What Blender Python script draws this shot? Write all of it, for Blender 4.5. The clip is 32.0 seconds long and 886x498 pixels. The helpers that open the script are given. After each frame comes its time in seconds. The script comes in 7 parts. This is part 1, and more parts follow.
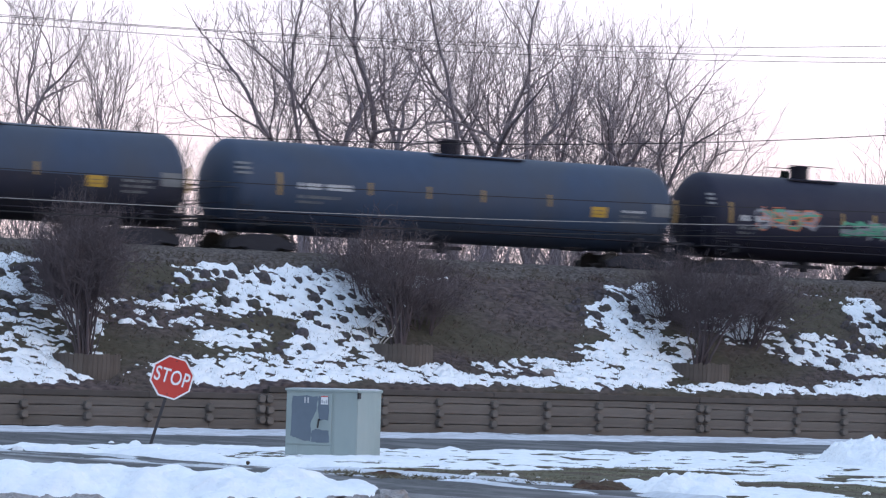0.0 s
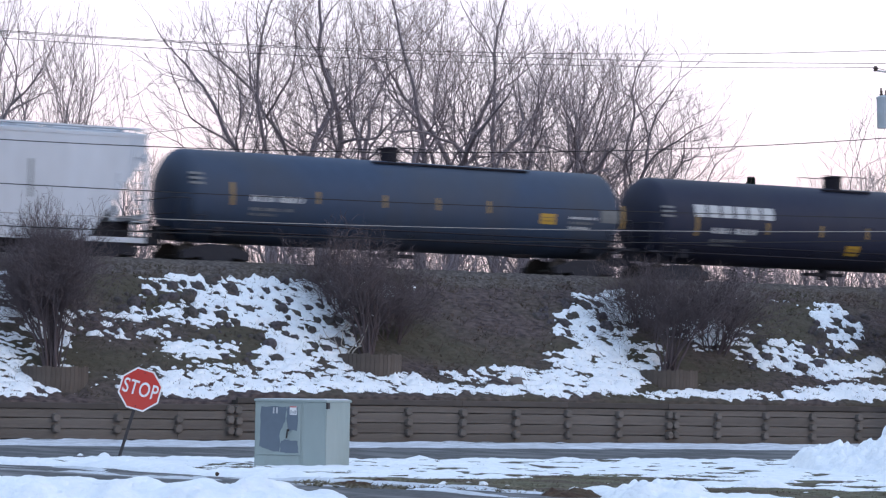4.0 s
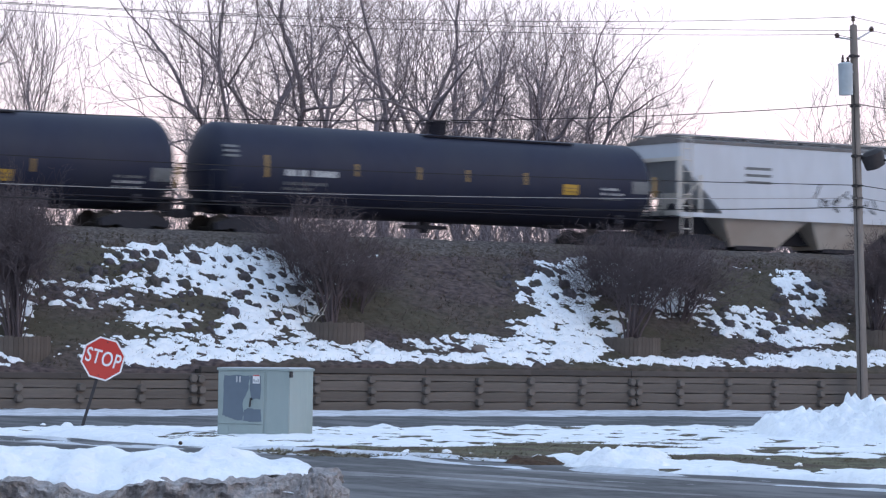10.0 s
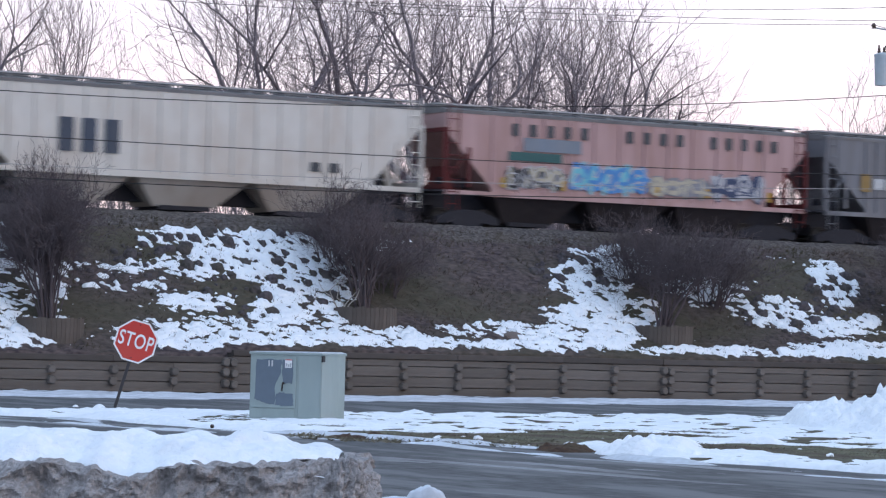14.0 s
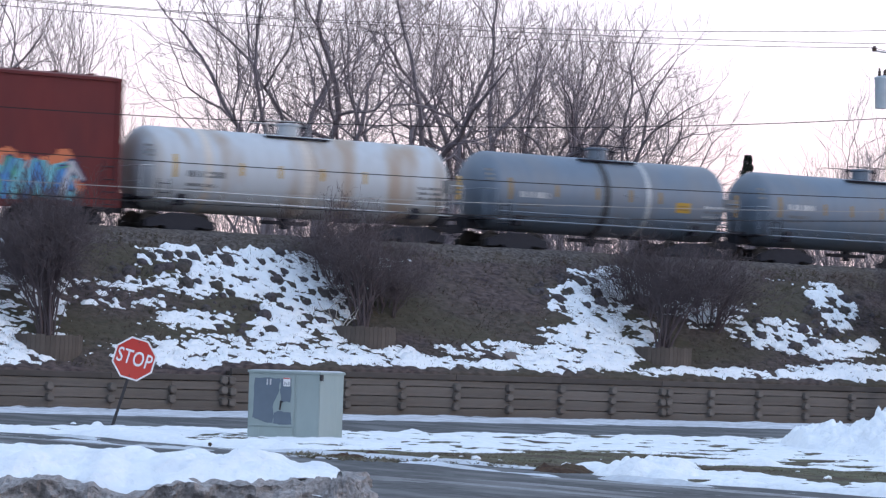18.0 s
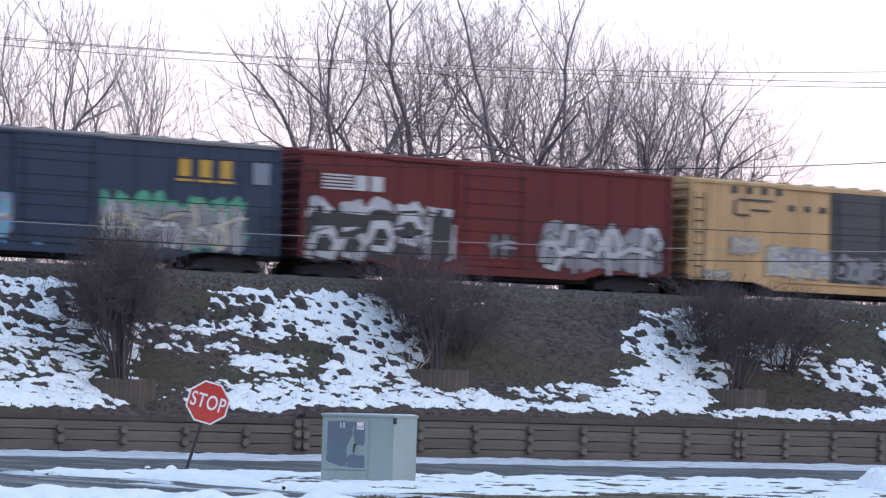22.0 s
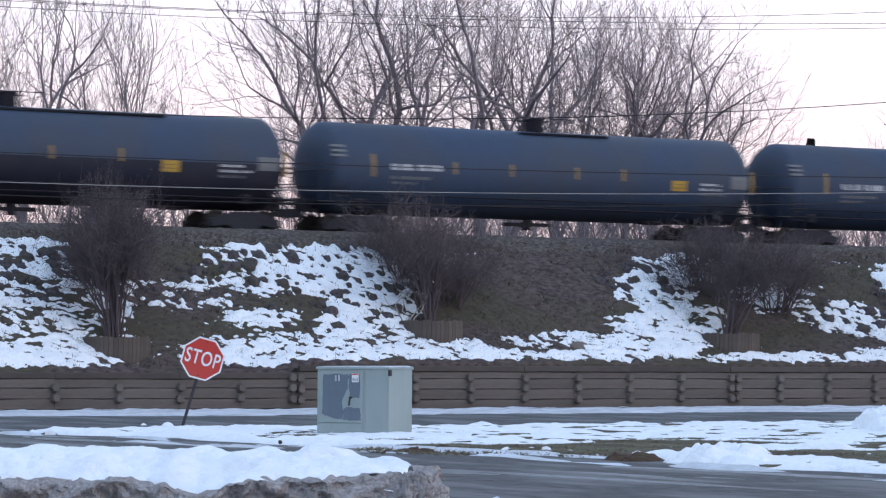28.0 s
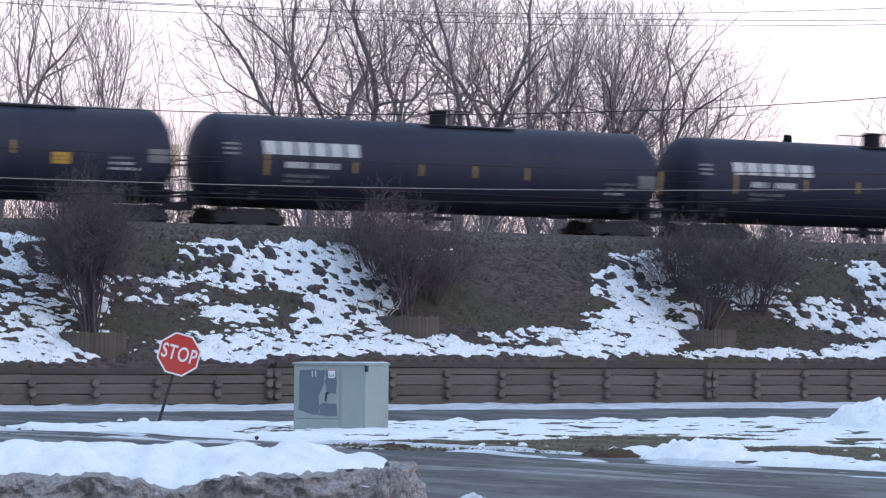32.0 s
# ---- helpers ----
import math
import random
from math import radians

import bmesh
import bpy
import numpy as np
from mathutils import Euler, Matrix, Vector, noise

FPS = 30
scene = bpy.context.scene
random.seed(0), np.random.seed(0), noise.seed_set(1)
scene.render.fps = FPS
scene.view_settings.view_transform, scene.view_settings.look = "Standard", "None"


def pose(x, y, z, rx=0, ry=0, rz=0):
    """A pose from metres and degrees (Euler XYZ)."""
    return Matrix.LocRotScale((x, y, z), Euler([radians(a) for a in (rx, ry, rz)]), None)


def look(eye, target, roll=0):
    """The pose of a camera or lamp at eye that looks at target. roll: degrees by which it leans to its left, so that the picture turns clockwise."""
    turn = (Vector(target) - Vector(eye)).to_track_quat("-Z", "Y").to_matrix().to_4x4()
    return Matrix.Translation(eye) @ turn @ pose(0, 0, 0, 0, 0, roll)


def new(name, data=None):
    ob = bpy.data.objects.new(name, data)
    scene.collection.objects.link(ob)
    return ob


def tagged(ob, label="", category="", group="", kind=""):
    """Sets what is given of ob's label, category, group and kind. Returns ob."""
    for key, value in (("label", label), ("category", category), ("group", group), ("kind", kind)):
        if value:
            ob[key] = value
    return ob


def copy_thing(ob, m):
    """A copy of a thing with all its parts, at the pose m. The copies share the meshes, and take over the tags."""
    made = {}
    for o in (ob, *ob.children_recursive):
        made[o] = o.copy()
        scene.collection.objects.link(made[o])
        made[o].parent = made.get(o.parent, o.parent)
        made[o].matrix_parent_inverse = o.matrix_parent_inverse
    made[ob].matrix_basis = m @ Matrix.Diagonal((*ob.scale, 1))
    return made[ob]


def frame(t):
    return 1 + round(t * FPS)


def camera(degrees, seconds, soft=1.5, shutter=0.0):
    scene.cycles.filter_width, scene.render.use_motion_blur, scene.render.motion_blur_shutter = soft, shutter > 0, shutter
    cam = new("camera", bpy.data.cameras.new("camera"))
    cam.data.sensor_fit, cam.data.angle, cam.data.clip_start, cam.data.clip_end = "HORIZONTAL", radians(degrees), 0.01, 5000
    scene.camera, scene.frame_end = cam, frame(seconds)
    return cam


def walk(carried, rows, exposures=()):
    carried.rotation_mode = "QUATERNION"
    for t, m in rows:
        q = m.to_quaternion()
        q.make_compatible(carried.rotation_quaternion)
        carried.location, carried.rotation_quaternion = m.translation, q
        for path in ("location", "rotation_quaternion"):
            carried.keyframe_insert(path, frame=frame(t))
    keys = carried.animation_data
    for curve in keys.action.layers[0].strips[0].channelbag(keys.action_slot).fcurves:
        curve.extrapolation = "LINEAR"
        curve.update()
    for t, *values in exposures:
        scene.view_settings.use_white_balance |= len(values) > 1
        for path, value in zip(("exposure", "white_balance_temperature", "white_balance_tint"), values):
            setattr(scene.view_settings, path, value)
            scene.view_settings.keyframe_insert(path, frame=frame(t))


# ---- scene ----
# Camera: hand-held from one spot, panning; t, then the turn in degrees.
EYE = 1.74
cam = camera(16.23, 32.0, soft=1.25, shutter=0.4)
ROWS = [
    (0, 92.318, -1.621, -31.366),
    (0.5, 92.393, -1.581, -31.503),
    (1, 92.387, -1.454, -31.566),
    (1.5, 92.381, -1.313, -31.586),
    (2, 92.320, -1.330, -31.593),
    (2.5, 92.319, -1.317, -31.665),
    (4.5, 92.556, -0.925, -32.130),
    (5, 92.593, -0.832, -32.401),
    (5.5, 92.598, -0.848, -32.684),
    (6, 92.605, -0.917, -32.918),
    (6.5, 92.501, -1.112, -33.110),
    (7, 92.260, -1.097, -33.231),
    (7.5, 92.082, -0.990, -33.236),
    (8, 91.961, -0.917, -33.160),
    (8.5, 91.897, -0.840, -33.119),
    (9, 91.843, -0.899, -33.029),
    (9.5, 91.878, -0.900, -32.825),
    (10, 91.920, -0.827, -32.627),
    (10.5, 91.929, -0.975, -32.343),
    (11, 91.930, -1.163, -32.042),
    (11.5, 91.859, -1.171, -31.818),
    (12, 91.798, -1.346, -31.695),
    (12.5, 91.743, -1.580, -31.660),
    (13, 91.712, -1.590, -31.826),
    (13.5, 91.692, -1.621, -31.960),
    (14, 91.654, -1.472, -32.029),
    (14.5, 91.571, -1.485, -32.073),
    (16.5, 91.653, -2.008, -32.299),
    (17, 91.758, -1.828, -32.283),
    (17.5, 91.798, -1.679, -32.241),
    (18, 92.018, -1.889, -32.056),
    (18.5, 92.166, -1.788, -31.798),
    (19, 92.383, -1.524, -31.613),
    (19.5, 92.433, -1.515, -31.499),
    (20, 92.575, -1.726, -30.807),
    (20.5, 92.652, -1.675, -30.389),
    (21, 92.699, -1.538, -30.074),
    (21.5, 92.494, -1.465, -30.007),
    (22, 92.764, -1.672, -30.706),
    (22.5, 91.736, -1.814, -30.923),
    (23, 91.952, -0.930, -30.976),
    (23.5, 92.139, -1.059, -31.063),
    (24, 92.789, -1.046, -30.607),
    (24.5, 92.548, -0.842, -29.386),
    (25, 92.554, -0.169, -29.561),
    (25.5, 92.463, -0.069, -29.912),
    (26, 92.213, -0.802, -30.276),
    (26.5, 92.169, -0.806, -30.477),
    (28.5, 91.772, -0.224, -30.931),
    (29, 91.750, -0.198, -31.091),
    (29.5, 91.653, -0.399, -31.174),
    (30, 91.597, -0.554, -31.195),
    (30.5, 91.553, -0.573, -31.225),
    (31, 91.551, -0.576, -31.226),
    (31.5, 91.637, -0.543, -31.217),
    (32, 91.785, -0.450, -31.241),
]
walk(cam, [(t, pose(0, 0, EYE, rx, ry, rz)) for t, rx, ry, rz in ROWS])

# ---- sky and light: clear winter dusk, the sun just down behind the camera ----
world = bpy.data.worlds.new("dusk_sky")
scene.world = world
world.use_nodes = True
wn, wl = world.node_tree.nodes, world.node_tree.links
wn.clear()
w_out = wn.new("ShaderNodeOutputWorld")
w_bg = wn.new("ShaderNodeBackground")
w_sky = wn.new("ShaderNodeTexSky")
w_sky.sky_type, w_sky.sun_disc = "NISHITA", False
w_sky.sun_elevation, w_sky.sun_rotation = radians(2.0), radians(146)
w_sky.air_density, w_sky.dust_density, w_sky.ozone_density = 1.0, 1.5, 2.0
w_tc = wn.new("ShaderNodeTexCoord")
w_sep = wn.new("ShaderNodeSeparateXYZ")
w_ramp = wn.new("ShaderNodeValToRGB")
w_mix = wn.new("ShaderNodeMix")
w_mix.data_type = "RGBA"
w_mix.inputs[0].default_value = 0.9
cr = w_ramp.color_ramp
cr.elements[0].position, cr.elements[0].color = 0.0, (1.20, 0.92, 0.96, 1)
cr.elements[1].position, cr.elements[1].color = 1.0, (0.50, 0.72, 1.10, 1)
for p, c in ((0.05, (1.22, 0.99, 1.06, 1)), (0.085, (1.24, 1.10, 1.24, 1)), (0.13, (1.26, 1.20, 1.40, 1)), (0.35, (0.82, 0.98, 1.19, 1))):
    e = cr.elements.new(p)
    e.color = c
wl.new(w_tc.outputs["Generated"], w_sep.inputs[0])
wl.new(w_sep.outputs["Z"], w_ramp.inputs["Fac"])
wl.new(w_sky.outputs["Color"], w_mix.inputs[6])
w_back = wn.new("ShaderNodeValToRGB")
br = w_back.color_ramp
br.elements[0].position, br.elements[0].color = 0.0, (0.86, 0.97, 1.25, 1)
br.elements[1].position, br.elements[1].color = 1.0, (0.50, 0.72, 1.10, 1)
w_side = wn.new("ShaderNodeMapRange")
w_side.inputs["From Min"].default_value, w_side.inputs["From Max"].default_value = -0.2, 0.7
w_round = wn.new("ShaderNodeMix")
w_round.data_type = "RGBA"
wl.new(w_sep.outputs["Z"], w_back.inputs["Fac"])
wl.new(w_sep.outputs["Y"], w_side.inputs["Value"])
wl.new(w_side.outputs[0], w_round.inputs[0])
wl.new(w_back.outputs["Color"], w_round.inputs[6])
wl.new(w_ramp.outputs["Color"], w_round.inputs[7])
wl.new(w_round.outputs[2], w_mix.inputs[7])
wl.new(w_mix.outputs[2], w_bg.inputs["Color"])
w_bg.inputs["Strength"].default_value = 1.04
wl.new(w_bg.outputs[0], w_out.inputs["Surface"])

sun = new("sun", bpy.data.lights.new("sun", "SUN"))
sun.data.energy, sun.data.angle, sun.data.color = 0.5, radians(40), (1.0, 0.96, 0.94)
sun.matrix_world = look((110, -60, 70), (50, 60, 0))
scene.view_settings.exposure = 0.0


# ---- materials ----
def material(name, colour, other=None, rough=0.7, metal=0.0, grain=8.0, wide=0.8, bump=0.15, stretch=(1, 1, 1),
             amount=0.6, dirt=None, dirt_amount=0.4, vary=0.0, spec=0.5, depth=0.03, dirt_range=(0.42, 0.66)):
    """A surface with fine grain, wide stains and relief, in metres of the thing's own space."""
    m = bpy.data.materials.new(name)
    m.use_nodes = True
    nt, n, l = m.node_tree, m.node_tree.nodes, m.node_tree.links
    b = n["Principled BSDF"]
    b.inputs["Roughness"].default_value, b.inputs["Metallic"].default_value = rough, metal
    b.inputs["Specular IOR Level"].default_value = spec
    other = other or tuple(0.7 * c for c in colour)
    tc, mp = n.new("ShaderNodeTexCoord"), n.new("ShaderNodeMapping")
    mp.inputs["Scale"].default_value = stretch
    l.new(tc.outputs["Object"], mp.inputs[0])
    fine, big = n.new("ShaderNodeTexNoise"), n.new("ShaderNodeTexNoise")
    for tex, s, d in ((fine, grain, 6), (big, wide, 4)):
        tex.inputs["Scale"].default_value, tex.inputs["Detail"].default_value = s, d
        l.new(mp.outputs[0], tex.inputs["Vector"])
    r1 = n.new("ShaderNodeMapRange")
    r1.inputs["From Min"].default_value, r1.inputs["From Max"].default_value = 0.32, 0.68
    r1.inputs["To Max"].default_value = amount
    l.new(fine.outputs["Fac"], r1.inputs["Value"])
    mix = n.new("ShaderNodeMix")
    mix.data_type = "RGBA"
    mix.inputs[6].default_value, mix.inputs[7].default_value = (*colour, 1), (*other, 1)
    l.new(r1.outputs[0], mix.inputs[0])
    last = mix.outputs[2]
    if dirt:
        r2 = n.new("ShaderNodeMapRange")
        r2.inputs["From Min"].default_value, r2.inputs["From Max"].default_value = dirt_range
        r2.inputs["To Max"].default_value = dirt_amount
        l.new(big.outputs["Fac"], r2.inputs["Value"])
        mix2 = n.new("ShaderNodeMix")
        mix2.data_type = "RGBA"
        l.new(r2.outputs[0], mix2.inputs[0])
        l.new(last, mix2.inputs[6])
        mix2.inputs[7].default_value = (*dirt, 1)
        last = mix2.outputs[2]
    if vary:
        oi, hs = n.new("ShaderNodeObjectInfo"), n.new("ShaderNodeHueSaturation")
        mr = n.new("ShaderNodeMapRange")
        mr.inputs["To Min"].default_value, mr.inputs["To Max"].default_value = 1 - vary, 1 + vary
        l.new(oi.outputs["Random"], mr.inputs["Value"])
        l.new(mr.outputs[0], hs.inputs["Value"])
        l.new(last, hs.inputs["Color"])
        last = hs.outputs["Color"]
    l.new(last, b.inputs["Base Color"])
    if bump:
        bp = n.new("ShaderNodeBump")
        bp.inputs["Strength"].default_value, bp.inputs["Distance"].default_value = bump, depth
        l.new(fine.outputs["Fac"], bp.inputs["Height"])
        l.new(bp.outputs[0], b.inputs["Normal"])
    return m


M_SNOW = material("snow", (0.94, 0.955, 0.965), (0.80, 0.845, 0.89), 0.75, grain=7, wide=1.3, bump=0.9, dirt=(0.70, 0.74, 0.80), dirt_amount=0.4, spec=0.15, depth=0.08)
M_OLDSNOW = material("trodden_snow", (0.66, 0.71, 0.78), (0.42, 0.44, 0.48), 0.55, grain=9, wide=0.7, bump=0.6, dirt=(0.30, 0.30, 0.31), dirt_amount=0.5)
M_SHOULDER = material("ploughed_grey_snow", (0.72, 0.74, 0.79), (0.42, 0.44, 0.48), 0.8, grain=5, wide=0.9, bump=0.8, amount=0.9, stretch=(0.5, 1.5, 1), dirt=(0.42, 0.42, 0.44), dirt_amount=0.6, spec=0.15, depth=0.06)
M_DIRTYICE = material("dirty_plowed_ice", (0.47, 0.445, 0.44), (0.245, 0.23, 0.228), 0.9, grain=32, wide=5.0, bump=1.0, amount=1.0, dirt=(0.27, 0.252, 0.248), dirt_amount=0.55, spec=0.1, depth=0.03)
M_SOIL = material("winter_soil_and_grass", (0.138, 0.108, 0.100), (0.048, 0.038, 0.042), 0.95, grain=7, wide=0.32, bump=1.0, amount=1.0, stretch=(0.6, 1, 1), dirt=(0.082, 0.076, 0.050), dirt_amount=0.7, spec=0.1, depth=0.07, dirt_range=(0.42, 0.60))
M_TUSSOCK = material("earth_tussock", (0.130, 0.115, 0.122), (0.058, 0.051, 0.057), 0.95, grain=11, wide=1.1, bump=1.0, amount=1.0, dirt=(0.085, 0.078, 0.062), dirt_amount=0.7, spec=0.1, depth=0.06)
M_TURF = material("torn_brown_turf", (0.105, 0.066, 0.046), (0.050, 0.032, 0.025), 0.95, grain=9, wide=2.0, bump=1.0, amount=1.0, dirt=(0.12, 0.10, 0.07), dirt_amount=0.5, spec=0.1, depth=0.06)
M_LAWN = material("frosted_lawn", (0.175, 0.168, 0.115), (0.080, 0.076, 0.052), 0.95, grain=5, wide=0.8, bump=1.0, amount=1.0, stretch=(1, 0.4, 1), dirt=(0.085, 0.062, 0.052), dirt_amount=0.8, spec=0.1, depth=0.05, dirt_range=(0.44, 0.58))
M_ASPHALT = material("wet_asphalt", (0.120, 0.121, 0.127), (0.052, 0.053, 0.057), 0.75, grain=8, wide=0.9, bump=0.5, stretch=(1, 0.3, 1), amount=1.0, dirt=(0.175, 0.177, 0.182), dirt_amount=0.85, spec=0.12, dirt_range=(0.47, 0.60))
M_SLUSH = material("slush", (0.275, 0.287, 0.312), (0.110, 0.114, 0.124), 0.55, spec=0.3, grain=12, wide=0.6, bump=0.8, amount=1.0, stretch=(1, 0.25, 1), dirt=(0.078, 0.080, 0.087), dirt_amount=0.8, dirt_range=(0.44, 0.60))
M_BALLAST = material("ballast", (0.165, 0.145, 0.135), (0.045, 0.039, 0.038), 0.95, grain=8, wide=0.5, bump=1.0, amount=1.0, dirt=(0.10, 0.08, 0.06), dirt_amount=0.5, spec=0.1, depth=0.06)
M_RAIL = material("rusty_rail", (0.060, 0.040, 0.032), (0.035, 0.025, 0.022), 0.6, 0.5, grain=20)
M_SLEEPER = material("tarred_sleeper", (0.05, 0.042, 0.036), (0.025, 0.022, 0.02), 0.9, grain=14, stretch=(4, 0.5, 1))
M_CRIB = material("weathered_crib_timber", (0.150, 0.130, 0.116), (0.098, 0.085, 0.077), 0.85, grain=7, wide=0.6, bump=0.6, stretch=(0.3, 1, 2.5), dirt=(0.175, 0.158, 0.142), dirt_amount=0.45, vary=0.12, spec=0.2)
M_CAP = material("dark_cap_timber", (0.090, 0.077, 0.070), (0.055, 0.047, 0.043), 0.85, grain=8, wide=0.6, bump=0.6, stretch=(0.3, 1, 1), dirt=(0.12, 0.107, 0.098), dirt_amount=0.5, vary=0.15, spec=0.2)
M_PLANTER = material("grey_planter_stave", (0.128, 0.106, 0.092), (0.082, 0.068, 0.060), 0.9, grain=12, wide=0.8, stretch=(2, 2, 0.3), vary=0.1, spec=0.1)
M_BARK = material("bark", (0.23, 0.195, 0.213), (0.14, 0.118, 0.132), 0.9, grain=14, wide=1.0, stretch=(1, 1, 0.4), bump=0.5)
M_TWIG = material("bare_twigs", (0.32, 0.265, 0.275), (0.21, 0.172, 0.182), 0.9, grain=3, bump=0)
M_SHRUB = material("shrub_twigs", (0.112, 0.086, 0.090), (0.066, 0.051, 0.055), 0.9, grain=3, bump=0)
M_PALETWIG = material("pale_dead_stalk", (0.42, 0.38, 0.34), (0.25, 0.22, 0.2), 0.9, grain=8, bump=0)
M_NEEDLE = material("spruce_needles", (0.030, 0.040, 0.028), (0.018, 0.025, 0.018), 0.9, grain=8)
M_POLE = material("grey_pole_wood", (0.26, 0.225, 0.20), (0.15, 0.13, 0.115), 0.85, grain=16, wide=1.2, stretch=(3, 3, 0.15), bump=0.4, dirt=(0.14, 0.11, 0.09))
M_WIRE = material("dark_cable", (0.020, 0.019, 0.021), None, 0.7, grain=2, bump=0, spec=0.2)
M_PALEWIRE = material("weathered_bare_cable", (0.24, 0.235, 0.235), None, 0.5, 0.2, grain=2, bump=0)
M_GALV = material("galvanised_steel", (0.42, 0.44, 0.46), (0.32, 0.34, 0.36), 0.45, 0.6, grain=14)
M_TRANSF = material("pale_transformer_paint", (0.50, 0.56, 0.60), (0.42, 0.47, 0.50), 0.5, grain=5, dirt=(0.36, 0.36, 0.34))
M_CERAMIC = material("brown_ceramic", (0.10, 0.06, 0.045), None, 0.25, grain=4, bump=0)
M_BOXGREEN = material("faded_green_cabinet_paint", (0.285, 0.345, 0.335), (0.235, 0.29, 0.28), 0.55, grain=5, wide=1.6, stretch=(1, 1, 0.4), dirt=(0.30, 0.345, 0.335), dirt_amount=0.5, bump=0.05)
M_BOXPATCH = material("grey_blue_overpaint", (0.125, 0.16, 0.20), (0.105, 0.135, 0.17), 0.6, grain=6, bump=0.03)
M_SIGNRED = material("sign_red", (0.52, 0.030, 0.020), (0.44, 0.025, 0.018), 0.45, grain=3, bump=0, dirt=(0.55, 0.09, 0.06), dirt_amount=0.35)
M_WHITE = material("sign_white", (0.78, 0.78, 0.78), (0.7, 0.7, 0.7), 0.5, grain=4, bump=0)
M_SIGNPOST = material("dark_sign_post", (0.045, 0.04, 0.042), (0.03, 0.028, 0.03), 0.6, 0.4, grain=10)
# rolling stock
M_TRUCK = material("grimy_truck_steel", (0.042, 0.042, 0.052), (0.026, 0.026, 0.033), 0.85, 0.0, grain=9, dirt=(0.052, 0.048, 0.052), spec=0.2)
M_DOME = material("sooty_housing_steel", (0.020, 0.018, 0.025), (0.014, 0.013, 0.020), 0.8, grain=9, dirt=(0.029, 0.025, 0.029), spec=0.15)
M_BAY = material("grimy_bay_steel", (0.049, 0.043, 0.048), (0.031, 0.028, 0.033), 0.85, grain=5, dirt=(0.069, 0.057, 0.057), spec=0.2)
M_WHEEL = material("wheel_steel", (0.045, 0.040, 0.038), (0.025, 0.022, 0.021), 0.65, 0.3, grain=9, spec=0.3)
M_BLACK = material("black_tank_paint", (0.024, 0.028, 0.052), (0.019, 0.022, 0.043), 0.55, grain=3, wide=0.5, bump=0.02, stretch=(1, 1, 0.5), dirt=(0.037, 0.039, 0.054), dirt_amount=0.5, spec=0.2)
M_BLACK2 = material("sooty_black_tank_paint", (0.024, 0.025, 0.043), (0.019, 0.019, 0.035), 0.6, grain=3, wide=0.6, bump=0.02, dirt=(0.037, 0.035, 0.047), dirt_amount=0.5, spec=0.2)
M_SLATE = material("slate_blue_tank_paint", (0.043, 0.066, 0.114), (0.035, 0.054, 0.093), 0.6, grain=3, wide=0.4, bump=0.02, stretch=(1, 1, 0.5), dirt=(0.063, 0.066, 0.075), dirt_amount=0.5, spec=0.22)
M_BELLY = material("black_belly", (0.023, 0.025, 0.041), (0.018, 0.021, 0.033), 0.55, grain=3, bump=0.02, dirt=(0.041, 0.038, 0.044), spec=0.22)
M_GREYTANK = material("grey_blue_tank_paint", (0.155, 0.20, 0.26), (0.125, 0.165, 0.215), 0.45, grain=3, wide=0.5, bump=0.02, stretch=(1.5, 1, 0.3), dirt=(0.20, 0.20, 0.205), dirt_amount=0.5)
M_BLUEGREY = material("dull_blue_grey_tank_paint", (0.061, 0.077, 0.109), (0.051, 0.066, 0.093), 0.55, grain=3, wide=0.5, bump=0.02, stretch=(1.5, 1, 0.3), dirt=(0.078, 0.081, 0.091), dirt_amount=0.5, spec=0.22)
M_WHITETANK = material("rust_stained_white_paint", (0.52, 0.55, 0.58), (0.44, 0.46, 0.48), 0.55, grain=3, wide=0.42, bump=0.02, stretch=(1.9, 1, 0.22), dirt=(0.36, 0.25, 0.16), dirt_amount=0.75, dirt_range=(0.50, 0.66), spec=0.3)
M_WHITEHOP = material("white_hopper_paint", (0.56, 0.59, 0.64), (0.50, 0.53, 0.58), 0.5, grain=2, wide=0.5, bump=0.02, stretch=(1.5, 1, 0.4), dirt=(0.45, 0.46, 0.48), dirt_amount=0.4)
M_BLUEHOP = material("pale_blue_hopper_paint", (0.40, 0.465, 0.54), (0.34, 0.40, 0.47), 0.6, grain=2, wide=0.5, bump=0.02, stretch=(1.5, 1, 0.4), dirt=(0.44, 0.47, 0.51), dirt_amount=0.5, spec=0.25)
M_CREAM = material("rusty_cream_hopper_paint", (0.64, 0.60, 0.55), (0.58, 0.54, 0.49), 0.65, grain=3, wide=0.7, bump=0.03, stretch=(1.3, 1, 0.6), dirt=(0.42, 0.32, 0.25), dirt_amount=0.4, spec=0.25)
M_BROWNHOP = material("grimy_brown_grey_hopper_paint", (0.183, 0.162, 0.159), (0.103, 0.089, 0.089), 0.75, grain=3, wide=0.8, bump=0.03, stretch=(3.0, 1, 0.16), dirt=(0.273, 0.254, 0.249), dirt_amount=0.7, spec=0.2)
M_GREYHOP = material("weathered_grey_hopper_paint", (0.193, 0.194, 0.214), (0.143, 0.144, 0.159), 0.65, grain=3, wide=0.7, bump=0.03, stretch=(2.5, 1, 0.2), dirt=(0.133, 0.119, 0.114), dirt_amount=0.5)
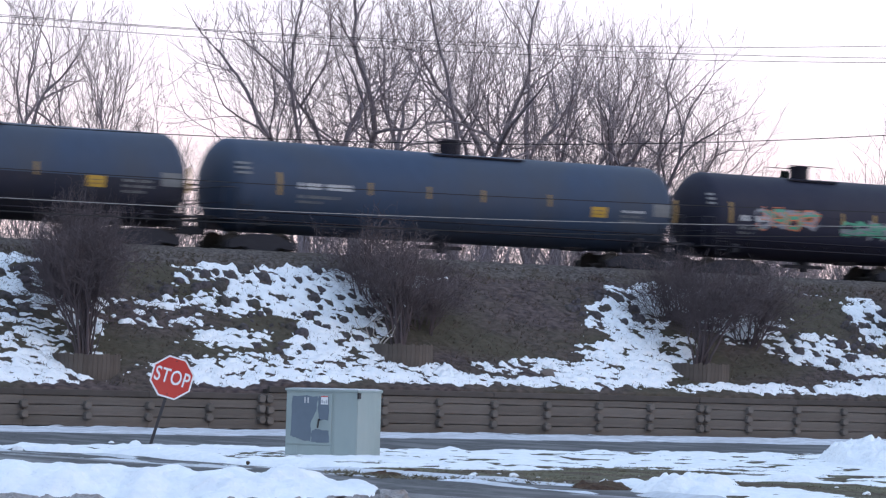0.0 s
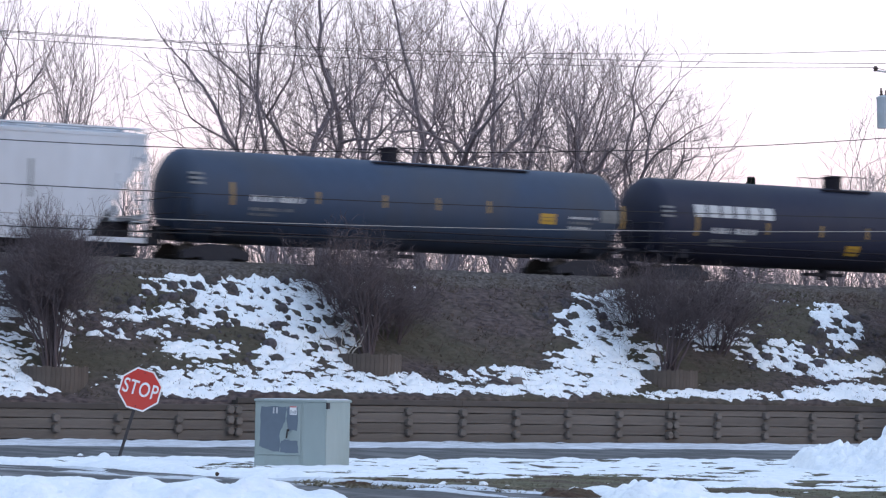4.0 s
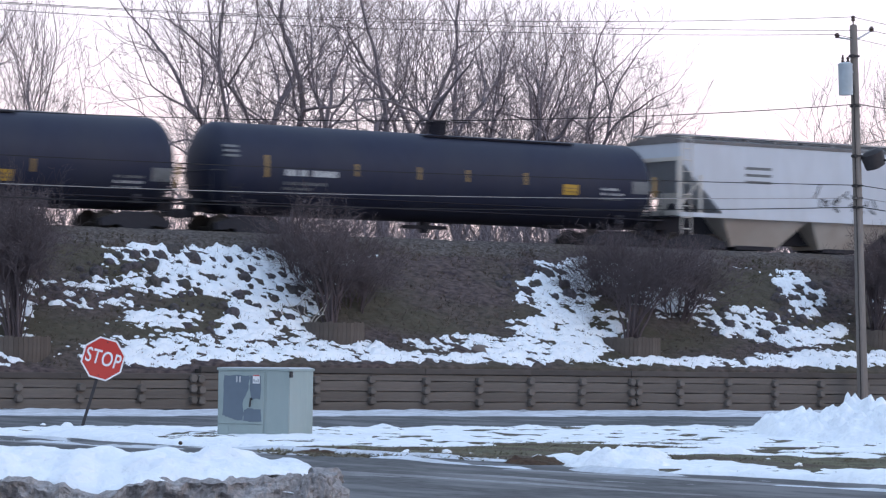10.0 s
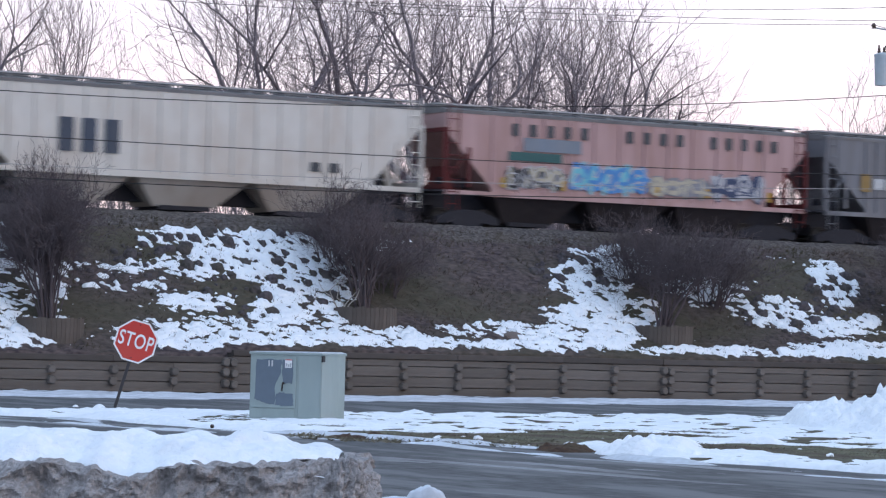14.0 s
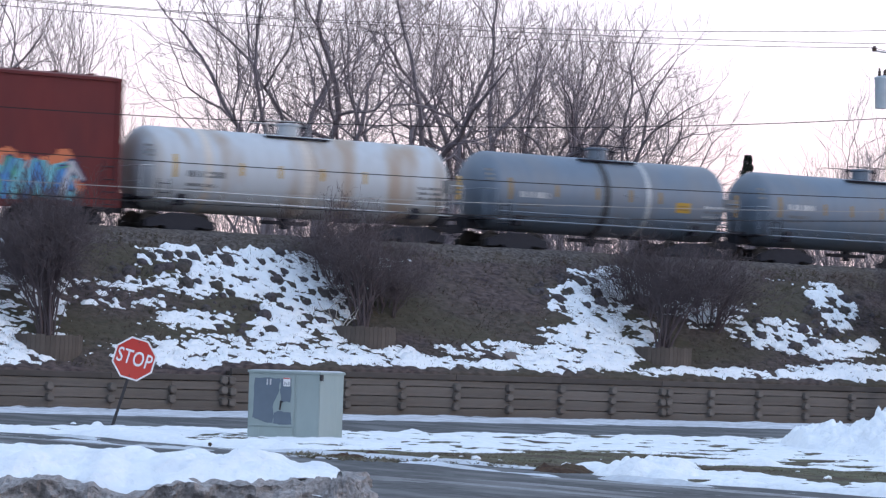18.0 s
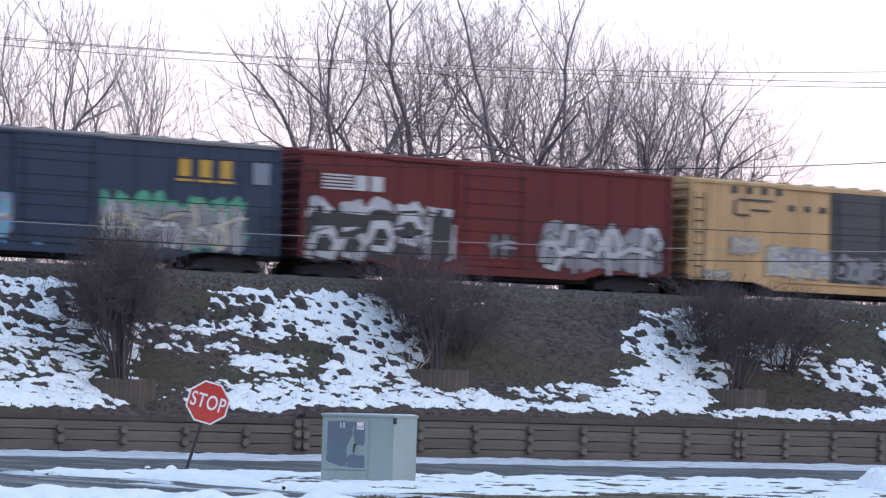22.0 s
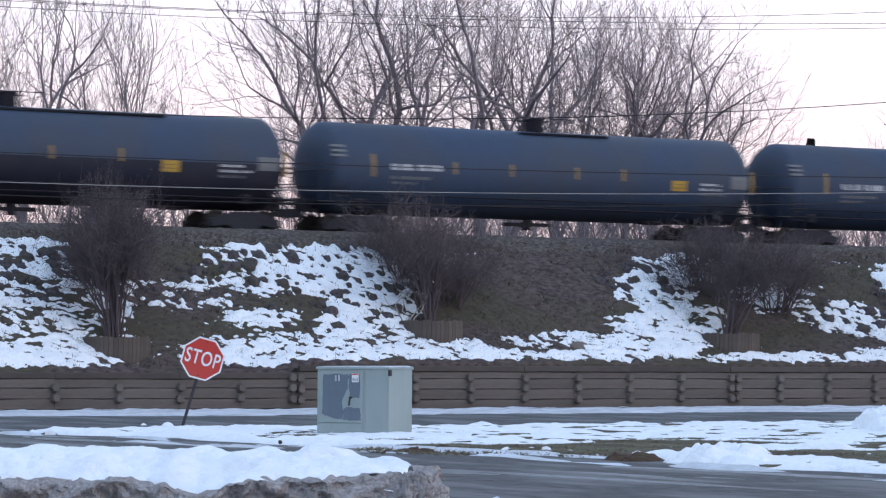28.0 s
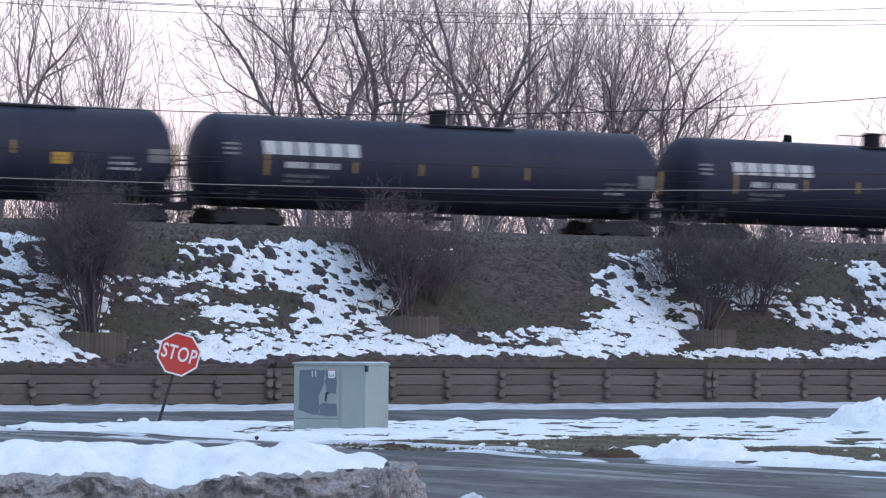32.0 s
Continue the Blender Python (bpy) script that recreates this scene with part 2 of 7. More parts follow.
M_PINK = material("faded_pink_hopper_paint", (0.50, 0.33, 0.32), (0.42, 0.26, 0.25), 0.7, grain=3, wide=0.8, bump=0.03, stretch=(2, 1, 0.22), dirt=(0.33, 0.19, 0.16), dirt_amount=0.55, spec=0.25)
M_RUSTBLUE = material("rust_streaked_light_blue_paint", (0.135, 0.265, 0.375), (0.215, 0.325, 0.41), 0.65, grain=2.6, wide=1.2, bump=0.03, stretch=(1.5, 1, 0.26), dirt=(0.105, 0.064, 0.060), dirt_amount=0.95, dirt_range=(0.45, 0.57), spec=0.25)
M_COAL = material("black_open_hopper_paint", (0.016, 0.016, 0.022), (0.010, 0.010, 0.014), 0.6, grain=4, wide=0.7, bump=0.03, dirt=(0.026, 0.024, 0.028), spec=0.25)
M_NAVY = material("navy_boxcar_paint", (0.034, 0.052, 0.090), (0.026, 0.041, 0.072), 0.6, grain=3, wide=0.7, bump=0.02, stretch=(1.5, 1, 0.4), dirt=(0.042, 0.050, 0.072), dirt_amount=0.5, spec=0.22)
M_OXIDE = material("brown_red_boxcar_paint", (0.153, 0.034, 0.032), (0.121, 0.026, 0.028), 0.7, grain=3, wide=0.6, bump=0.02, stretch=(1.5, 1, 0.4), dirt=(0.088, 0.029, 0.032), dirt_amount=0.6, spec=0.2)
M_MAROON = material("maroon_boxcar_paint", (0.118, 0.025, 0.030), (0.095, 0.021, 0.027), 0.65, grain=3, wide=0.5, bump=0.02, stretch=(1.5, 1, 0.4), dirt=(0.085, 0.029, 0.034), dirt_amount=0.5, spec=0.2)
M_YELLOWBOX = material("faded_yellow_boxcar_paint", (0.58, 0.385, 0.205), (0.47, 0.295, 0.15), 0.7, grain=3, wide=0.8, bump=0.02, stretch=(2.2, 1, 0.28), dirt=(0.36, 0.235, 0.125), dirt_amount=0.6, spec=0.2)
M_ORANGE = material("faded_orange_boxcar_paint", (0.47, 0.195, 0.115), (0.36, 0.135, 0.078), 0.7, grain=3, wide=0.8, bump=0.02, stretch=(2.4, 1, 0.25), dirt=(0.22, 0.100, 0.062), dirt_amount=0.75, spec=0.2)
M_DARKDOOR = material("dark_door_paint", (0.035, 0.042, 0.057), (0.027, 0.032, 0.045), 0.5, grain=3, dirt=(0.063, 0.059, 0.064))
M_ROOF = material("weathered_galvanised_roof", (0.16, 0.15, 0.15), (0.10, 0.09, 0.088), 0.65, 0.1, grain=4, dirt=(0.24, 0.235, 0.24))
M_WALKWAY = material("galvanised_roof_walkway", (0.42, 0.42, 0.44), (0.30, 0.30, 0.31), 0.6, 0.2, grain=6, dirt=(0.22, 0.21, 0.21))
M_YEL = material("yellow_marking", (0.50, 0.30, 0.035), (0.38, 0.22, 0.03), 0.6, grain=5, bump=0)
M_ORG = material("ochre_marking", (0.28, 0.175, 0.05), (0.20, 0.125, 0.04), 0.6, grain=5, bump=0)
M_STENCIL = material("white_stencil", (0.52, 0.53, 0.54), (0.36, 0.37, 0.38), 0.6, grain=7, bump=0)
M_DIMSTENCIL = material("dim_grey_stencil", (0.16, 0.165, 0.17), (0.09, 0.095, 0.10), 0.6, grain=7, bump=0)
M_DARKMARK = material("dark_marking", (0.05, 0.055, 0.065), (0.035, 0.04, 0.045), 0.6, grain=6, bump=0)
M_GREENMARK = material("green_stripe", (0.03, 0.14, 0.085), (0.025, 0.11, 0.07), 0.6, grain=4, bump=0)
M_TEALMARK = material("teal_panel", (0.02, 0.10, 0.10), None, 0.6, grain=4, bump=0)
SPRAY = {
    "white": material("white_spray_paint", (0.50, 0.50, 0.53), (0.36, 0.36, 0.40), 0.6, grain=4, bump=0, dirt=(0.22, 0.21, 0.23)),
    "grey": material("grey_spray_paint", (0.25, 0.25, 0.28), (0.17, 0.17, 0.19), 0.6, grain=4, bump=0),
    "black": material("black_spray_paint", (0.025, 0.025, 0.03), None, 0.6, grain=4, bump=0),
    "blue": material("blue_spray_paint", (0.06, 0.24, 0.55), (0.05, 0.18, 0.42), 0.6, grain=4, bump=0),
    "aqua": material("aqua_spray_paint", (0.16, 0.50, 0.58), (0.12, 0.38, 0.46), 0.6, grain=4, bump=0),
    "green": material("green_spray_paint", (0.07, 0.32, 0.20), (0.05, 0.22, 0.14), 0.6, grain=4, bump=0),
    "orange": material("orange_spray_paint", (0.62, 0.17, 0.07), (0.5, 0.14, 0.06), 0.6, grain=4, bump=0),
    "pink": material("pink_spray_paint", (0.46, 0.28, 0.28), (0.36, 0.2, 0.2), 0.6, grain=4, bump=0),
    "violet": material("violet_spray_paint", (0.24, 0.15, 0.42), (0.19, 0.12, 0.34), 0.6, grain=4, bump=0),
    "cream": material("cream_spray_paint", (0.47, 0.42, 0.32), (0.36, 0.32, 0.25), 0.6, grain=4, bump=0),
    "navy": material("navy_spray_paint", (0.03, 0.05, 0.12), None, 0.6, grain=4, bump=0),
}


# ---- mesh helpers ----
def box(bm, x0, x1, y0, y1, z0, z1):
    v = [bm.verts.new(p) for p in ((x0, y0, z0), (x1, y0, z0), (x1, y1, z0), (x0, y1, z0), (x0, y0, z1), (x1, y0, z1), (x1, y1, z1), (x0, y1, z1))]
    for f in ((0, 3, 2, 1), (4, 5, 6, 7), (0, 1, 5, 4), (1, 2, 6, 5), (2, 3, 7, 6), (3, 0, 4, 7)):
        bm.faces.new([v[i] for i in f])
    return bm


def rod(bm, p, q, r, r2=None, n=8, caps=True):
    p, q = Vector(p), Vector(q)
    r2 = r if r2 is None else r2
    d = (q - p).normalized()
    a = d.orthogonal().normalized()
    b = d.cross(a)
    rings = []
    for c, k in ((p, r), (q, r2)):
        rings.append([bm.verts.new(c + (a * math.cos(i * math.tau / n) + b * math.sin(i * math.tau / n)) * k) for i in range(n)])
    for i in range(n):
        bm.faces.new((rings[0][i], rings[0][(i + 1) % n], rings[1][(i + 1) % n], rings[1][i]))
    if caps:
        bm.faces.new(rings[0][::-1])
        bm.faces.new(rings[1])
    return bm


def prism(bm, pts, y0, y1):
    """A flat outline in x and z, drawn out along y."""
    a = [bm.verts.new((x, y0, z)) for x, z in pts]
    b = [bm.verts.new((x, y1, z)) for x, z in pts]
    n = len(pts)
    bm.faces.new(a)
    bm.faces.new(b[::-1])
    for i in range(n):
        bm.faces.new((a[i], b[i], b[(i + 1) % n], a[(i + 1) % n]))
    return bm


def lathe(bm, prof, n=32, axis="x"):
    """A profile of (along, radius) turned round an axis."""
    rings = []
    for s, r in prof:
        ring = []
        for i in range(n):
            a = i * math.tau / n
            c, d = r * math.cos(a), r * math.sin(a)
            ring.append(bm.verts.new({"x": (s, c, d), "y": (c, s, d), "z": (c, d, s)}[axis]))
        rings.append(ring)
    for r0, r1 in zip(rings, rings[1:]):
        for i in range(n):
            bm.faces.new((r0[i], r0[(i + 1) % n], r1[(i + 1) % n], r1[i]))
    bm.faces.new(rings[0])
    bm.faces.new(rings[-1])
    return bm


def to_mesh(name, bm, mat, smooth=False):
    bmesh.ops.recalc_face_normals(bm, faces=bm.faces)
    me = bpy.data.meshes.new(name)
    bm.to_mesh(me)
    bm.free()
    me.materials.append(mat)
    if smooth:
        me.shade_smooth()
        me.set_sharp_from_angle(angle=radians(40))
    return me


def part(name, bm, mat, parent=None, label="", smooth=False, at=None):
    """One mesh object from a bmesh, under a thing or a part."""
    return piece(name, to_mesh(name, bm, mat, smooth), parent, label, at)


def piece(name, me, parent=None, label="", at=None):
    ob = new(name, me)
    if parent:
        ob.parent = parent
    if at is not None:
        ob.matrix_basis = at
    if label:
        tagged(ob, label)
    return ob


def thing(name, label, category, at=None, group="", kind=""):
    ob = new(name)
    ob.empty_display_size = 0.3
    if at is not None:
        ob.matrix_basis = at
    return tagged(ob, label, category, group, kind)


# smooth random field on the plan, for uneven ground
TABLE = np.random.RandomState(5).rand(256, 256)


def field(x, y, seed=0):
    x, y = np.asarray(x, float) + seed * 17.3, np.asarray(y, float) + seed * 9.7
    i, j = np.floor(x).astype(int), np.floor(y).astype(int)
    u, v = x - i, y - j
    u, v = u * u * (3 - 2 * u), v * v * (3 - 2 * v)
    t = lambda a, b: TABLE[a % 256, b % 256]
    return (t(i, j) * (1 - u) + t(i + 1, j) * u) * (1 - v) + (t(i, j + 1) * (1 - u) + t(i + 1, j + 1) * u) * v


def rough(x, y, scale, seed=0, octaves=3):
    s, k, out = 0.0, 1.0, 0.0
    for o in range(octaves):
        out, s = out + k * field(x / scale * 2 ** o, y / scale * 2 ** o, seed + o), s + k
        k *= 0.5
    return out / s


def sheet(name, xs, ys, z, mat, parent=None, label="", keep=None, smooth=True):
    """A surface over a grid of plan lines; z(x, y) on arrays; keep: which corners' faces stay."""
    gx, gy = np.meshgrid(xs, ys)
    gz = z(gx, gy)
    co = np.stack([gx, gy, gz], -1).reshape(-1, 3)
    nx, ny = len(xs), len(ys)
    i = np.arange((nx - 1) * (ny - 1))
    a = (i // (nx - 1)) * nx + i % (nx - 1)
    faces = np.stack([a, a + 1, a + nx + 1, a + nx], -1)
    if keep is not None:
        k = keep(gx, gy).reshape(-1)
        faces = faces[k[faces].any(1)]
        used = np.unique(faces)
        remap = np.full(len(co), -1)
        remap[used] = np.arange(len(used))
        co, faces = co[used], remap[faces]
    me = bpy.data.meshes.new(name)
    me.from_pydata(co.tolist(), [], faces.tolist())
    me.materials.append(mat)
    if smooth:
        me.shade_smooth()
    return piece(name, me, parent, label)


# ---- plan: x along the track, y away from the camera, z up ----
TRACK, RAIL, SPEED = 90.6, 5.56, 19.88
DROP, SINK = 0.33, 0.26
WALL, CREST = 79.7, 86.9


def lift(x, y):
    """Height of the ground: flat street, embankment (its foot higher behind the taller wall), the far side falling gently."""
    up = np.clip((y - WALL - 0.3) / (CREST - WALL - 0.3), 0, 1)
    step = np.clip((x - 42.3) / 1.2, 0, 1)
    foot = (0.05 + 0.25 * step * step * (3 - 2 * step)) * np.clip(1 - (y - WALL - 0.3) / 2.2, 0, 1)
    z = np.where(y < WALL + 0.28, -0.02, 0.98 + foot + 4.26 * (up * 0.94 + 0.06 * np.sin(up * math.pi / 2)))
    down = np.clip((y - 95.0) / 8.0, 0, 1)
    return np.where(y > CREST, 5.24 - 1.6 * down, z)


def clods(x, y):
    """Turned-up lumps of earth: low domes of many sizes, about 0.4 m apart."""
    out = np.zeros(np.shape(x))
    for cell, high, seed in ((0.42, 0.20, 1), (0.23, 0.12, 2)):
        u, v = x / cell, y / (cell * 0.85)
        i, j = np.floor(u).astype(int), np.floor(v).astype(int)
        for di in (-1, 0, 1):
            for dj in (-1, 0, 1):
                a, b = (i + di + 57 * seed) % 256, (j + dj + 91 * seed) % 256
                cx, cy = i + di + 0.15 + 0.7 * TABLE[a, b], j + dj + 0.15 + 0.7 * TABLE[b, a]
                size = TABLE[(a + 31) % 256, (b + 77) % 256]
                rad = 0.34 + 0.42 * size
                q = ((u - cx) ** 2 + (v - cy) ** 2) / rad ** 2
                out = np.maximum(out, high * (0.15 + 0.85 * size ** 1.5) * np.clip(1 - q, 0, 1) ** 0.7)
    return out * (0.7 + 0.6 * field(x / 1.3, y / 1.3, 4)) + 0.04 * rough(x, y, 0.12, 8, 2)


CELL_X, CELL_Y = 0.41, 0.50


def clump_cell(i, j):
    """The tussock of one cell of the slope's plan: its middle and half width (nought where there is none)."""
    a, b = i * 7 + 13, j * 11 + 5
    one = TABLE[a % 256, b % 256]
    two = TABLE[(a + 101) % 256, (b + 37) % 256]
    size = TABLE[(a + 43) % 256, (b + 171) % 256]
    x, y = (i + 0.1 + 0.8 * one) * CELL_X, (j + 0.1 + 0.8 * two) * CELL_Y
    chance = np.clip(blobs(x, y, TUSSOCK) * 2.6 + 0.30, 0, 0.9)
    there = TABLE[(a + 77) % 256, (b + 9) % 256] < chance
    return x, y, np.where(there & (y < 86.3) & (y > 80.5), 0.055 + 0.155 * size ** 1.7, 0.0)


def clump_near(x, y):
    """How close each place lies to a tussock: 1 on it, 0 past its melted rim."""
    i, j = np.floor(x / CELL_X).astype(int), np.floor(y / CELL_Y).astype(int)
    out = np.zeros(np.shape(x))
    for di in (-1, 0, 1):
        for dj in (-1, 0, 1):
            cx, cy, rad = clump_cell(i + di, j + dj)
            q = np.hypot(x - cx, (y - cy) * 0.75) / np.maximum(rad, 1e-3)
            out = np.maximum(out, np.where(rad > 0, np.clip(1.45 - q, 0, 1), 0))
    return out


# ---- ground ----
def span(*stops):
    """Grid lines: (from, to, step) stretches joined."""
    return np.unique(np.concatenate([np.arange(a, b, s) for a, b, s in stops] + [[stops[-1][1]]]).round(4))


def blobs(x, y, spots, lean=0.65):
    """Soft ovals (x, y, half width, half depth), their edges 0, middles 1."""
    out = np.full(np.shape(x), -1.0)
    for cx, cy, rx, ry in spots:
        b = (y - cy)
        a = (x - cx) - lean * b
        out = np.maximum(out, 1 - np.sqrt((a / rx) ** 2 + (b / ry) ** 2))
    return out


DRIFT_A = [(46.0, 85.7, 3.2, 0.85), (45.3, 84.7, 2.3, 1.2), (47.8, 85.0, 2.0, 1.5), (47.2, 83.4, 1.7, 1.4), (46.2, 82.1, 1.7, 1.2), (44.3, 80.95, 4.6, 0.8), (48.1, 80.9, 1.9, 0.5)]
DRIFT_B = [(57.8, 82.5, 2.0, 1.1), (58.5, 84.4, 1.5, 1.2), (55.7, 81.0, 2.6, 0.6), (57.0, 81.5, 2.1, 0.95)]
DRIFT_C = [(66.8, 80.75, 2.5, 0.5), (69.2, 85.5, 0.8, 0.6), (68.9, 84.4, 0.9, 1.0), (68.9, 82.6, 0.5, 0.4), (72.5, 84.15, 0.6, 0.4), (70.2, 80.85, 1.5, 0.5), (75.5, 81.2, 2.5, 0.8)]
DRIFT_D = [(35.3, 83.2, 3.3, 2.4), (34.4, 81.1, 3.4, 1.0), (35.8, 85.4, 2.7, 1.1), (29.0, 83.0, 4.0, 2.5)]
THIN = [(41.1, 84.1, 1.3, 0.4), (42.8, 82.45, 1.3, 0.5), (59.5, 86.0, 0.8, 0.3), (60.8, 85.7, 1.6, 0.8), (65.2, 83.0, 1.6, 0.7), (66.7, 82.2, 1.8, 0.5),
        (51.0, 80.45, 4.8, 0.36), (61.5, 80.4, 4.0, 0.25), (63.0, 84.0, 1.5, 0.6), (50.2, 85.8, 1.4, 0.5), (52.8, 81.5, 1.6, 0.4), (40.6, 83.5, 1.6, 0.5)]
BALD = [(58.35, 80.75, 0.75, 0.35), (44.5, 83.2, 1.0, 0.5), (41.3, 83.0, 1.8, 0.7), (56.3, 83.3, 0.7, 0.35), (40.2, 85.5, 2.0, 1.2), (33.3, 84.6, 1.2, 0.35), (36.2, 84.1, 1.1, 0.32), (34.8, 85.7, 1.3, 0.3), (35.0, 82.9, 1.2, 0.25), (32.5, 83.4, 1.2, 0.3)]
TUSSOCK = [(44.3, 84.8, 3.2, 1.6), (47.4, 84.4, 2.8, 2.0), (45.6, 82.6, 2.6, 0.9), (58.2, 85.2, 1.8, 1.3), (68.9, 84.2, 1.6, 1.8), (35.5, 84.9, 3.6, 1.9), (30.0, 84.7, 3.6, 1.9), (65.5, 82.8, 2.4, 1.2), (40.8, 84.0, 1.8, 0.7)]


def ground_height(x, y):
    z = lift(x, y)
    near = (x > 24) & (x < 92) & (y > WALL + 0.28) & (y < 89)
    turned = 0.30 * clods(x, y) + 0.07 * rough(x, y, 0.5, 14, 3) + 0.045 * rough(x, y, 0.16, 15, 2) - 0.03
    return np.where(near, z + turned * np.clip((CREST - 0.3 - y) / 0.6, 0.1, 1), z)


ground = sheet("ground", span((-2500, -100, 400), (-100, 24, 6), (24, 92, 0.062), (92, 160, 6), (160, 2500, 390)),
               span((-2000, -50, 300), (-50, 79, 12), (79.96, 80.0, 0.02), (80.0, 87.9, 0.062), (87.9, 96, 0.5), (96, 110, 2), (110, 4000, 600)),
               ground_height, M_SOIL)
tagged(ground, "dark winter soil and matted brown grass on a rough embankment", "ground", kind="structure")

road = sheet("road", span((-200, 260, 4)), span((-60, 79.5, 1.5)), lambda x, y: 0 * x + 0.012 * rough(x, y, 6, 2, 2), M_ASPHALT)
tagged(road, "wet dark asphalt street with slush streaks", "road", kind="structure")


def slope_snow(x, y):
    thick = blobs(x, y, DRIFT_A + DRIFT_B + DRIFT_C + DRIFT_D) - 0.5 * np.clip(blobs(x, y, BALD) * 3 + 0.2, 0, 1)
    thin = blobs(x, y, THIN)
    cover = np.maximum(np.clip(thick * 2.8, -1.2, 0.42), np.clip(thin * 1.6 - 0.15, -1.2, 0.2))
    along, across = x - 0.25 * y, y + 0.25 * x
    tus = np.clip(blobs(x, y, TUSSOCK) * 3 + 0.3, 0, 1) * (thick > -0.15)
    ledges = rough(along / 3.0, across, 0.088, 23, 2) - 0.5
    n = 0.85 * (rough(along / 2.2, across, 0.24, 21, 2) - 0.5) + 2.3 * ledges + 0.6 * (rough(x, y, 1.1, 27, 2) - 0.5)
    n = n * (1 - 0.35 * tus)
    depth = 0.085 * cover - 0.09 * np.clip(-cover - 0.35, 0, 1) + 0.15 * n + 0.042 - 0.03 * np.clip((39.5 - x) / 2, 0, 1) * (y > 81.6) + 0.014 * (x > 50) + 0.035 * tus - 0.20 * clump_near(x, y) * (0.5 + 0.5 * tus)
    depth = depth + 0.05 * np.clip((80.9 - y) / 0.5, 0, 1) * (np.maximum(thick, thin) > -0.35)
    top = 86.35 + 0.5 * (rough(x, 0 * x, 0.9, 29, 3) - 0.5)
    depth = depth - 0.5 * np.clip((y - top) / 0.4, 0, 1)
    return lift(x, y) + np.minimum(np.clip(depth, -0.2, 0.19), 0.005 + 0.35 * np.clip(y - 80.02 - 0.10 * rough(x, 0 * x, 0.7, 30, 2), -0.1, 1))


slope = sheet("snow_drifts", span((24, 92, 0.054)), span((80.02, 86.9, 0.052)), slope_snow, M_SNOW,
              keep=lambda x, y: slope_snow(x, y) > lift(x, y) - 0.01)
tagged(slope, "patchy melting snow between dark clods on the embankment", "snow", kind="stuff")

def tussocks():
    """Rounded clods of earth and grass that stand out of the snow, square to the slope."""
    r, co, fs = random.Random(44), [], []
    normal, along = Vector((0, -0.50, 0.866)), Vector((0, 0.866, 0.50))
    for i in range(int(25 / CELL_X), int(90 / CELL_X)):
        for j in range(int(80 / CELL_Y), int(87 / CELL_Y)):
            x, y, rad = (float(v) for v in clump_cell(i, j))
            if rad <= 0:
                continue
            base, high, turn = Vector((x, y, float(lift(x, y)) - 0.06)), rad * r.uniform(0.6, 1.1) + 0.07, r.uniform(0, math.tau)
            lobe, first, n = r.uniform(0.05, 0.22), len(co), 11
            for ring, (q, h) in enumerate(((1.15, 0.0), (1.0, 0.42), (0.74, 0.78), (0.38, 0.98))):
                for k in range(n):
                    a = turn + k * math.tau / n
                    w = rad * q * (1 + lobe * math.sin(2 * a + turn) + r.uniform(-0.2, 0.2))
                    p = base + Vector((math.cos(a) * w * 1.2, 0, 0)) + along * (math.sin(a) * w) + normal * (high * h * r.uniform(0.85, 1.12)) + Vector((0, 0, 0.05 * h))
                    co.append(tuple(p))
            co.append(tuple(base + normal * high * 1.05))
            for ring in range(3):
                fs += [(first + ring * n + k, first + ring * n + (k + 1) % n, first + ring * n + n + (k + 1) % n, first + ring * n + n + k) for k in range(n)]
            fs += [(first + 3 * n + k, first + 3 * n + (k + 1) % n, first + 4 * n) for k in range(n)]
    me = bpy.data.meshes.new("tussocks")
    me.from_pydata(co, [], fs)
    me.materials.append(M_TUSSOCK)
    me.shade_smooth()
    return tagged(piece("tussocks", me), "dark tussocks of earth and grass standing out of the snow", "tussock", kind="stuff")


tussocks()

# shoulder between the street and the retaining wall, ridged with ploughed snow
shoulder = sheet("snow_shoulder", span((0, 24, 1), (24, 92, 0.12), (92, 150, 2)), span((66.5, 79.6, 0.16)),
                 lambda x, y: -0.05 + 0.15 * np.clip((y - 70.5 - 1.8 * rough(x, y * 0, 2.5, 4, 3)) / 2.2, 0, 1) ** 0.7 * (0.35 + 1.25 * rough(x, y, 0.8, 6, 3)) - 0.012 * np.clip(y - 71, 0, 9), M_SHOULDER)
tagged(shoulder, "grey-white ploughed snow along the foot of the wall", "snow", kind="stuff")

# the corner lawn between both streets, half under snow
def verge_edge(y):
    """The lawn's edge towards the side street."""
    return np.interp(y, (24, 32.5, 37.8, 40, 43, 47, 50, 54, 57, 58.5, 60.5), (30.5, 28.4, 27.8, 28.2, 28.6, 27.3, 26.3, 26.1, 25.2, 25.0, 29.0)) + 0.25 * np.sin(y * 1.3) * np.sin(y * 0.37)


def verge_height(x, y, more=0.0):
    inside = np.minimum(x - verge_edge(y), 60.3 - y)
    return -0.06 + 0.08 * np.clip((inside + more) / 0.3, 0, 1)


def lawn_height(x, y):
    return verge_height(x, y) + 0.05 * rough(x, y, 0.4, 12, 3)


lawn = sheet("lawn", span((25, 62, 0.14), (62, 150, 2)), span((24, 61, 0.14)), lawn_height, M_LAWN)
tagged(lawn, "dull green-brown frosted lawn showing through snow", "grass", kind="stuff")

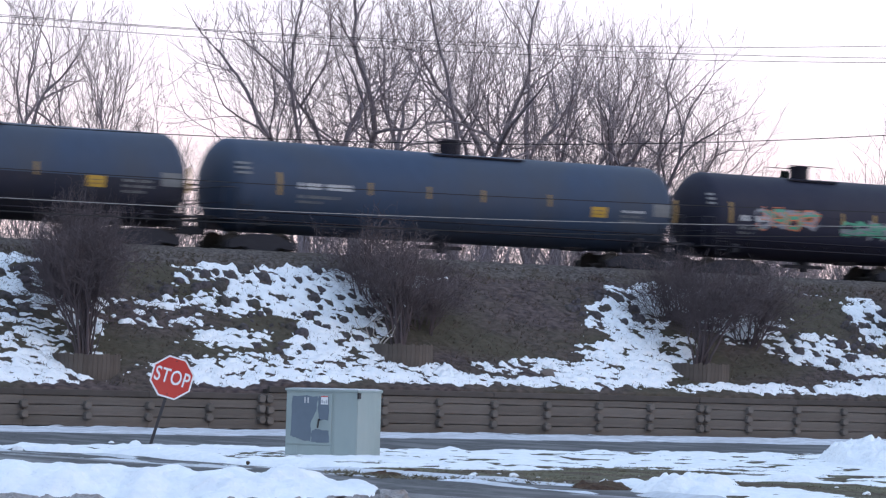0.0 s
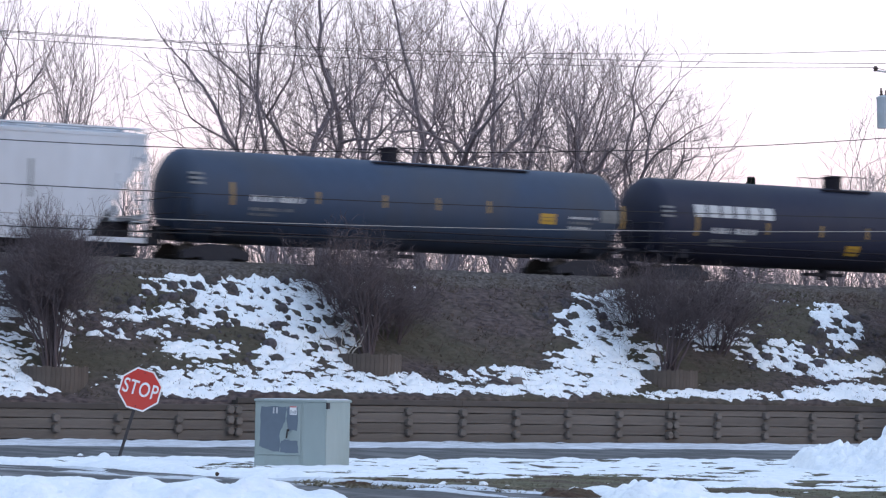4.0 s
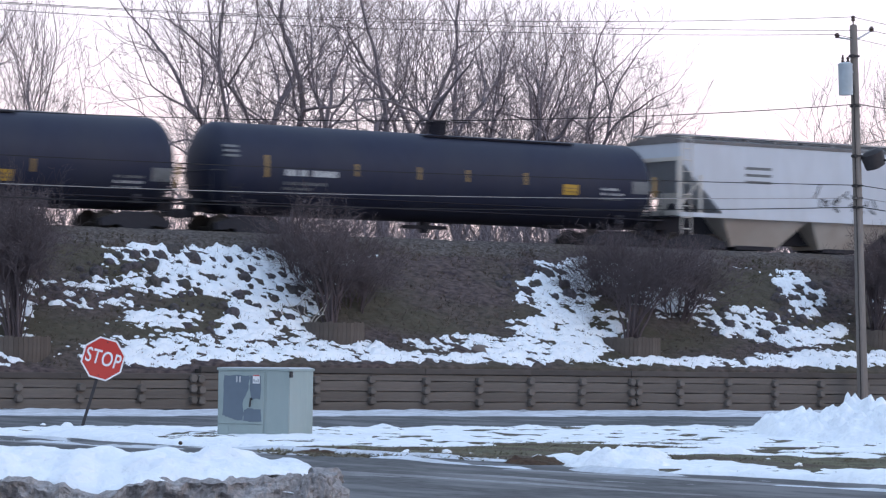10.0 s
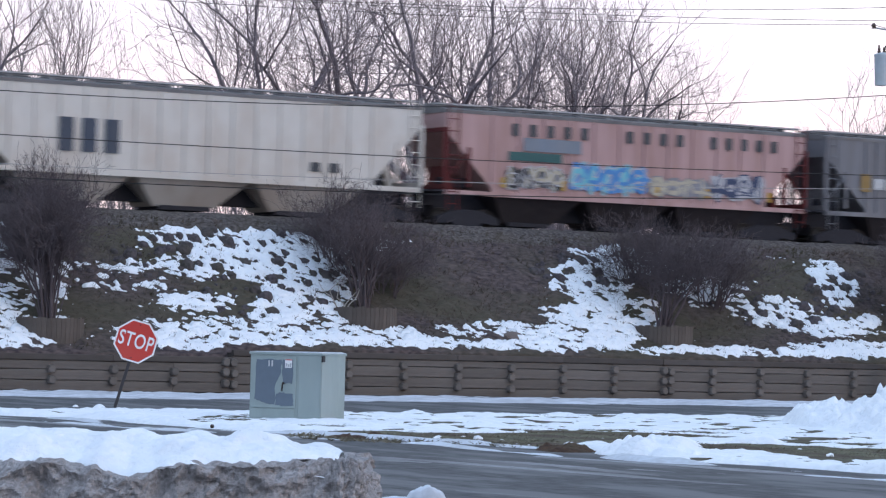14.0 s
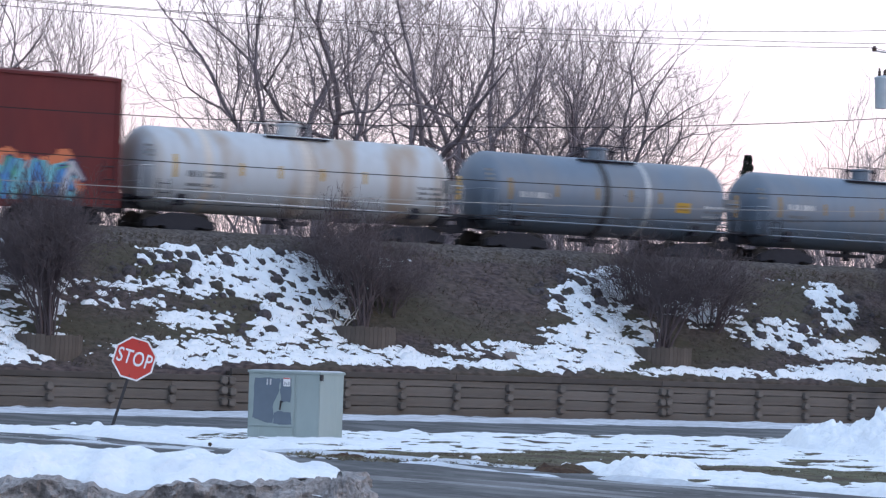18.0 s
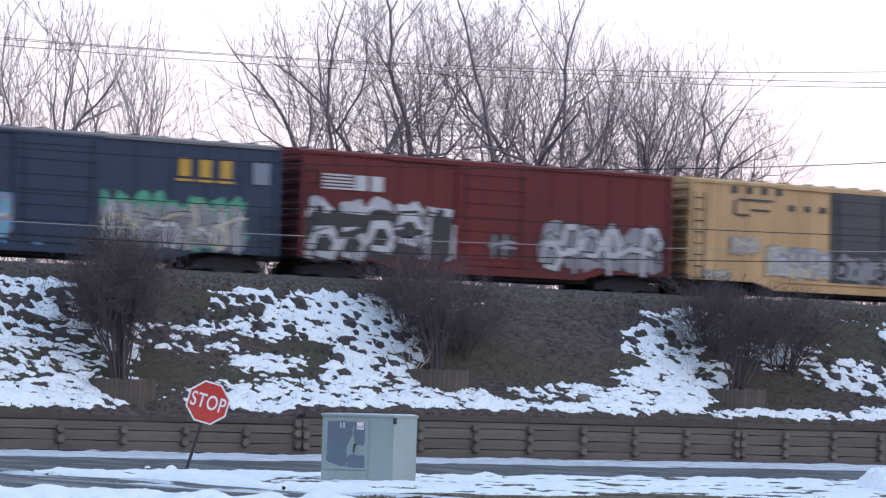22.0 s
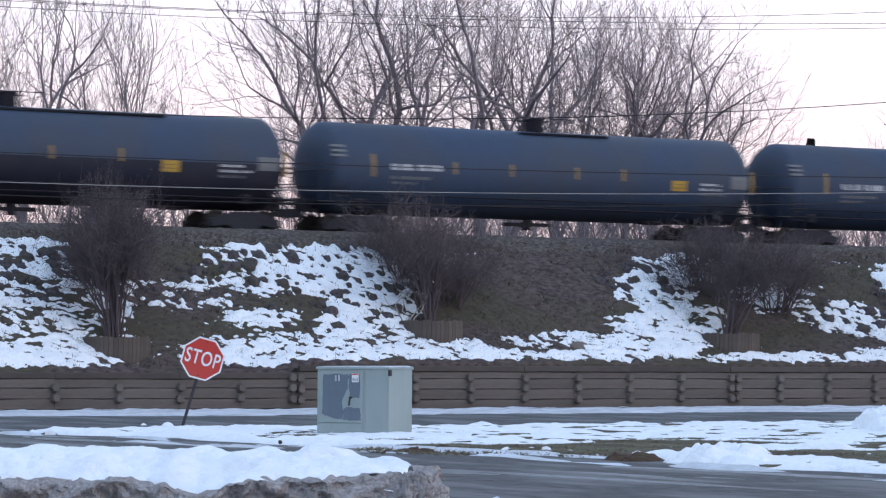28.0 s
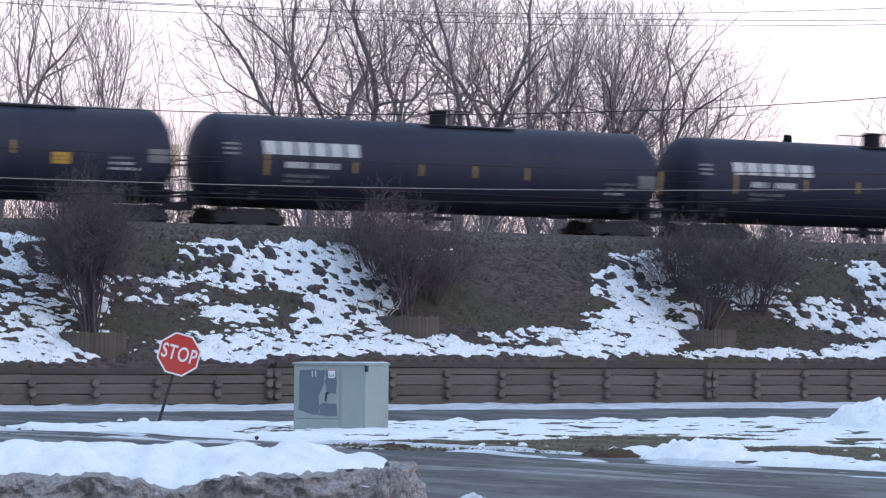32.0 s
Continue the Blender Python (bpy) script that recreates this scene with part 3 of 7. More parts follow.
# bare grass: (across the view, depth, half width, half depth) about the eye, turned with the street corner
CROSS, AWAY = (0.839, -0.545), (0.545, 0.839)
BARE = [(-1.9, 53.6, 1.5, 2.4), (-0.4, 54.0, 1.3, 2.4), (0.9, 53.2, 1.4, 2.8), (1.5, 56.6, 1.2, 1.8), (2.9, 52.6, 0.8, 1.5), (4.6, 51.9, 2.1, 2.1), (6.7, 50.4, 1.9, 2.6),
        (2.0, 58.7, 1.8, 0.8), (3.5, 60.3, 1.7, 0.6), (3.7, 57.6, 1.2, 0.8), (6.5, 55.5, 1.5, 0.6), (-5.0, 60.5, 0.5, 0.8), (-3.2, 58.0, 0.6, 0.6), (9.5, 49.0, 1.6, 1.5)]


def lawn_snow(x, y):
    l, d = x * CROSS[0] + y * CROSS[1], x * AWAY[0] + y * AWAY[1]
    bare = blobs(l, d, BARE, lean=0.0)
    n = rough(l, d / 2.2, 0.55, 31, 4) - 0.5
    depth = 0.045 - 0.17 * np.clip(bare * 2.2 + 0.35, 0, 1) + 0.15 * n + 0.05 * (rough(l, d / 3, 0.17, 33, 2) - 0.5)
    edge = np.minimum(x - verge_edge(y), 60.2 - y)
    rim = 0.10 * np.exp(-((edge - 0.35) / 0.3) ** 2) * np.clip(3.2 * rough(x, y, 0.8, 37, 2) - 1.1, 0, 1) * (1 - np.clip(bare * 1.2, 0, 0.7)) * (y < 58)
    return verge_height(x, y, 0.15) + np.clip(depth + rim, -0.1, 0.16) - 0.2 * np.clip(-edge / 0.35, 0, 1)


lawnsnow = sheet("lawn_snow", span((25, 62, 0.12), (62, 150, 2)), span((24, 61, 0.12)), lawn_snow, M_SNOW,
                 keep=lambda x, y: lawn_snow(x, y) > -0.02)
tagged(lawnsnow, "uneven snow cover on the corner lawn", "snow", kind="stuff")

slush = sheet("slush_streaks", span((10, 28, 0.15)), span((20, 62, 0.25)),
              lambda x, y: -0.03 + 0.085 * np.clip(rough(x * 1.0 + 0.10 * y, y * 0.16, 0.8, 41, 3) - 0.24, 0, 0.9), M_SLUSH)
tagged(slush, "grey slush tracks left by wheels on the side street", "slush", kind="stuff")


def gutter(x, y):
    """Ridges of grey slush that wheels have pushed along the lawn's edge."""
    out = verge_edge(y) - x
    ridge = np.exp(-((out - 0.55) / 0.35) ** 2) + 0.7 * np.exp(-((out - 1.7) / 0.25) ** 2)
    return -0.03 + 0.13 * ridge * np.clip(2.6 * rough(x, y / 4, 0.7, 38, 3) - 0.75, 0, 1) - 0.02 * rough(x, y / 2, 0.2, 39, 2)


gutter_slush = sheet("gutter_slush", span((22, 31, 0.08)), span((26, 58, 0.2)), gutter, M_OLDSNOW, keep=lambda x, y: gutter(x, y) > -0.015)
tagged(gutter_slush, "ridges of grey-white slush along the edge of the side street", "slush", kind="stuff")


def heap(name, cx, cy, rx, ry, h, mat, label, seed, angle=0.0, step=0.09, sharp=1.0, lumps=0.3, fine=0.30):
    """A rough heap of snow on the street."""
    def z(x, y):
        r = np.sqrt((x / rx) ** 2 + (y / ry) ** 2) + 0.35 * (rough(x, y, 5.3 * fine, seed, 2) - 0.5)
        body = np.clip(1 - r ** (2 * sharp), 0, 1)
        return -0.06 + h * body ** 0.7 * (1 - lumps + 2 * lumps * rough(x, y, 1.8 * fine, seed + 5, 3)) + 0.75 * h * np.clip(rough(x, y, fine, seed + 9, 3) - 0.42, 0, 1) ** 1.3 * (body > 0.02)

    ob = sheet(name, span((-rx * 1.2, rx * 1.2, step)), span((-ry * 1.2, ry * 1.2, step)), z, mat, keep=lambda x, y: z(x, y) > -0.05)
    ob.matrix_basis = pose(cx, cy, 0, 0, 0, angle)
    return tagged(ob, label, "snow mound")


def mound_height(l, d):
    """A shovelled pile: blocks tumbled over a gentle front slope, the crest rising away from its low end."""
    crest = np.interp(l, (6.4, 6.75, 7.2, 8.0, 8.5, 8.95, 9.6, 11.5, 15.0, 17.0), (-0.1, 0.16, 0.20, 0.22, 0.27, 0.36, 0.25, 0.27, 0.22, -0.1))
    foot = np.interp(l, (6.0, 8.0, 12.0), (66.5, 62.5, 60.0))
    front = np.clip((d - foot) / (68.0 - foot), 0, 1) ** 0.8 * np.clip((72.0 - d) / 2.2, 0, 1) ** 0.6
    blocks = 1.5 * clods(l * 1.35, d * 0.6) + 1.9 * clods(l * 0.8 + 9, d * 0.35 + 4) + 1.1 * clods(l * 2.6 + 3, d * 1.0) + 0.06 * rough(l, d, 0.1, 53, 2)
    return -0.08 + (crest + 0.08) * front * (0.75 + 0.4 * rough(l, d, 0.9, 51, 2)) + blocks * np.clip(front * 2.5, 0, 1) * np.clip(crest * 3, 0, 1)


mound = sheet("snow_mound", span((5.9, 17.2, 0.05)), span((59.5, 72.2, 0.1)), mound_height, M_SNOW, keep=lambda x, y: mound_height(x, y) > -0.06)
mound.matrix_basis = pose(0, 0, 0.02, 0, 0, -33)
tagged(mound, "lumpy white snow pile shovelled onto the corner lawn", "snow mound")
heap("snow_clump", 28.55, 39.4, 0.95, 1.2, 0.30, M_SNOW, "small ploughed snow clump at the lawn's edge", 61, -33, 0.035, 1.4, 0.7, 0.2)
heap("snow_clump", 30.9, 41.9, 0.5, 0.4, 0.26, M_SNOW, "small snow clump on frosted grass", 67, -33, 0.05, 1.0, 0.4)
heap("snow_clump", 33.6, 43.2, 0.55, 0.4, 0.25, M_SNOW, "small snow clump on frosted grass", 68, -33, 0.05, 1.0, 0.4)
heap("snow_ball", 28.9, 59.9, 0.2, 0.2, 0.22, M_SNOW, "round lump of snow by the sign post", 71, 0, 0.04, 1.2, 0.15)
heap("snow_ball", 29.95, 63.3, 0.09, 0.09, 0.10, M_SNOW, "small lump of snow lying on the street", 72, 0, 0.03, 1.2, 0.15)
heap("torn_turf", 28.0, 41.0, 0.5, 0.8, 0.15, M_TURF, "torn-up brown turf at the lawn's edge", 73, -33, 0.03, 1.0, 0.7, 0.12)
heap("torn_turf", 27.3, 45.7, 1.1, 1.2, 0.12, M_TURF, "torn-up brown earth at the street corner", 79, -38, 0.035, 1.0, 0.7, 0.14)

# ploughed snowbank close to the camera, its cut face grey with grit
bank = thing("snowbank", "ploughed snowbank with white top and grey gritty cut face", "snowbank", pose(12.19, 20.71, 0, 0, 0, -33))


def bank_top(u):
    """Height of the cut face along the bank (u metres from its blunt end, negative inwards)."""
    return np.interp(u, (-9, -3.2, -2.5, -2.05, -1.8, -1.6, -1.35, -0.6, -0.1), (0.70, 0.71, 0.73, 0.70, 0.64, 0.66, 0.73, 0.75, 0.78)) + 0.10 * (rough(u, 0 * u, 0.3, 81, 3) - 0.5)


def bank_face():
    """The cut face and blunt end: an upright curtain of broken ice that curls over at the top."""
    path = [(-3.85 - 0.25 * (1 - a), 1.2 * (1 - a) ** 1.5) for a in np.linspace(0, 0.97, 40)] + [(-3.85 + 0.025 * i, 0.0) for i in range(147)] + [(-0.2 + 0.34 * math.sin(a), 0.34 - 0.34 * math.cos(a)) for a in np.linspace(0.05, 1.5, 30)] + [(0.14, 0.34 + 0.05 * i) for i in range(34)]
    s = np.arange(len(path)) * 0.025
    px_, py_ = np.array(path).T
    nx, ny = np.gradient(py_), -np.gradient(px_)
    ln = np.hypot(nx, ny) + 1e-9
    nx, ny = nx / ln, ny / ln
    rows = []
    for k in range(52):
        f = k / 40
        z = bank_top(px_) * min(f, 1.0) - 0.03
        over = max(0, k - 40) * 0.045
        crag = 0.30 * (rough(s, 0 * s + f * 0.9, 0.24, 83, 3) - 0.5) + 0.22 * (rough(s, 0 * s + f * 0.5, 0.9, 86, 2) - 0.5)
        crag = crag + 0.16 * (rough(s, 0 * s + f * 0.8 + 3, 0.085, 84, 3) - 0.5)
        crag = np.maximum(crag, -0.09) * (1 if k <= 40 else 0.6) - 0.10 * f - over
        z = z + 0.13 * (rough(s, 0 * s + over * 3 + 5, 0.13, 88, 3) - 0.5) * (k > 33)
        rows.append(np.stack([px_ + nx * crag, py_ + ny * crag, z], -1))
    co = np.concatenate(rows)
    n = len(path)
    fs = [(k * n + i, k * n + i + 1, (k + 1) * n + i + 1, (k + 1) * n + i) for k in range(51) for i in range(n - 1)]
    me = bpy.data.meshes.new("gritty_ice_face")
    me.from_pydata(co.tolist(), [], fs)
    me.materials.append(M_DIRTYICE)
    return me


def bank_cap(u, v):
    """The soft snow that lies on the bank, thickest away from its blunt end."""
    inner = np.clip((-u - 0.02 - 0.4 * (rough(v, u, 0.5, 91, 2) - 0.5)) / 1.0, 0, 1)
    hump = np.clip((v - 0.10 - 0.45 * (rough(u, 0 * u, 0.5, 89, 3) - 0.40)) / 0.6, 0, 1) ** 0.6 * np.clip((2.2 - v) / 0.9, 0, 1) ** 0.7
    low = np.minimum(0.60, bank_top(u) - 0.12 + 0.12 * np.clip((v - 0.5) / 0.8, 0, 1))
    return low + (0.17 + 0.17 * inner ** 0.6) * hump * (0.8 + 0.4 * rough(u, v, 0.6, 93, 3)) + 0.10 * (rough(u, v, 0.16, 94, 3) - 0.5) + 0.12 * np.clip(rough(u, v, 0.3, 96, 2) - 0.55, 0, 1) - 0.6 * np.clip(u + 0.12, 0, 2) - 0.6 * np.clip(v - 1.9, 0, 2) - 0.9 * np.clip(-3.55 - u + 0.3 * (rough(v, u, 0.4, 98, 2) - 0.5), 0, 2) ** 1.4 - 0.04


piece("gritty_ice_face", bank_face(), bank, "grey gritty ploughed ice")
sheet("snow_top", span((-4.6, -0.16, 0.035)), span((0.16, 2.7, 0.04)), bank_cap, M_SNOW, bank, "soft white snow top")
heap("snow_clump", 17.62, 28.45, 0.25, 0.24, 0.19, M_OLDSNOW, "small gritty snow clump on the street", 97, -33, 0.012, 2.0, 0.6, 0.085)
heap("slush_patch", 17.35, 28.55, 0.6, 0.8, 0.07, M_OLDSNOW, "flat patch of trodden snow on the street", 99, -33, 0.025, 1.0, 0.6, 0.12)
heap("snowbank", 13.55, 37.4, 2.1, 1.5, 0.85, M_DIRTYICE, "dirty grey ploughed snow heap beside the street", 95, 20, 0.045, 2.0, 0.45)

def tufts(name, count, place, height, mat, label, seed):
    """Matted blades standing and leaning from the ground."""
    r, co, fs = random.Random(seed), [], []
    for k in range(count):
        x, y, z, h = place(r)
        for j in range(3):
            a, w = r.uniform(0, math.tau), r.uniform(0.01, 0.028)
            lean, hh = r.uniform(0.03, 0.16), h * r.uniform(0.5, 1.2) * height
            i = len(co)
            co += [(x - w, y, z - 0.02), (x + w, y, z - 0.02), (x + lean * math.cos(a), y + lean * math.sin(a), z + hh)]
            fs.append((i, i + 1, i + 2))
    me = bpy.data.meshes.new(name)
    me.from_pydata(co, [], fs)
    me.materials.append(mat)
    return tagged(piece(name, me), label, "grass", kind="stuff")


def on_slope(r):
    x, y = r.uniform(26, 86), 80.2 + 7.4 * r.random()
    return x, y, float(lift(x, y)), r.uniform(0.5, 1.5)


def on_lawn(r):
    cx, cy, rx, ry = BARE[r.randrange(len(BARE))]
    a, q = r.uniform(0, math.tau), math.sqrt(r.random()) * 1.1
    l, d = cx + math.cos(a) * q * rx, cy + math.sin(a) * q * ry
    return l * CROSS[0] + d * AWAY[0], l * CROSS[1] + d * AWAY[1], 0.02, r.uniform(0.5, 1.4)


M_STRAW = material("dead_grass_blades", (0.150, 0.122, 0.105), (0.070, 0.058, 0.054), 0.9, grain=1.2, wide=0.4, bump=0, amount=1.0, dirt=(0.082, 0.082, 0.048), dirt_amount=0.75, spec=0.1)
M_LAWNBLADE = material("frosted_lawn_blades", (0.235, 0.215, 0.165), (0.10, 0.092, 0.066), 0.9, grain=1.5, wide=0.5, bump=0, amount=1.0, spec=0.1)
tufts("matted_grass", 36000, on_slope, 0.10, M_STRAW, "matted brown and green grass on the embankment", 15)
tufts("lawn_grass", 9000, on_lawn, 0.042, M_LAWNBLADE, "short frosted grass blades on the lawn", 16)

r = random.Random(23)
co, fs = [], []
for k in range(70):
    kind = r.random()
    if kind < 0.45:
        y = r.uniform(33, 59)
        x = float(verge_edge(y)) + r.gauss(0.45, 0.4)
        s = r.uniform(0.02, 0.09)
    elif kind < 0.75:
        x, y, s = r.uniform(29, 40), r.uniform(40, 56), r.uniform(0.02, 0.05)
    else:
        x, y, s = r.uniform(28, 46), r.uniform(38, 58), r.uniform(0.03, 0.1)
    i = len(co)
    ring = [(math.cos(a) * s * r.uniform(0.7, 1.4), math.sin(a) * s * r.uniform(0.7, 1.4)) for a in np.arange(6) * math.tau / 6]
    co += [(x + p * 1.2, y + q * 1.2, 0.0) for p, q in ring] + [(x + p * 0.9, y + q * 0.9, s * r.uniform(0.7, 1.2)) for p, q in ring] + [(x, y, s * 1.35)]
    for j in range(6):
        fs += [(i + j, i + (j + 1) % 6, i + 6 + (j + 1) % 6, i + 6 + j), (i + 6 + j, i + 6 + (j + 1) % 6, i + 12)]
me = bpy.data.meshes.new("snow_lumps")
me.from_pydata(co, [], fs)
me.materials.append(M_SNOW)
tagged(piece("snow_lumps", me), "small ploughed lumps of snow along the street edges", "snow", kind="stuff")

# ---- retaining wall of crib timbers ----
wall = thing("wall_retaining", "low brown-grey crib retaining wall of stacked timbers", "wall", kind="structure")
BAY, FIRST, STEP = 1.925, 36.88, 3
bm = bmesh.new()
box(bm, -60, FIRST + STEP * BAY, WALL + 0.06, WALL + 0.30, -0.1, 0.95)
box(bm, FIRST + STEP * BAY, 170, WALL + 0.06, WALL + 0.30, -0.1, 1.18)
part("backing", bm, M_SLEEPER, wall, "dark earth-filled core of the wall")


def timber(name, length, depth, height, seed, mat):
    """A sawn timber with worn edges, a little bowed; its foot at z 0."""
    r, bm = random.Random(seed), bmesh.new()
    for k in range(5):
        box(bm, 0.002 + (length - 0.004) * k / 5, 0.002 + (length - 0.004) * (k + 1) / 5, -depth, 0.06, 0.008, height - 0.008)
    bmesh.ops.remove_doubles(bm, verts=bm.verts, dist=1e-5)
    bmesh.ops.delete(bm, geom=[f for f in bm.faces if abs(f.normal.x) > 0.9 and 0.05 < f.calc_center_median().x < length - 0.05], context="FACES")
    sharp = [e for e in bm.edges if abs((e.verts[0].co - e.verts[1].co).normalized().x) > 0.9 and len(e.link_faces) == 2 and e.verts[0].co.y < 0]
    bmesh.ops.bevel(bm, geom=sharp, offset=0.016, segments=1, affect="EDGES")
    for v in bm.verts:
        v.co.z += r.uniform(-0.004, 0.004) + 0.008 * math.sin(v.co.x * (1.1 + seed % 4))
        v.co.y += r.uniform(-0.006, 0.006)
    return to_mesh(name, bm, mat)


bm = bmesh.new()
lathe(bm, [(-0.21, 0.07), (-0.205, 0.105), (-0.17, 0.135), (0.06, 0.135)], 8, "y")
for v in bm.verts:
    v.co.x = max(-0.112, min(0.112, v.co.x))
    v.co.z = max(-0.128, min(0.128, v.co.z))
header_end = to_mesh("header_end", bm, M_CRIB)
LOW, HIGH = ((0.0, 0.30), (0.30, 0.60), (0.60, 0.86)), ((-0.05, 0.25), (0.25, 0.56), (0.56, 0.87), (0.87, 1.08))
BOARDS = {(h, k): timber("stretcher_board", BAY, 0.05, h, 60 + k, M_CRIB) for h in (0.30, 0.26, 0.31, 0.21) for k in range(3)}
cap_board = timber("cap_timber", 2 * BAY, 0.085, 0.19, 71, M_CAP)
rnd = random.Random(4)
for b in range(-6, 27):
    x, rows = FIRST + b * BAY, LOW if b < STEP else HIGH
    for z0, z1 in rows:
        piece("stretcher_board", BOARDS[(round(z1 - z0, 2), rnd.randrange(3))], wall, at=pose(x, WALL + rnd.uniform(-0.012, 0.008), z0, rnd.uniform(-0.8, 0.8), rnd.uniform(-0.12, 0.12)))
    for z0, _ in rows[1:]:
        for dx in ((0.0, -0.27) if b == STEP else (0.0, 0.26) if b == 11 else (0.0,)):
            piece("header_end", header_end, wall, at=pose(x + dx, WALL + rnd.uniform(-0.02, 0.015), z0 + 0.025 + rnd.uniform(-0.02, 0.02), rnd.uniform(-4, 4), rnd.uniform(-9, 9), rnd.uniform(-6, 6)))
    if (b - STEP) % 2 == 0:
        piece("cap_timber", cap_board, wall, at=pose(x, WALL + rnd.uniform(-0.02, 0.02), rows[-1][1], 0, rnd.uniform(-0.15, 0.15)))
for name, x0, x1, rows in (("west", -60, FIRST - 6 * BAY, LOW), ("east", FIRST + 27 * BAY, 170, HIGH)):
    bm = bmesh.new()
    for z0, z1 in rows:
        box(bm, x0, x1, WALL - 0.05, WALL + 0.06, z0 + 0.01, z1 - 0.01)
    box(bm, x0, x1, WALL - 0.07, WALL + 0.28, rows[-1][1], rows[-1][1] + 0.15)
    part("stretcher_run", bm, M_CRIB, wall)

# ---- planters and shrubs on the slope ----
def planter(x, y, r=0.98):
    z = float(lift(x, y - 0.75))
    ob = thing("planter", "half-round grey wooden stave planter set into the slope", "planter", pose(x, y, z - 0.11), "planters on the embankment")
    rr = random.Random(int(x * 10))
    me = None
    for k in range(3):
        bm = bmesh.new()
        box(bm, -0.068, 0.068, -0.03, 0.03, 0, 0.72 + 0.012 * k)
        bmesh.ops.bevel(bm, geom=bm.edges[:], offset=0.007, segments=1, affect="EDGES")
        me = to_mesh("stave", bm, M_PLANTER)
        for a in range(k, 25, 3):
            t = radians(-186 + a * 8.0)
            piece("stave", me, ob, at=pose(r * math.cos(t), r * math.sin(t), rr.uniform(-0.02, 0.02), 0, 0, math.degrees(t) + 90))
    bm = bmesh.new()
    lathe(bm, [(0.0, r - 0.05), (0.66, r - 0.05), (0.70, r * 0.6), (0.72, 0.02)], 20, "z")
    part("soil", bm, M_SOIL, ob, "dark soil filling")
    return ob


def twigs_mesh(name, mat, lines):
    """Thin tapered three-sided stems along polylines [(points, radius at foot, radius at tip)]."""
    co, fs = [], []
    for pts, r0, r1 in lines:
        n, sides = len(pts), 3 if r0 < 0.03 else (5 if r0 < 0.12 else 8)
        base = len(co)
        for i, p in enumerate(pts):
            d = (pts[min(i + 1, n - 1)] - pts[max(i - 1, 0)])
            d = d.normalized() if d.length > 1e-9 else Vector((0, 0, 1))
            a = d.orthogonal().normalized()
            b = d.cross(a)
            r = r0 + (r1 - r0) * i / (n - 1)
            for s in range(sides):
                t = s * math.tau / sides
                q = p + (a * math.cos(t) + b * math.sin(t)) * r
                co.append((q.x, q.y, q.z))
        for i in range(n - 1):
            for s in range(sides):
                k, k2 = base + i * sides + s, base + i * sides + (s + 1) % sides
                fs.append((k, k2, k2 + sides, k + sides))
    me = bpy.data.meshes.new(name)
    me.from_pydata(co, [], fs)
    me.materials.append(mat)
    return me


def grow(r, foot, way, length, rad, level, out, kids, bend, rise, limit):
    """One branch and all that grows from it; out[level] gathers the polylines."""
    n = max(2, 6 - level)
    pts, p, d = [foot.copy()], foot.copy(), way.normalized()
    for i in range(n):
        d = (d + Vector((r.gauss(0, bend), r.gauss(0, bend), r.gauss(0, bend) + rise))).normalized()
        p = p + d * (length / n)
        pts.append(p.copy())
    tip = rad * (0.2 if level < limit else 0.4)
    out.append((level, (pts, rad, tip)))
    if level >= limit:
        return
    count = kids[level]
    for k in range(count):
        f = 0.25 + 0.75 * (k + r.random()) / count
        i = min(int(f * n), n - 1)
        q = pts[i].lerp(pts[i + 1], f * n - i)
        axis = (pts[i + 1] - pts[i]).normalized()
        side = axis.orthogonal().normalized()
        side = (Matrix.Rotation(r.uniform(0, math.tau), 3, axis) @ side)
        spread = radians(r.uniform(24, 52))
        w = axis * math.cos(spread) + side * math.sin(spread)
        grow(r, q, w, length * r.uniform(0.42, 0.68) * (1.15 - 0.35 * f), max(0.0065, rad * r.uniform(0.36, 0.5) * (1.1 - 0.4 * f)), level + 1, out, kids, bend, rise, limit)


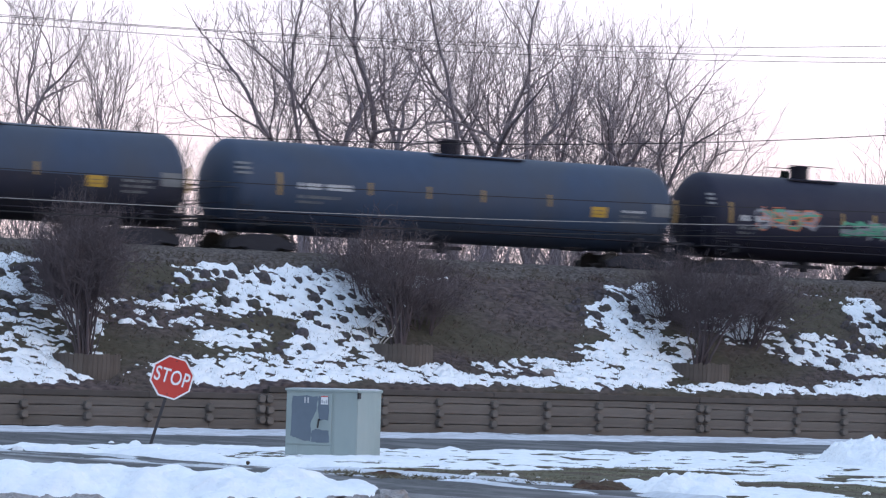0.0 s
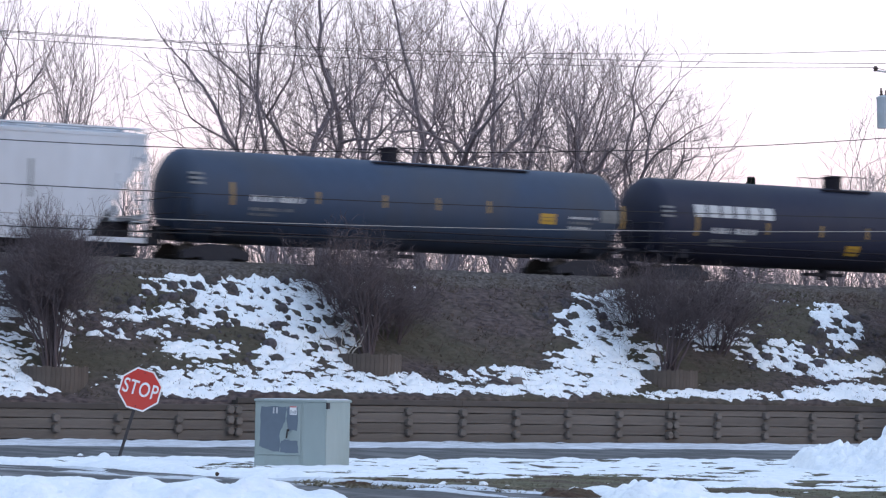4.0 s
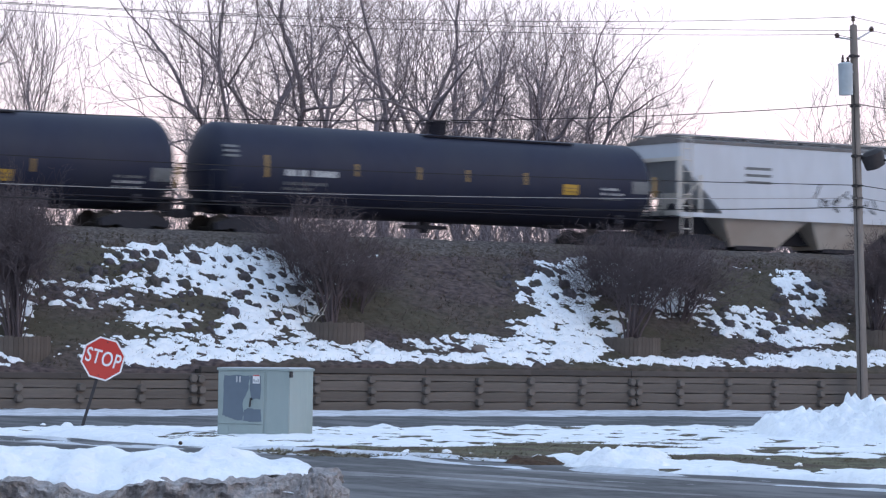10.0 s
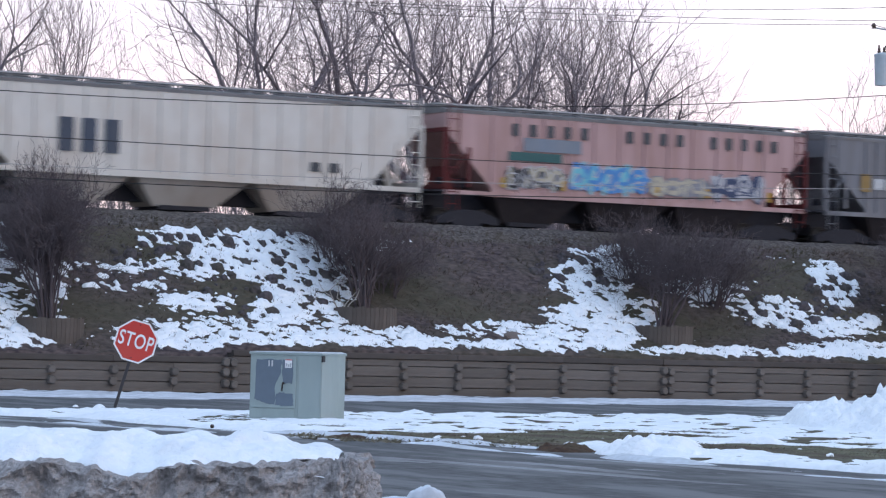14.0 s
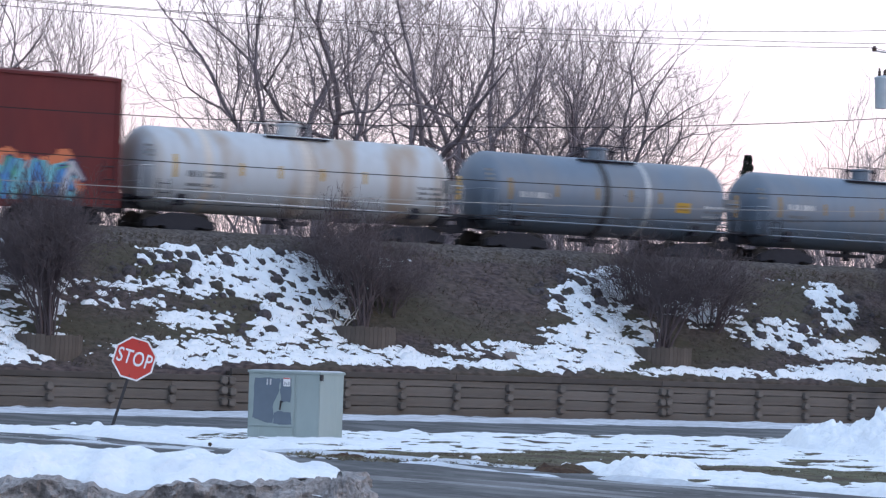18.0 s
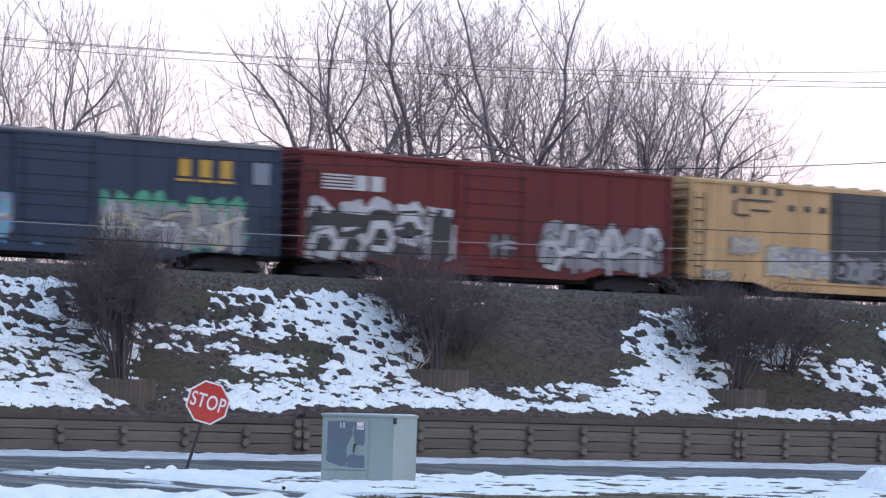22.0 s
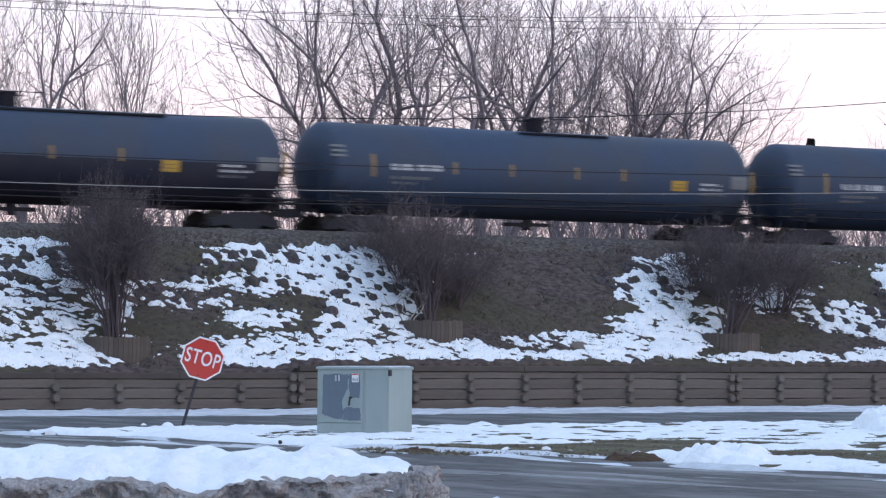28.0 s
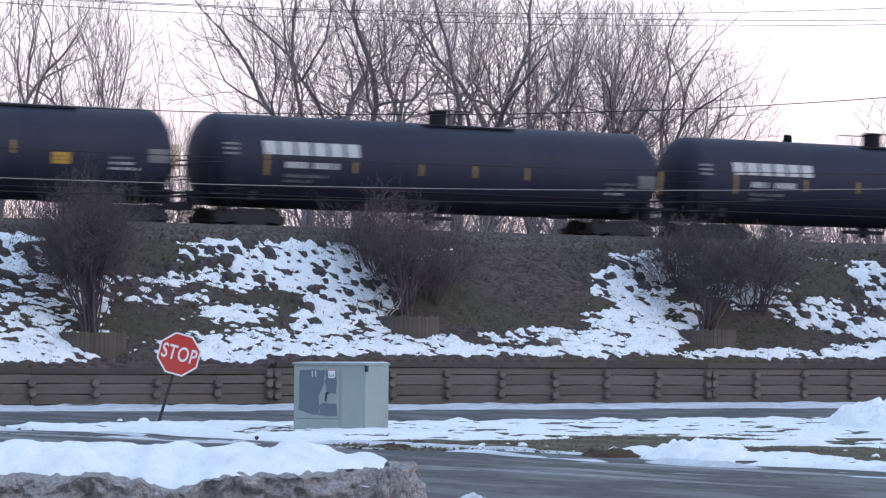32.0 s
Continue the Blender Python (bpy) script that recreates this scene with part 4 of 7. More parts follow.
SHRUBS = []
for seed, (stems_n, splay, fan) in enumerate(((40, 0.13, 0.28), (17, 0.24, 0.40), (18, 0.26, 0.44))):
    r = random.Random(300 + seed)
    lines = []
    for k in range(stems_n):
        a = r.uniform(0, math.tau)
        foot = Vector((0.27 * math.cos(a) * r.random(), 0.25 * math.sin(a) * r.random(), -0.05))
        lean, q = abs(r.gauss(0, splay)), foot.copy()
        d = Vector((math.cos(a) * lean, math.sin(a) * lean, 1)).normalized()
        rad = r.uniform(0.020, 0.045)
        tall = r.uniform(0.9, 1.6)
        bole = [q.copy()]
        for i in range(4):
            d = (d + Vector((r.gauss(0, 0.10) + math.cos(a) * 0.03, r.gauss(0, 0.10) + math.sin(a) * 0.03, 0.03))).normalized()
            q = q + d * tall / 4
            bole.append(q.copy())
        lines.append((bole, rad, rad * 0.7))
        for j in range(3):
            w = (d + Vector((r.gauss(0, fan) + 0.4 * fan * math.cos(a), r.gauss(0, fan) + 0.4 * fan * math.sin(a), r.uniform(-0.1, 0.3)))).normalized()
            out = []
            grow(r, bole[-1 - (j > 1)], w, r.uniform(0.9, 1.9), min(0.021, rad * 0.6), 1, out, (0, 6, 5, 2 if seed else 1), 0.15, 0.03, 4)
            lines += [ln for _, ln in out]
    stems = [ln for ln in lines if ln[1] > 0.011]
    fine = [(p, 0.0046, 0.0026) if q <= 0.0066 else (p, q, e) for p, q, e in lines if q <= 0.011]
    SHRUBS.append((twigs_mesh("stem", M_SHRUB, stems), twigs_mesh("crown", M_SHRUB, fine)))

for i, (x, y, wide, tall, label) in enumerate(((37.6, 81.4, 1.0, 1.22, "upright dark leafless shrub in a wooden planter"), (48.55, 82.2, 1.05, 1.05, "dense dark leafless shrub spreading from a wooden planter"),
                                               (59.4, 81.6, 1.12, 1.05, "broad dark leafless shrub spreading from a wooden planter"), (70.5, 82.4, 1.0, 1.0, "dark leafless shrub behind the utility pole"))):
    planter(x, y)
    ob = thing("shrub", label, "shrub", pose(x, y, float(lift(x, y - 0.75)) + 0.54, 0, 0, 50 * i), "shrubs on the embankment")
    stems, fine = SHRUBS[i % 3]
    for nm, me in (("stem", stems), ("crown", fine)):
        piece(nm, me, ob, at=Matrix.Diagonal((wide, wide, tall, 1)))
    for dx, dy, turn, more in (((0.9, 2.6, 100, "dark leafless shrub behind the upright planted one"),), ((1.5, 1.2, 140, "dark leafless shrub thicket rising beside the planted one"), (0.4, 2.6, 20, "low dark thicket high on the slope behind the planted shrub")),
                               ((3.2, 1.8, 60, "low dark leafless thicket high on the slope"), (0.9, 2.4, 200, "dark leafless thicket behind the broad planted shrub")), ())[i]:
        tagged(copy_thing(ob, pose(x + dx, y + dy, float(lift(x + dx, y + dy)) - 0.9, 0, 0, turn)), more)

# pale broken stalks beside the shrubs
for sx, sy, hgt, seed in ((47.9, 82.4, 1.5, 3), (63.6, 85.6, 1.3, 5)):
    r = random.Random(seed)
    lines = []
    for k in range(5):
        pts, p, d = [], Vector((r.uniform(-0.3, 0.3), r.uniform(-0.2, 0.2), 0)), Vector((r.uniform(-0.5, 0.6), 0, 1))
        for i in range(6):
            pts.append(p.copy())
            d = (d + Vector((r.gauss(0, 0.5), r.gauss(0, 0.3), r.gauss(0, 0.2)))).normalized()
            p = p + d * hgt / 6
        lines.append((pts, 0.028, 0.009))
    ob = piece("dead_stalk", twigs_mesh("dead_stalk", M_PALETWIG, lines), at=pose(sx, sy, float(lift(sx, sy)) + 0.02))
    tagged(ob, "pale broken dead stalks beside a shrub", "stalk")
r = random.Random(9)
bm = bmesh.new()
bmesh.ops.create_icosphere(bm, subdivisions=2, radius=0.4)
for v in bm.verts:
    v.co = Vector((v.co.x * 1.3, v.co.y * 0.9, v.co.z * 0.7)) * (1 + 0.25 * noise.noise(v.co * 3))
ob = part("boulder", bm, material("boulder_stone", (0.16, 0.13, 0.115), (0.12, 0.10, 0.09), 0.9, grain=10), None, smooth=True, at=pose(53.4, 81.2, 1.75))
tagged(ob, "weathered brown boulder at the foot of the slope", "boulder")

# ---- railway ----
bed = sheet("ballast_bed", span((-700, 24, 8), (24, 96, 0.16), (96, 820, 8)), span((86.0, 95.2, 0.1)),
            lambda x, y: np.interp(y, (86.0, 86.5, 87.1, 87.6, 88.1, 88.9, 92.4, 93.6, 95.2), (4.62, 5.05, 5.38, 5.53, 5.53, RAIL - SINK - 0.14, RAIL - SINK - 0.14, 5.0, 4.6)) + (0.07 * (rough(x, y, 0.22, 44, 3) - 0.5) + 0.14 * (rough(x, 0 * y, 1.4, 46, 2) - 0.5) * (y < 86.9)) * (x > 24) * (x < 96), M_BALLAST)
tagged(bed, "grey-brown stone ballast under the track", "ballast", kind="structure")
for off, nm in ((-0.76, "near"), (0.76, "far")):
    bm = bmesh.new()
    prof = [(-0.07, 0), (0.07, 0), (0.07, 0.015), (0.012, 0.03), (0.012, 0.12), (0.036, 0.13), (0.036, 0.165), (-0.036, 0.165), (-0.036, 0.13), (-0.012, 0.12), (-0.012, 0.03), (-0.07, 0.015)]
    a = [bm.verts.new((-700, TRACK + off + p, RAIL - SINK - 0.165 + q)) for p, q in prof]
    b = [bm.verts.new((820, TRACK + off + p, RAIL - SINK - 0.165 + q)) for p, q in prof]
    for i in range(len(prof)):
        bm.faces.new((a[i], a[(i + 1) % 12], b[(i + 1) % 12], b[i]))
    ob = part("rail", bm, M_RAIL)
    tagged(ob, "rusty steel running rail", "rail", "rails", "structure")
bm = bmesh.new()
box(bm, -0.11, 0.11, -1.3, 1.3, 0, 0.17)
bmesh.ops.bevel(bm, geom=bm.edges[:], offset=0.012, segments=1, affect="EDGES")
tie = to_mesh("sleeper", bm, M_SLEEPER)
ties = thing("sleepers", "dark tarred wooden sleepers in the ballast", "sleeper", kind="structure")
for k in range(112):
    piece("sleeper", tie, ties, at=pose(28 + k * 0.55, TRACK + rnd.uniform(-0.03, 0.03), RAIL - SINK - 0.165 - 0.165, 0, 0, rnd.uniform(-1, 1)))

# ---- bare trees beyond the track ----
def fork(r, p, d, rad, hull, out, up):
    """A crooked limb that forks again and again, ever thinner and more upswept, until it leaves the crown's hull."""
    reach, low, high = hull
    while True:
        length = (0.60 + 6.0 * rad) * r.uniform(0.65, 1.35)
        wild = 0.10 if rad > 0.03 else 0.075
        rise = up * (1.0 if rad > 0.03 else 1.5)
        pts = [p]
        for i in range(3):
            d = (d + Vector((r.gauss(0, wild), r.gauss(0, wild), r.gauss(0, wild * 0.8) + rise))).normalized()
            p = p + d * (length / 3)
            pts.append(p)
        past = (p.x ** 2 + p.y ** 2) / reach ** 2 + max(0.0, (p.z - low) / (high - low)) ** 2
        thin = (0.85 if past < 0.75 else 0.77) if past < 1 else 0.56
        out.append((pts, rad, rad * thin))
        if rad < 0.022:
            for k in range(2):
                w = (d + Vector((r.gauss(0, 0.38), r.gauss(0, 0.38), r.gauss(0.22, 0.22)))).normalized()
                q = pts[r.randrange(1, 4)]
                out.append(([q, q + w * r.uniform(0.3, 0.9)], 0.0062, 0.0035))
        if rad < 0.0085:
            return
        axis = d.orthogonal().normalized()
        axis.rotate(Matrix.Rotation(r.uniform(0, math.tau), 3, d))
        spread = radians(r.uniform(30, 56) if rad > 0.03 else r.uniform(26, 48))
        side = rad * (r.uniform(0.5, 0.8) if r.random() < 0.30 else r.uniform(0.28, 0.48)) * (1 if past < 1 else 0.7)
        fork(r, p, d * math.cos(spread) + axis * math.sin(spread), max(side, 0.0065), hull, out, up)
        d = (d - axis * r.uniform(0.16, 0.38)).normalized()
        rad = rad * thin


TREES = []
for seed, (trunk_len, limbs, up, spread, reach, high, lean, stout) in enumerate((
        (5.2, 5, 0.018, 1.05, 6.8, 15.0, -0.35, 1.15), (6.0, 4, 0.020, 0.80, 6.2, 17.5, 0.0, 1.3), (5.6, 4, 0.018, 0.90, 6.2, 17.5, 0.1, 1.3),
        (3.4, 5, 0.030, 0.70, 4.4, 13.0, 0.0, 0.85), (3.4, 5, 0.014, 0.75, 4.8, 12.4, 0.35, 0.9), (1.2, 5, 0.045, 0.55, 2.8, 12.0, 0.0, 0.7))):
    r = random.Random(740 + seed)
    foot, top = Vector((0, 0, -0.3)), Vector((lean * 1.2 + r.uniform(-0.2, 0.2), 0.1, trunk_len))
    heavy, light = [([foot, foot.lerp(top, 0.5) + Vector((0.08, 0.05, 0)), top], 0.30 * stout, 0.20 * stout)], []
    for k in range(limbs):
        a = k * math.tau / limbs + r.uniform(-0.35, 0.35)
        w = spread * r.uniform(0.35, 1.1)
        out = []
        fork(r, foot.lerp(top, r.uniform(0.72, 1.0)), Vector((math.cos(a) * w + lean, math.sin(a) * w, 1)).normalized(), stout * r.uniform(0.10, 0.15), (reach, trunk_len, high), out, up)
        heavy += [ln for ln in out if ln[1] > 0.035]
        light += [ln for ln in out if ln[1] <= 0.035]
    TREES.append((twigs_mesh("trunk", M_BARK, heavy), twigs_mesh("crown", M_TWIG, light), reach, high))


def tree(kind, x, y, height, half, turn, label, base=3.6):
    trunk, crown, reach, tall = TREES[kind]
    ob = thing("bare_tree", label, "tree", pose(x, y, base), "bare trees beyond the track")
    m = Matrix.Diagonal((half / reach, half / reach, height / tall, 1)) @ pose(0, 0, 0, 0, 0, turn)
    piece("trunk", trunk, ob, at=m)
    piece("crown", crown, ob, at=m)
    return ob


BIG, THINNER, SMALL = "tall leafless tree with many ascending limbs", "slender leafless tree with fine twigs", "small leafless tree with upswept twigs"
for kind, x, y, height, half, turn, label in (
        (0, 58.6, 106.5, 14.4, 6.2, 0, BIG), (1, 61.3, 107.5, 16.6, 5.6, 80, BIG), (2, 64.7, 105.5, 17.0, 5.2, 150, BIG), (1, 67.6, 108, 16.4, 5.0, 220, BIG),
        (2, 70.2, 106.5, 15.0, 5.0, 20, BIG), (3, 73.4, 106, 13.4, 4.6, 45, THINNER), (3, 70.8, 109.5, 13.6, 4.2, 15, THINNER), (4, 74.6, 109.5, 12.0, 4.2, 120, THINNER), (4, 76.0, 107, 11.9, 4.1, 0, THINNER), (5, 75.6, 110, 11.6, 2.6, 60, THINNER), (5, 52.2, 107, 11.0, 2.2, 200, THINNER),
        (3, 45.3, 106, 13.6, 3.7, 130, THINNER), (3, 49.4, 106.5, 12.4, 3.0, 250, THINNER), (3, 41.6, 107, 13.2, 3.7, 300, THINNER), (3, 37.8, 109, 13.2, 3.8, 190, THINNER), (3, 34.0, 107, 13.0, 3.8, 70, THINNER),
        (5, 87.0, 106, 11.3, 3.2, 15, SMALL), (5, 90.6, 107, 12.4, 2.7, 75, THINNER), (3, 93.6, 106, 12.4, 3.2, 145, THINNER), (3, 97.5, 109, 12.2, 3.2, 10, THINNER),
        (5, 60.2, 111, 10.5, 3.2, 210, SMALL), (5, 63.4, 112, 11.5, 3.2, 300, SMALL), (5, 69.2, 112, 11.5, 3.2, 90, SMALL), (5, 72.6, 111, 10.5, 3.0, 160, SMALL), (5, 66.0, 112, 10.5, 3.0, 120, SMALL), (5, 79.6, 112, 7.6, 2.4, 30, SMALL)):
    tree(kind, x, y, height, half, turn, label)

# thin brush along the far foot of the track
r = random.Random(77)
lines = []
for k in range(1500):
    x, y = r.uniform(28, 110), r.uniform(96.5, 103)
    out = []
    grow(r, Vector((x, y, 3.6)), Vector((r.gauss(0, 0.25), r.gauss(0, 0.2), 1)), r.uniform(2.0, 4.6), 0.034, 2, out, (0, 0, 6, 0), 0.12, 0.03, 3)
    lines += [ln for _, ln in out]
ob = piece("brush", twigs_mesh("brush", M_TWIG, lines))
tagged(ob, "thin leafless brush beyond the track", "brush", kind="stuff")

# a spruce tip far behind
spruce = thing("spruce", "small dark spruce far beyond the track", "tree", pose(115.3, 150, 3.5))
bm = bmesh.new()
rod(bm, (0, 0, 0), (0, 0, 11.2), 0.16, 0.02, 6)
part("trunk", bm, M_BARK, spruce)
r = random.Random(12)
co, fs = [], []
for k in range(1500):
    z = 1.5 + 9.6 * r.random() ** 0.8
    reach = (0.18 + (11.3 - z) * 0.30) * r.uniform(0.5, 1.1)
    a = r.uniform(0, math.tau)
    p = Vector((math.cos(a) * reach, math.sin(a) * reach, z - reach * 0.15))
    q = p * 0.35 + Vector((0, 0, z * 0.65))
    w = Vector((-math.sin(a), math.cos(a), 0)) * 0.10
    i = len(co)
    co += [tuple(q), tuple((p + q) / 2 + w), tuple(p + Vector((0, 0, 0.15))), tuple((p + q) / 2 - w + Vector((0, 0, -0.08)))]
    fs.append((i, i + 1, i + 2, i + 3))
me = bpy.data.meshes.new("needles")
me.from_pydata(co, [], fs)
me.materials.append(M_NEEDLE)
piece("needles", me, spruce)

# ---- utility pole and its lines ----
POLE, LEAN = Vector((67.08, 79.0, 0)), 2.65
pole = thing("utility_pole", "leaning grey wooden utility pole with a transformer", "utility pole", pose(POLE.x, POLE.y, 0, 0, -LEAN, 0))
bm = bmesh.new()
lathe(bm, [(-0.05, 0.185), (4, 0.165), (9, 0.145), (12.75, 0.125), (12.8, 0.09)], 14, "z")
part("post", bm, M_POLE, pole, smooth=True)
bm = bmesh.new()
lathe(bm, [(-0.50, 0.05), (-0.49, 0.235), (0.47, 0.235), (0.50, 0.25), (0.54, 0.25), (0.60, 0.12)], 18, "z")
can = part("transformer", bm, M_TRANSF, pole, "pale grey cylindrical transformer", True, pose(-0.43, -0.05, 10.95))
for dx, h in ((-0.10, 0.26), (0.12, 0.2)):
    bm = bmesh.new()
    lathe(bm, [(0.0, 0.04), (0.05, 0.065), (0.09, 0.035), (0.14, 0.055), (0.18, 0.03), (h, 0.03)], 10, "z")
    part("bushing", bm, M_CERAMIC, can, "brown ceramic bushing", True, pose(dx, 0, 0.58))
for h in (-0.27, 0.27):
    part("bracket", box(bmesh.new(), -0.26, 0.0, -0.03, 0.03, h - 0.03, h + 0.03), M_GALV, can, at=pose(0.44, 0, 0))
for sx, h0, h1 in ((-1, 12.3, 12.36), (1, 12.25, 12.6)):
    bm = bmesh.new()
    rod(bm, (0, 0, h0), (sx * 0.72, -0.05, h1), 0.028)
    part("insulator_arm", bm, M_GALV, pole)
    bm = bmesh.new()
    lathe(bm, [(-0.08, 0.03), (-0.07, 0.09), (-0.02, 0.06), (0.02, 0.10), (0.07, 0.05), (0.10, 0.045)], 12, "z")
    part("insulator", bm, M_CERAMIC, pole, "brown ceramic insulator", True, pose(sx * 0.74, -0.05, h1 + 0.05))
bm = bmesh.new()
rod(bm, (0, 0, 12.7), (0, 0, 12.95), 0.02)
lathe(bm, [(12.9, 0.03), (12.94, 0.08), (13.0, 0.05), (13.05, 0.08), (13.1, 0.03)], 12, "z")
part("top_pin", bm, M_CERAMIC, pole, "brown ceramic pin insulator")
for h in (6.76, 7.06, 7.47, 8.45, 10.1, 11.75):
    bm = bmesh.new()
    lathe(bm, [(h - 0.03, 0.19), (h + 0.03, 0.19)], 12, "z")
    box(bm, -0.25, -0.15, -0.2, -0.05, h - 0.05, h + 0.05)
    part("cable_clamp", bm, M_SIGNPOST, pole)
bm = bmesh.new()
rod(bm, (-0.165, -0.1, 0.3), (-0.13, -0.1, 10.8), 0.018, n=6)
part("conduit", bm, M_SIGNPOST, pole, "dark down-lead pipe")
bm = bmesh.new()
lathe(bm, [(-0.34, 0.10), (-0.28, 0.26), (0.2, 0.30), (0.3, 0.16)], 10, "z")
for v in bm.verts:
    v.co.x *= 1.5
part("cable_coil", bm, M_SIGNPOST, pole, "dark bundle of coiled cable", True, pose(0.55, -0.2, 8.35, 0, -20, 0))


def cable(name, a, b, sag, rad, mat, label, group="overhead lines", steps=26):
    a, b = Vector(a), Vector(b)
    pts = [a.lerp(b, i / steps) - Vector((0, 0, sag * 4 * (i / steps) * (1 - i / steps))) for i in range(steps + 1)]
    ob = piece(name, twigs_mesh(name, mat, [(pts, rad, rad)]))
    return tagged(ob, label, "cable", group)


px, py = POLE.x, POLE.y
tilt = lambda z: px - math.tan(radians(LEAN)) * z
for h, dx, hl, sag in ((13.04, 0.0, 11.43, 0.77), (12.65, 0.74, 11.21, 0.5), (12.41, -0.74, 11.16, 0.58)):
    cable("power_line", (tilt(h) + dx, py, h), (px - 48, py, hl), sag, 0.011, M_WIRE, "thin dark overhead power line")
    cable("power_line", (tilt(h) + dx, py, h), (px + 48, py - 3, h - 2.3), 0.9, 0.011, M_WIRE, "thin dark overhead power line")
for h, hl, sag, rad, mat, lb in ((10.15, 8.59, 0.97, 0.016, M_WIRE, "thin dark neutral line"), (7.47, 7.14, 0.24, 0.016, M_WIRE, "dark overhead telephone cable"),
                                 (7.05, 6.34, 0.38, 0.012, M_PALEWIRE, "pale weathered telephone cable"), (6.75, 6.09, 0.49, 0.018, M_WIRE, "thick dark telephone cable")):
    nm = "telephone_cable" if h < 9 else "neutral_line"
    cable(nm, (tilt(h), py - 0.2, h), (px - 48, py - 0.2, hl), sag, rad, mat, lb)
    cable(nm, (tilt(h), py - 0.2, h), (px + 48, py - 3, h - 1.0), 0.9, rad, mat, lb)
cable("service_drop", (tilt(8.3) + 0.5, py - 0.2, 8.25), (px + 14, py - 9, 12.2), 0.2, 0.035, M_WIRE, "thick dark service cable slanting up from the pole")
cable("guy_wire", (tilt(8.8), py, 8.8), (px + 16, py - 9, 12.8), 0.1, 0.014, M_WIRE, "thin dark guy wire")

# ---- stop sign ----
sign = thing("stop_sign", "red octagonal stop sign on a leaning dark post", "stop sign", pose(28.93, 59.3, -0.02, 0, 16.0, -27) )
bm = bmesh.new()
box(bm, -0.032, 0.032, -0.02, 0.02, -0.1, 2.0)
part("post", bm, M_SIGNPOST, sign)
TILT = pose(0, -0.03, 1.60, 0, -1.0, 0)


def octagon(r):
    return [(r * math.cos(radians(22.5 + 45 * i)), r * math.sin(radians(22.5 + 45 * i))) for i in range(8)]


plate = part("plate", prism(bmesh.new(), octagon(0.478), -0.004, 0.004), M_WHITE, sign, "white-edged octagonal plate", at=TILT)
part("red_face", prism(bmesh.new(), octagon(0.44), -0.0075, -0.0042), M_SIGNRED, plate, "faded red face")


def lettering(words, size, mat, parent, at, name="lettering", spacing=1.0):
    cu = bpy.data.curves.new(name, "FONT")
    cu.body, cu.size, cu.align_x, cu.align_y, cu.extrude, cu.space_character = words, size, "CENTER", "CENTER", 0.002, spacing
    cu.offset = 0.012 * size
    tmp = bpy.data.objects.new(name, cu)
    scene.collection.objects.link(tmp)
    me = bpy.data.meshes.new_from_object(tmp.evaluated_get(bpy.context.evaluated_depsgraph_get()))
    bpy.data.objects.remove(tmp)
    me.materials.append(mat)
    return piece(name, me, parent, at=at)


lettering("STOP", 0.385, M_WHITE, plate, pose(0, -0.0105, 0, 90) @ Matrix.Diagonal((0.78, 1.12, 1, 1)), spacing=1.08)
for zz in (0.36, -0.36):
    bm = bmesh.new()
    lathe(bm, [(-0.014, 0.012), (-0.006, 0.016)], 8, "y")
    part("bolt", bm, M_SIGNPOST, plate, at=pose(0, 0, zz))

# ---- electrical cabinet ----
cab = thing("utility_cabinet", "faded green steel utility cabinet with grey overpainted door", "cabinet", pose(30.82, 54.75, -0.03, 0, 0, -53))
W, DEP, HT = 1.56, 1.22, 1.38
bm = bmesh.new()
box(bm, -W / 2, W / 2, -DEP / 2, DEP / 2, 0.06, HT)
bmesh.ops.bevel(bm, geom=bm.edges[:], offset=0.012, segments=2, affect="EDGES")
body = part("body", bm, M_BOXGREEN, cab)
bm = bmesh.new()
box(bm, -W / 2 - 0.12, W / 2 + 0.12, -DEP / 2 - 0.12, DEP / 2 + 0.12, -0.1, 0.07)
bmesh.ops.bevel(bm, geom=bm.edges[:], offset=0.02, segments=1, affect="EDGES")
part("pad", bm, material("pad_concrete", (0.33, 0.33, 0.31), (0.22, 0.22, 0.2), 0.9, grain=12), cab, "low concrete pad")
bm = bmesh.new()
box(bm, -W / 2 - 0.025, W / 2 + 0.025, -DEP / 2 - 0.025, DEP / 2 + 0.025, HT - 0.015, HT + 0.035)
bmesh.ops.bevel(bm, geom=bm.edges[:], offset=0.012, segments=1, affect="EDGES")
part("lid", bm, M_BOXGREEN, cab, "overhanging lid")
bm = bmesh.new()
prism(bm, [(-W / 2 - 0.04, HT + 0.035), (W / 2 + 0.02, HT + 0.035), (W / 2 - 0.1, HT + 0.06), (-W / 2 + 0.15, HT + 0.05)], -DEP / 2, DEP / 2)
part("snow_film", bm, M_OLDSNOW, cab, "thin old snow on the lid")
yf = -DEP / 2
bm = bmesh.new()
box(bm, -W / 2 + 0.04, 0.23, yf - 0.018, yf - 0.001, 0.30, HT - 0.05)
bmesh.ops.bevel(bm, geom=bm.edges[:], offset=0.006, segments=1, affect="EDGES")
door = part("door", bm, M_BOXGREEN, cab, "hinged cabinet door")
bm = bmesh.new()
box(bm, -W / 2 + 0.03, 0.22, yf - 0.014, yf - 0.001, 0.085, 0.28)
box(bm, -W / 2 + 0.255, -W / 2 + 0.262, yf - 0.02, yf - 0.001, 0.085, 0.28)
part("lower_panel", bm, M_BOXGREEN, cab, "lower access panel")


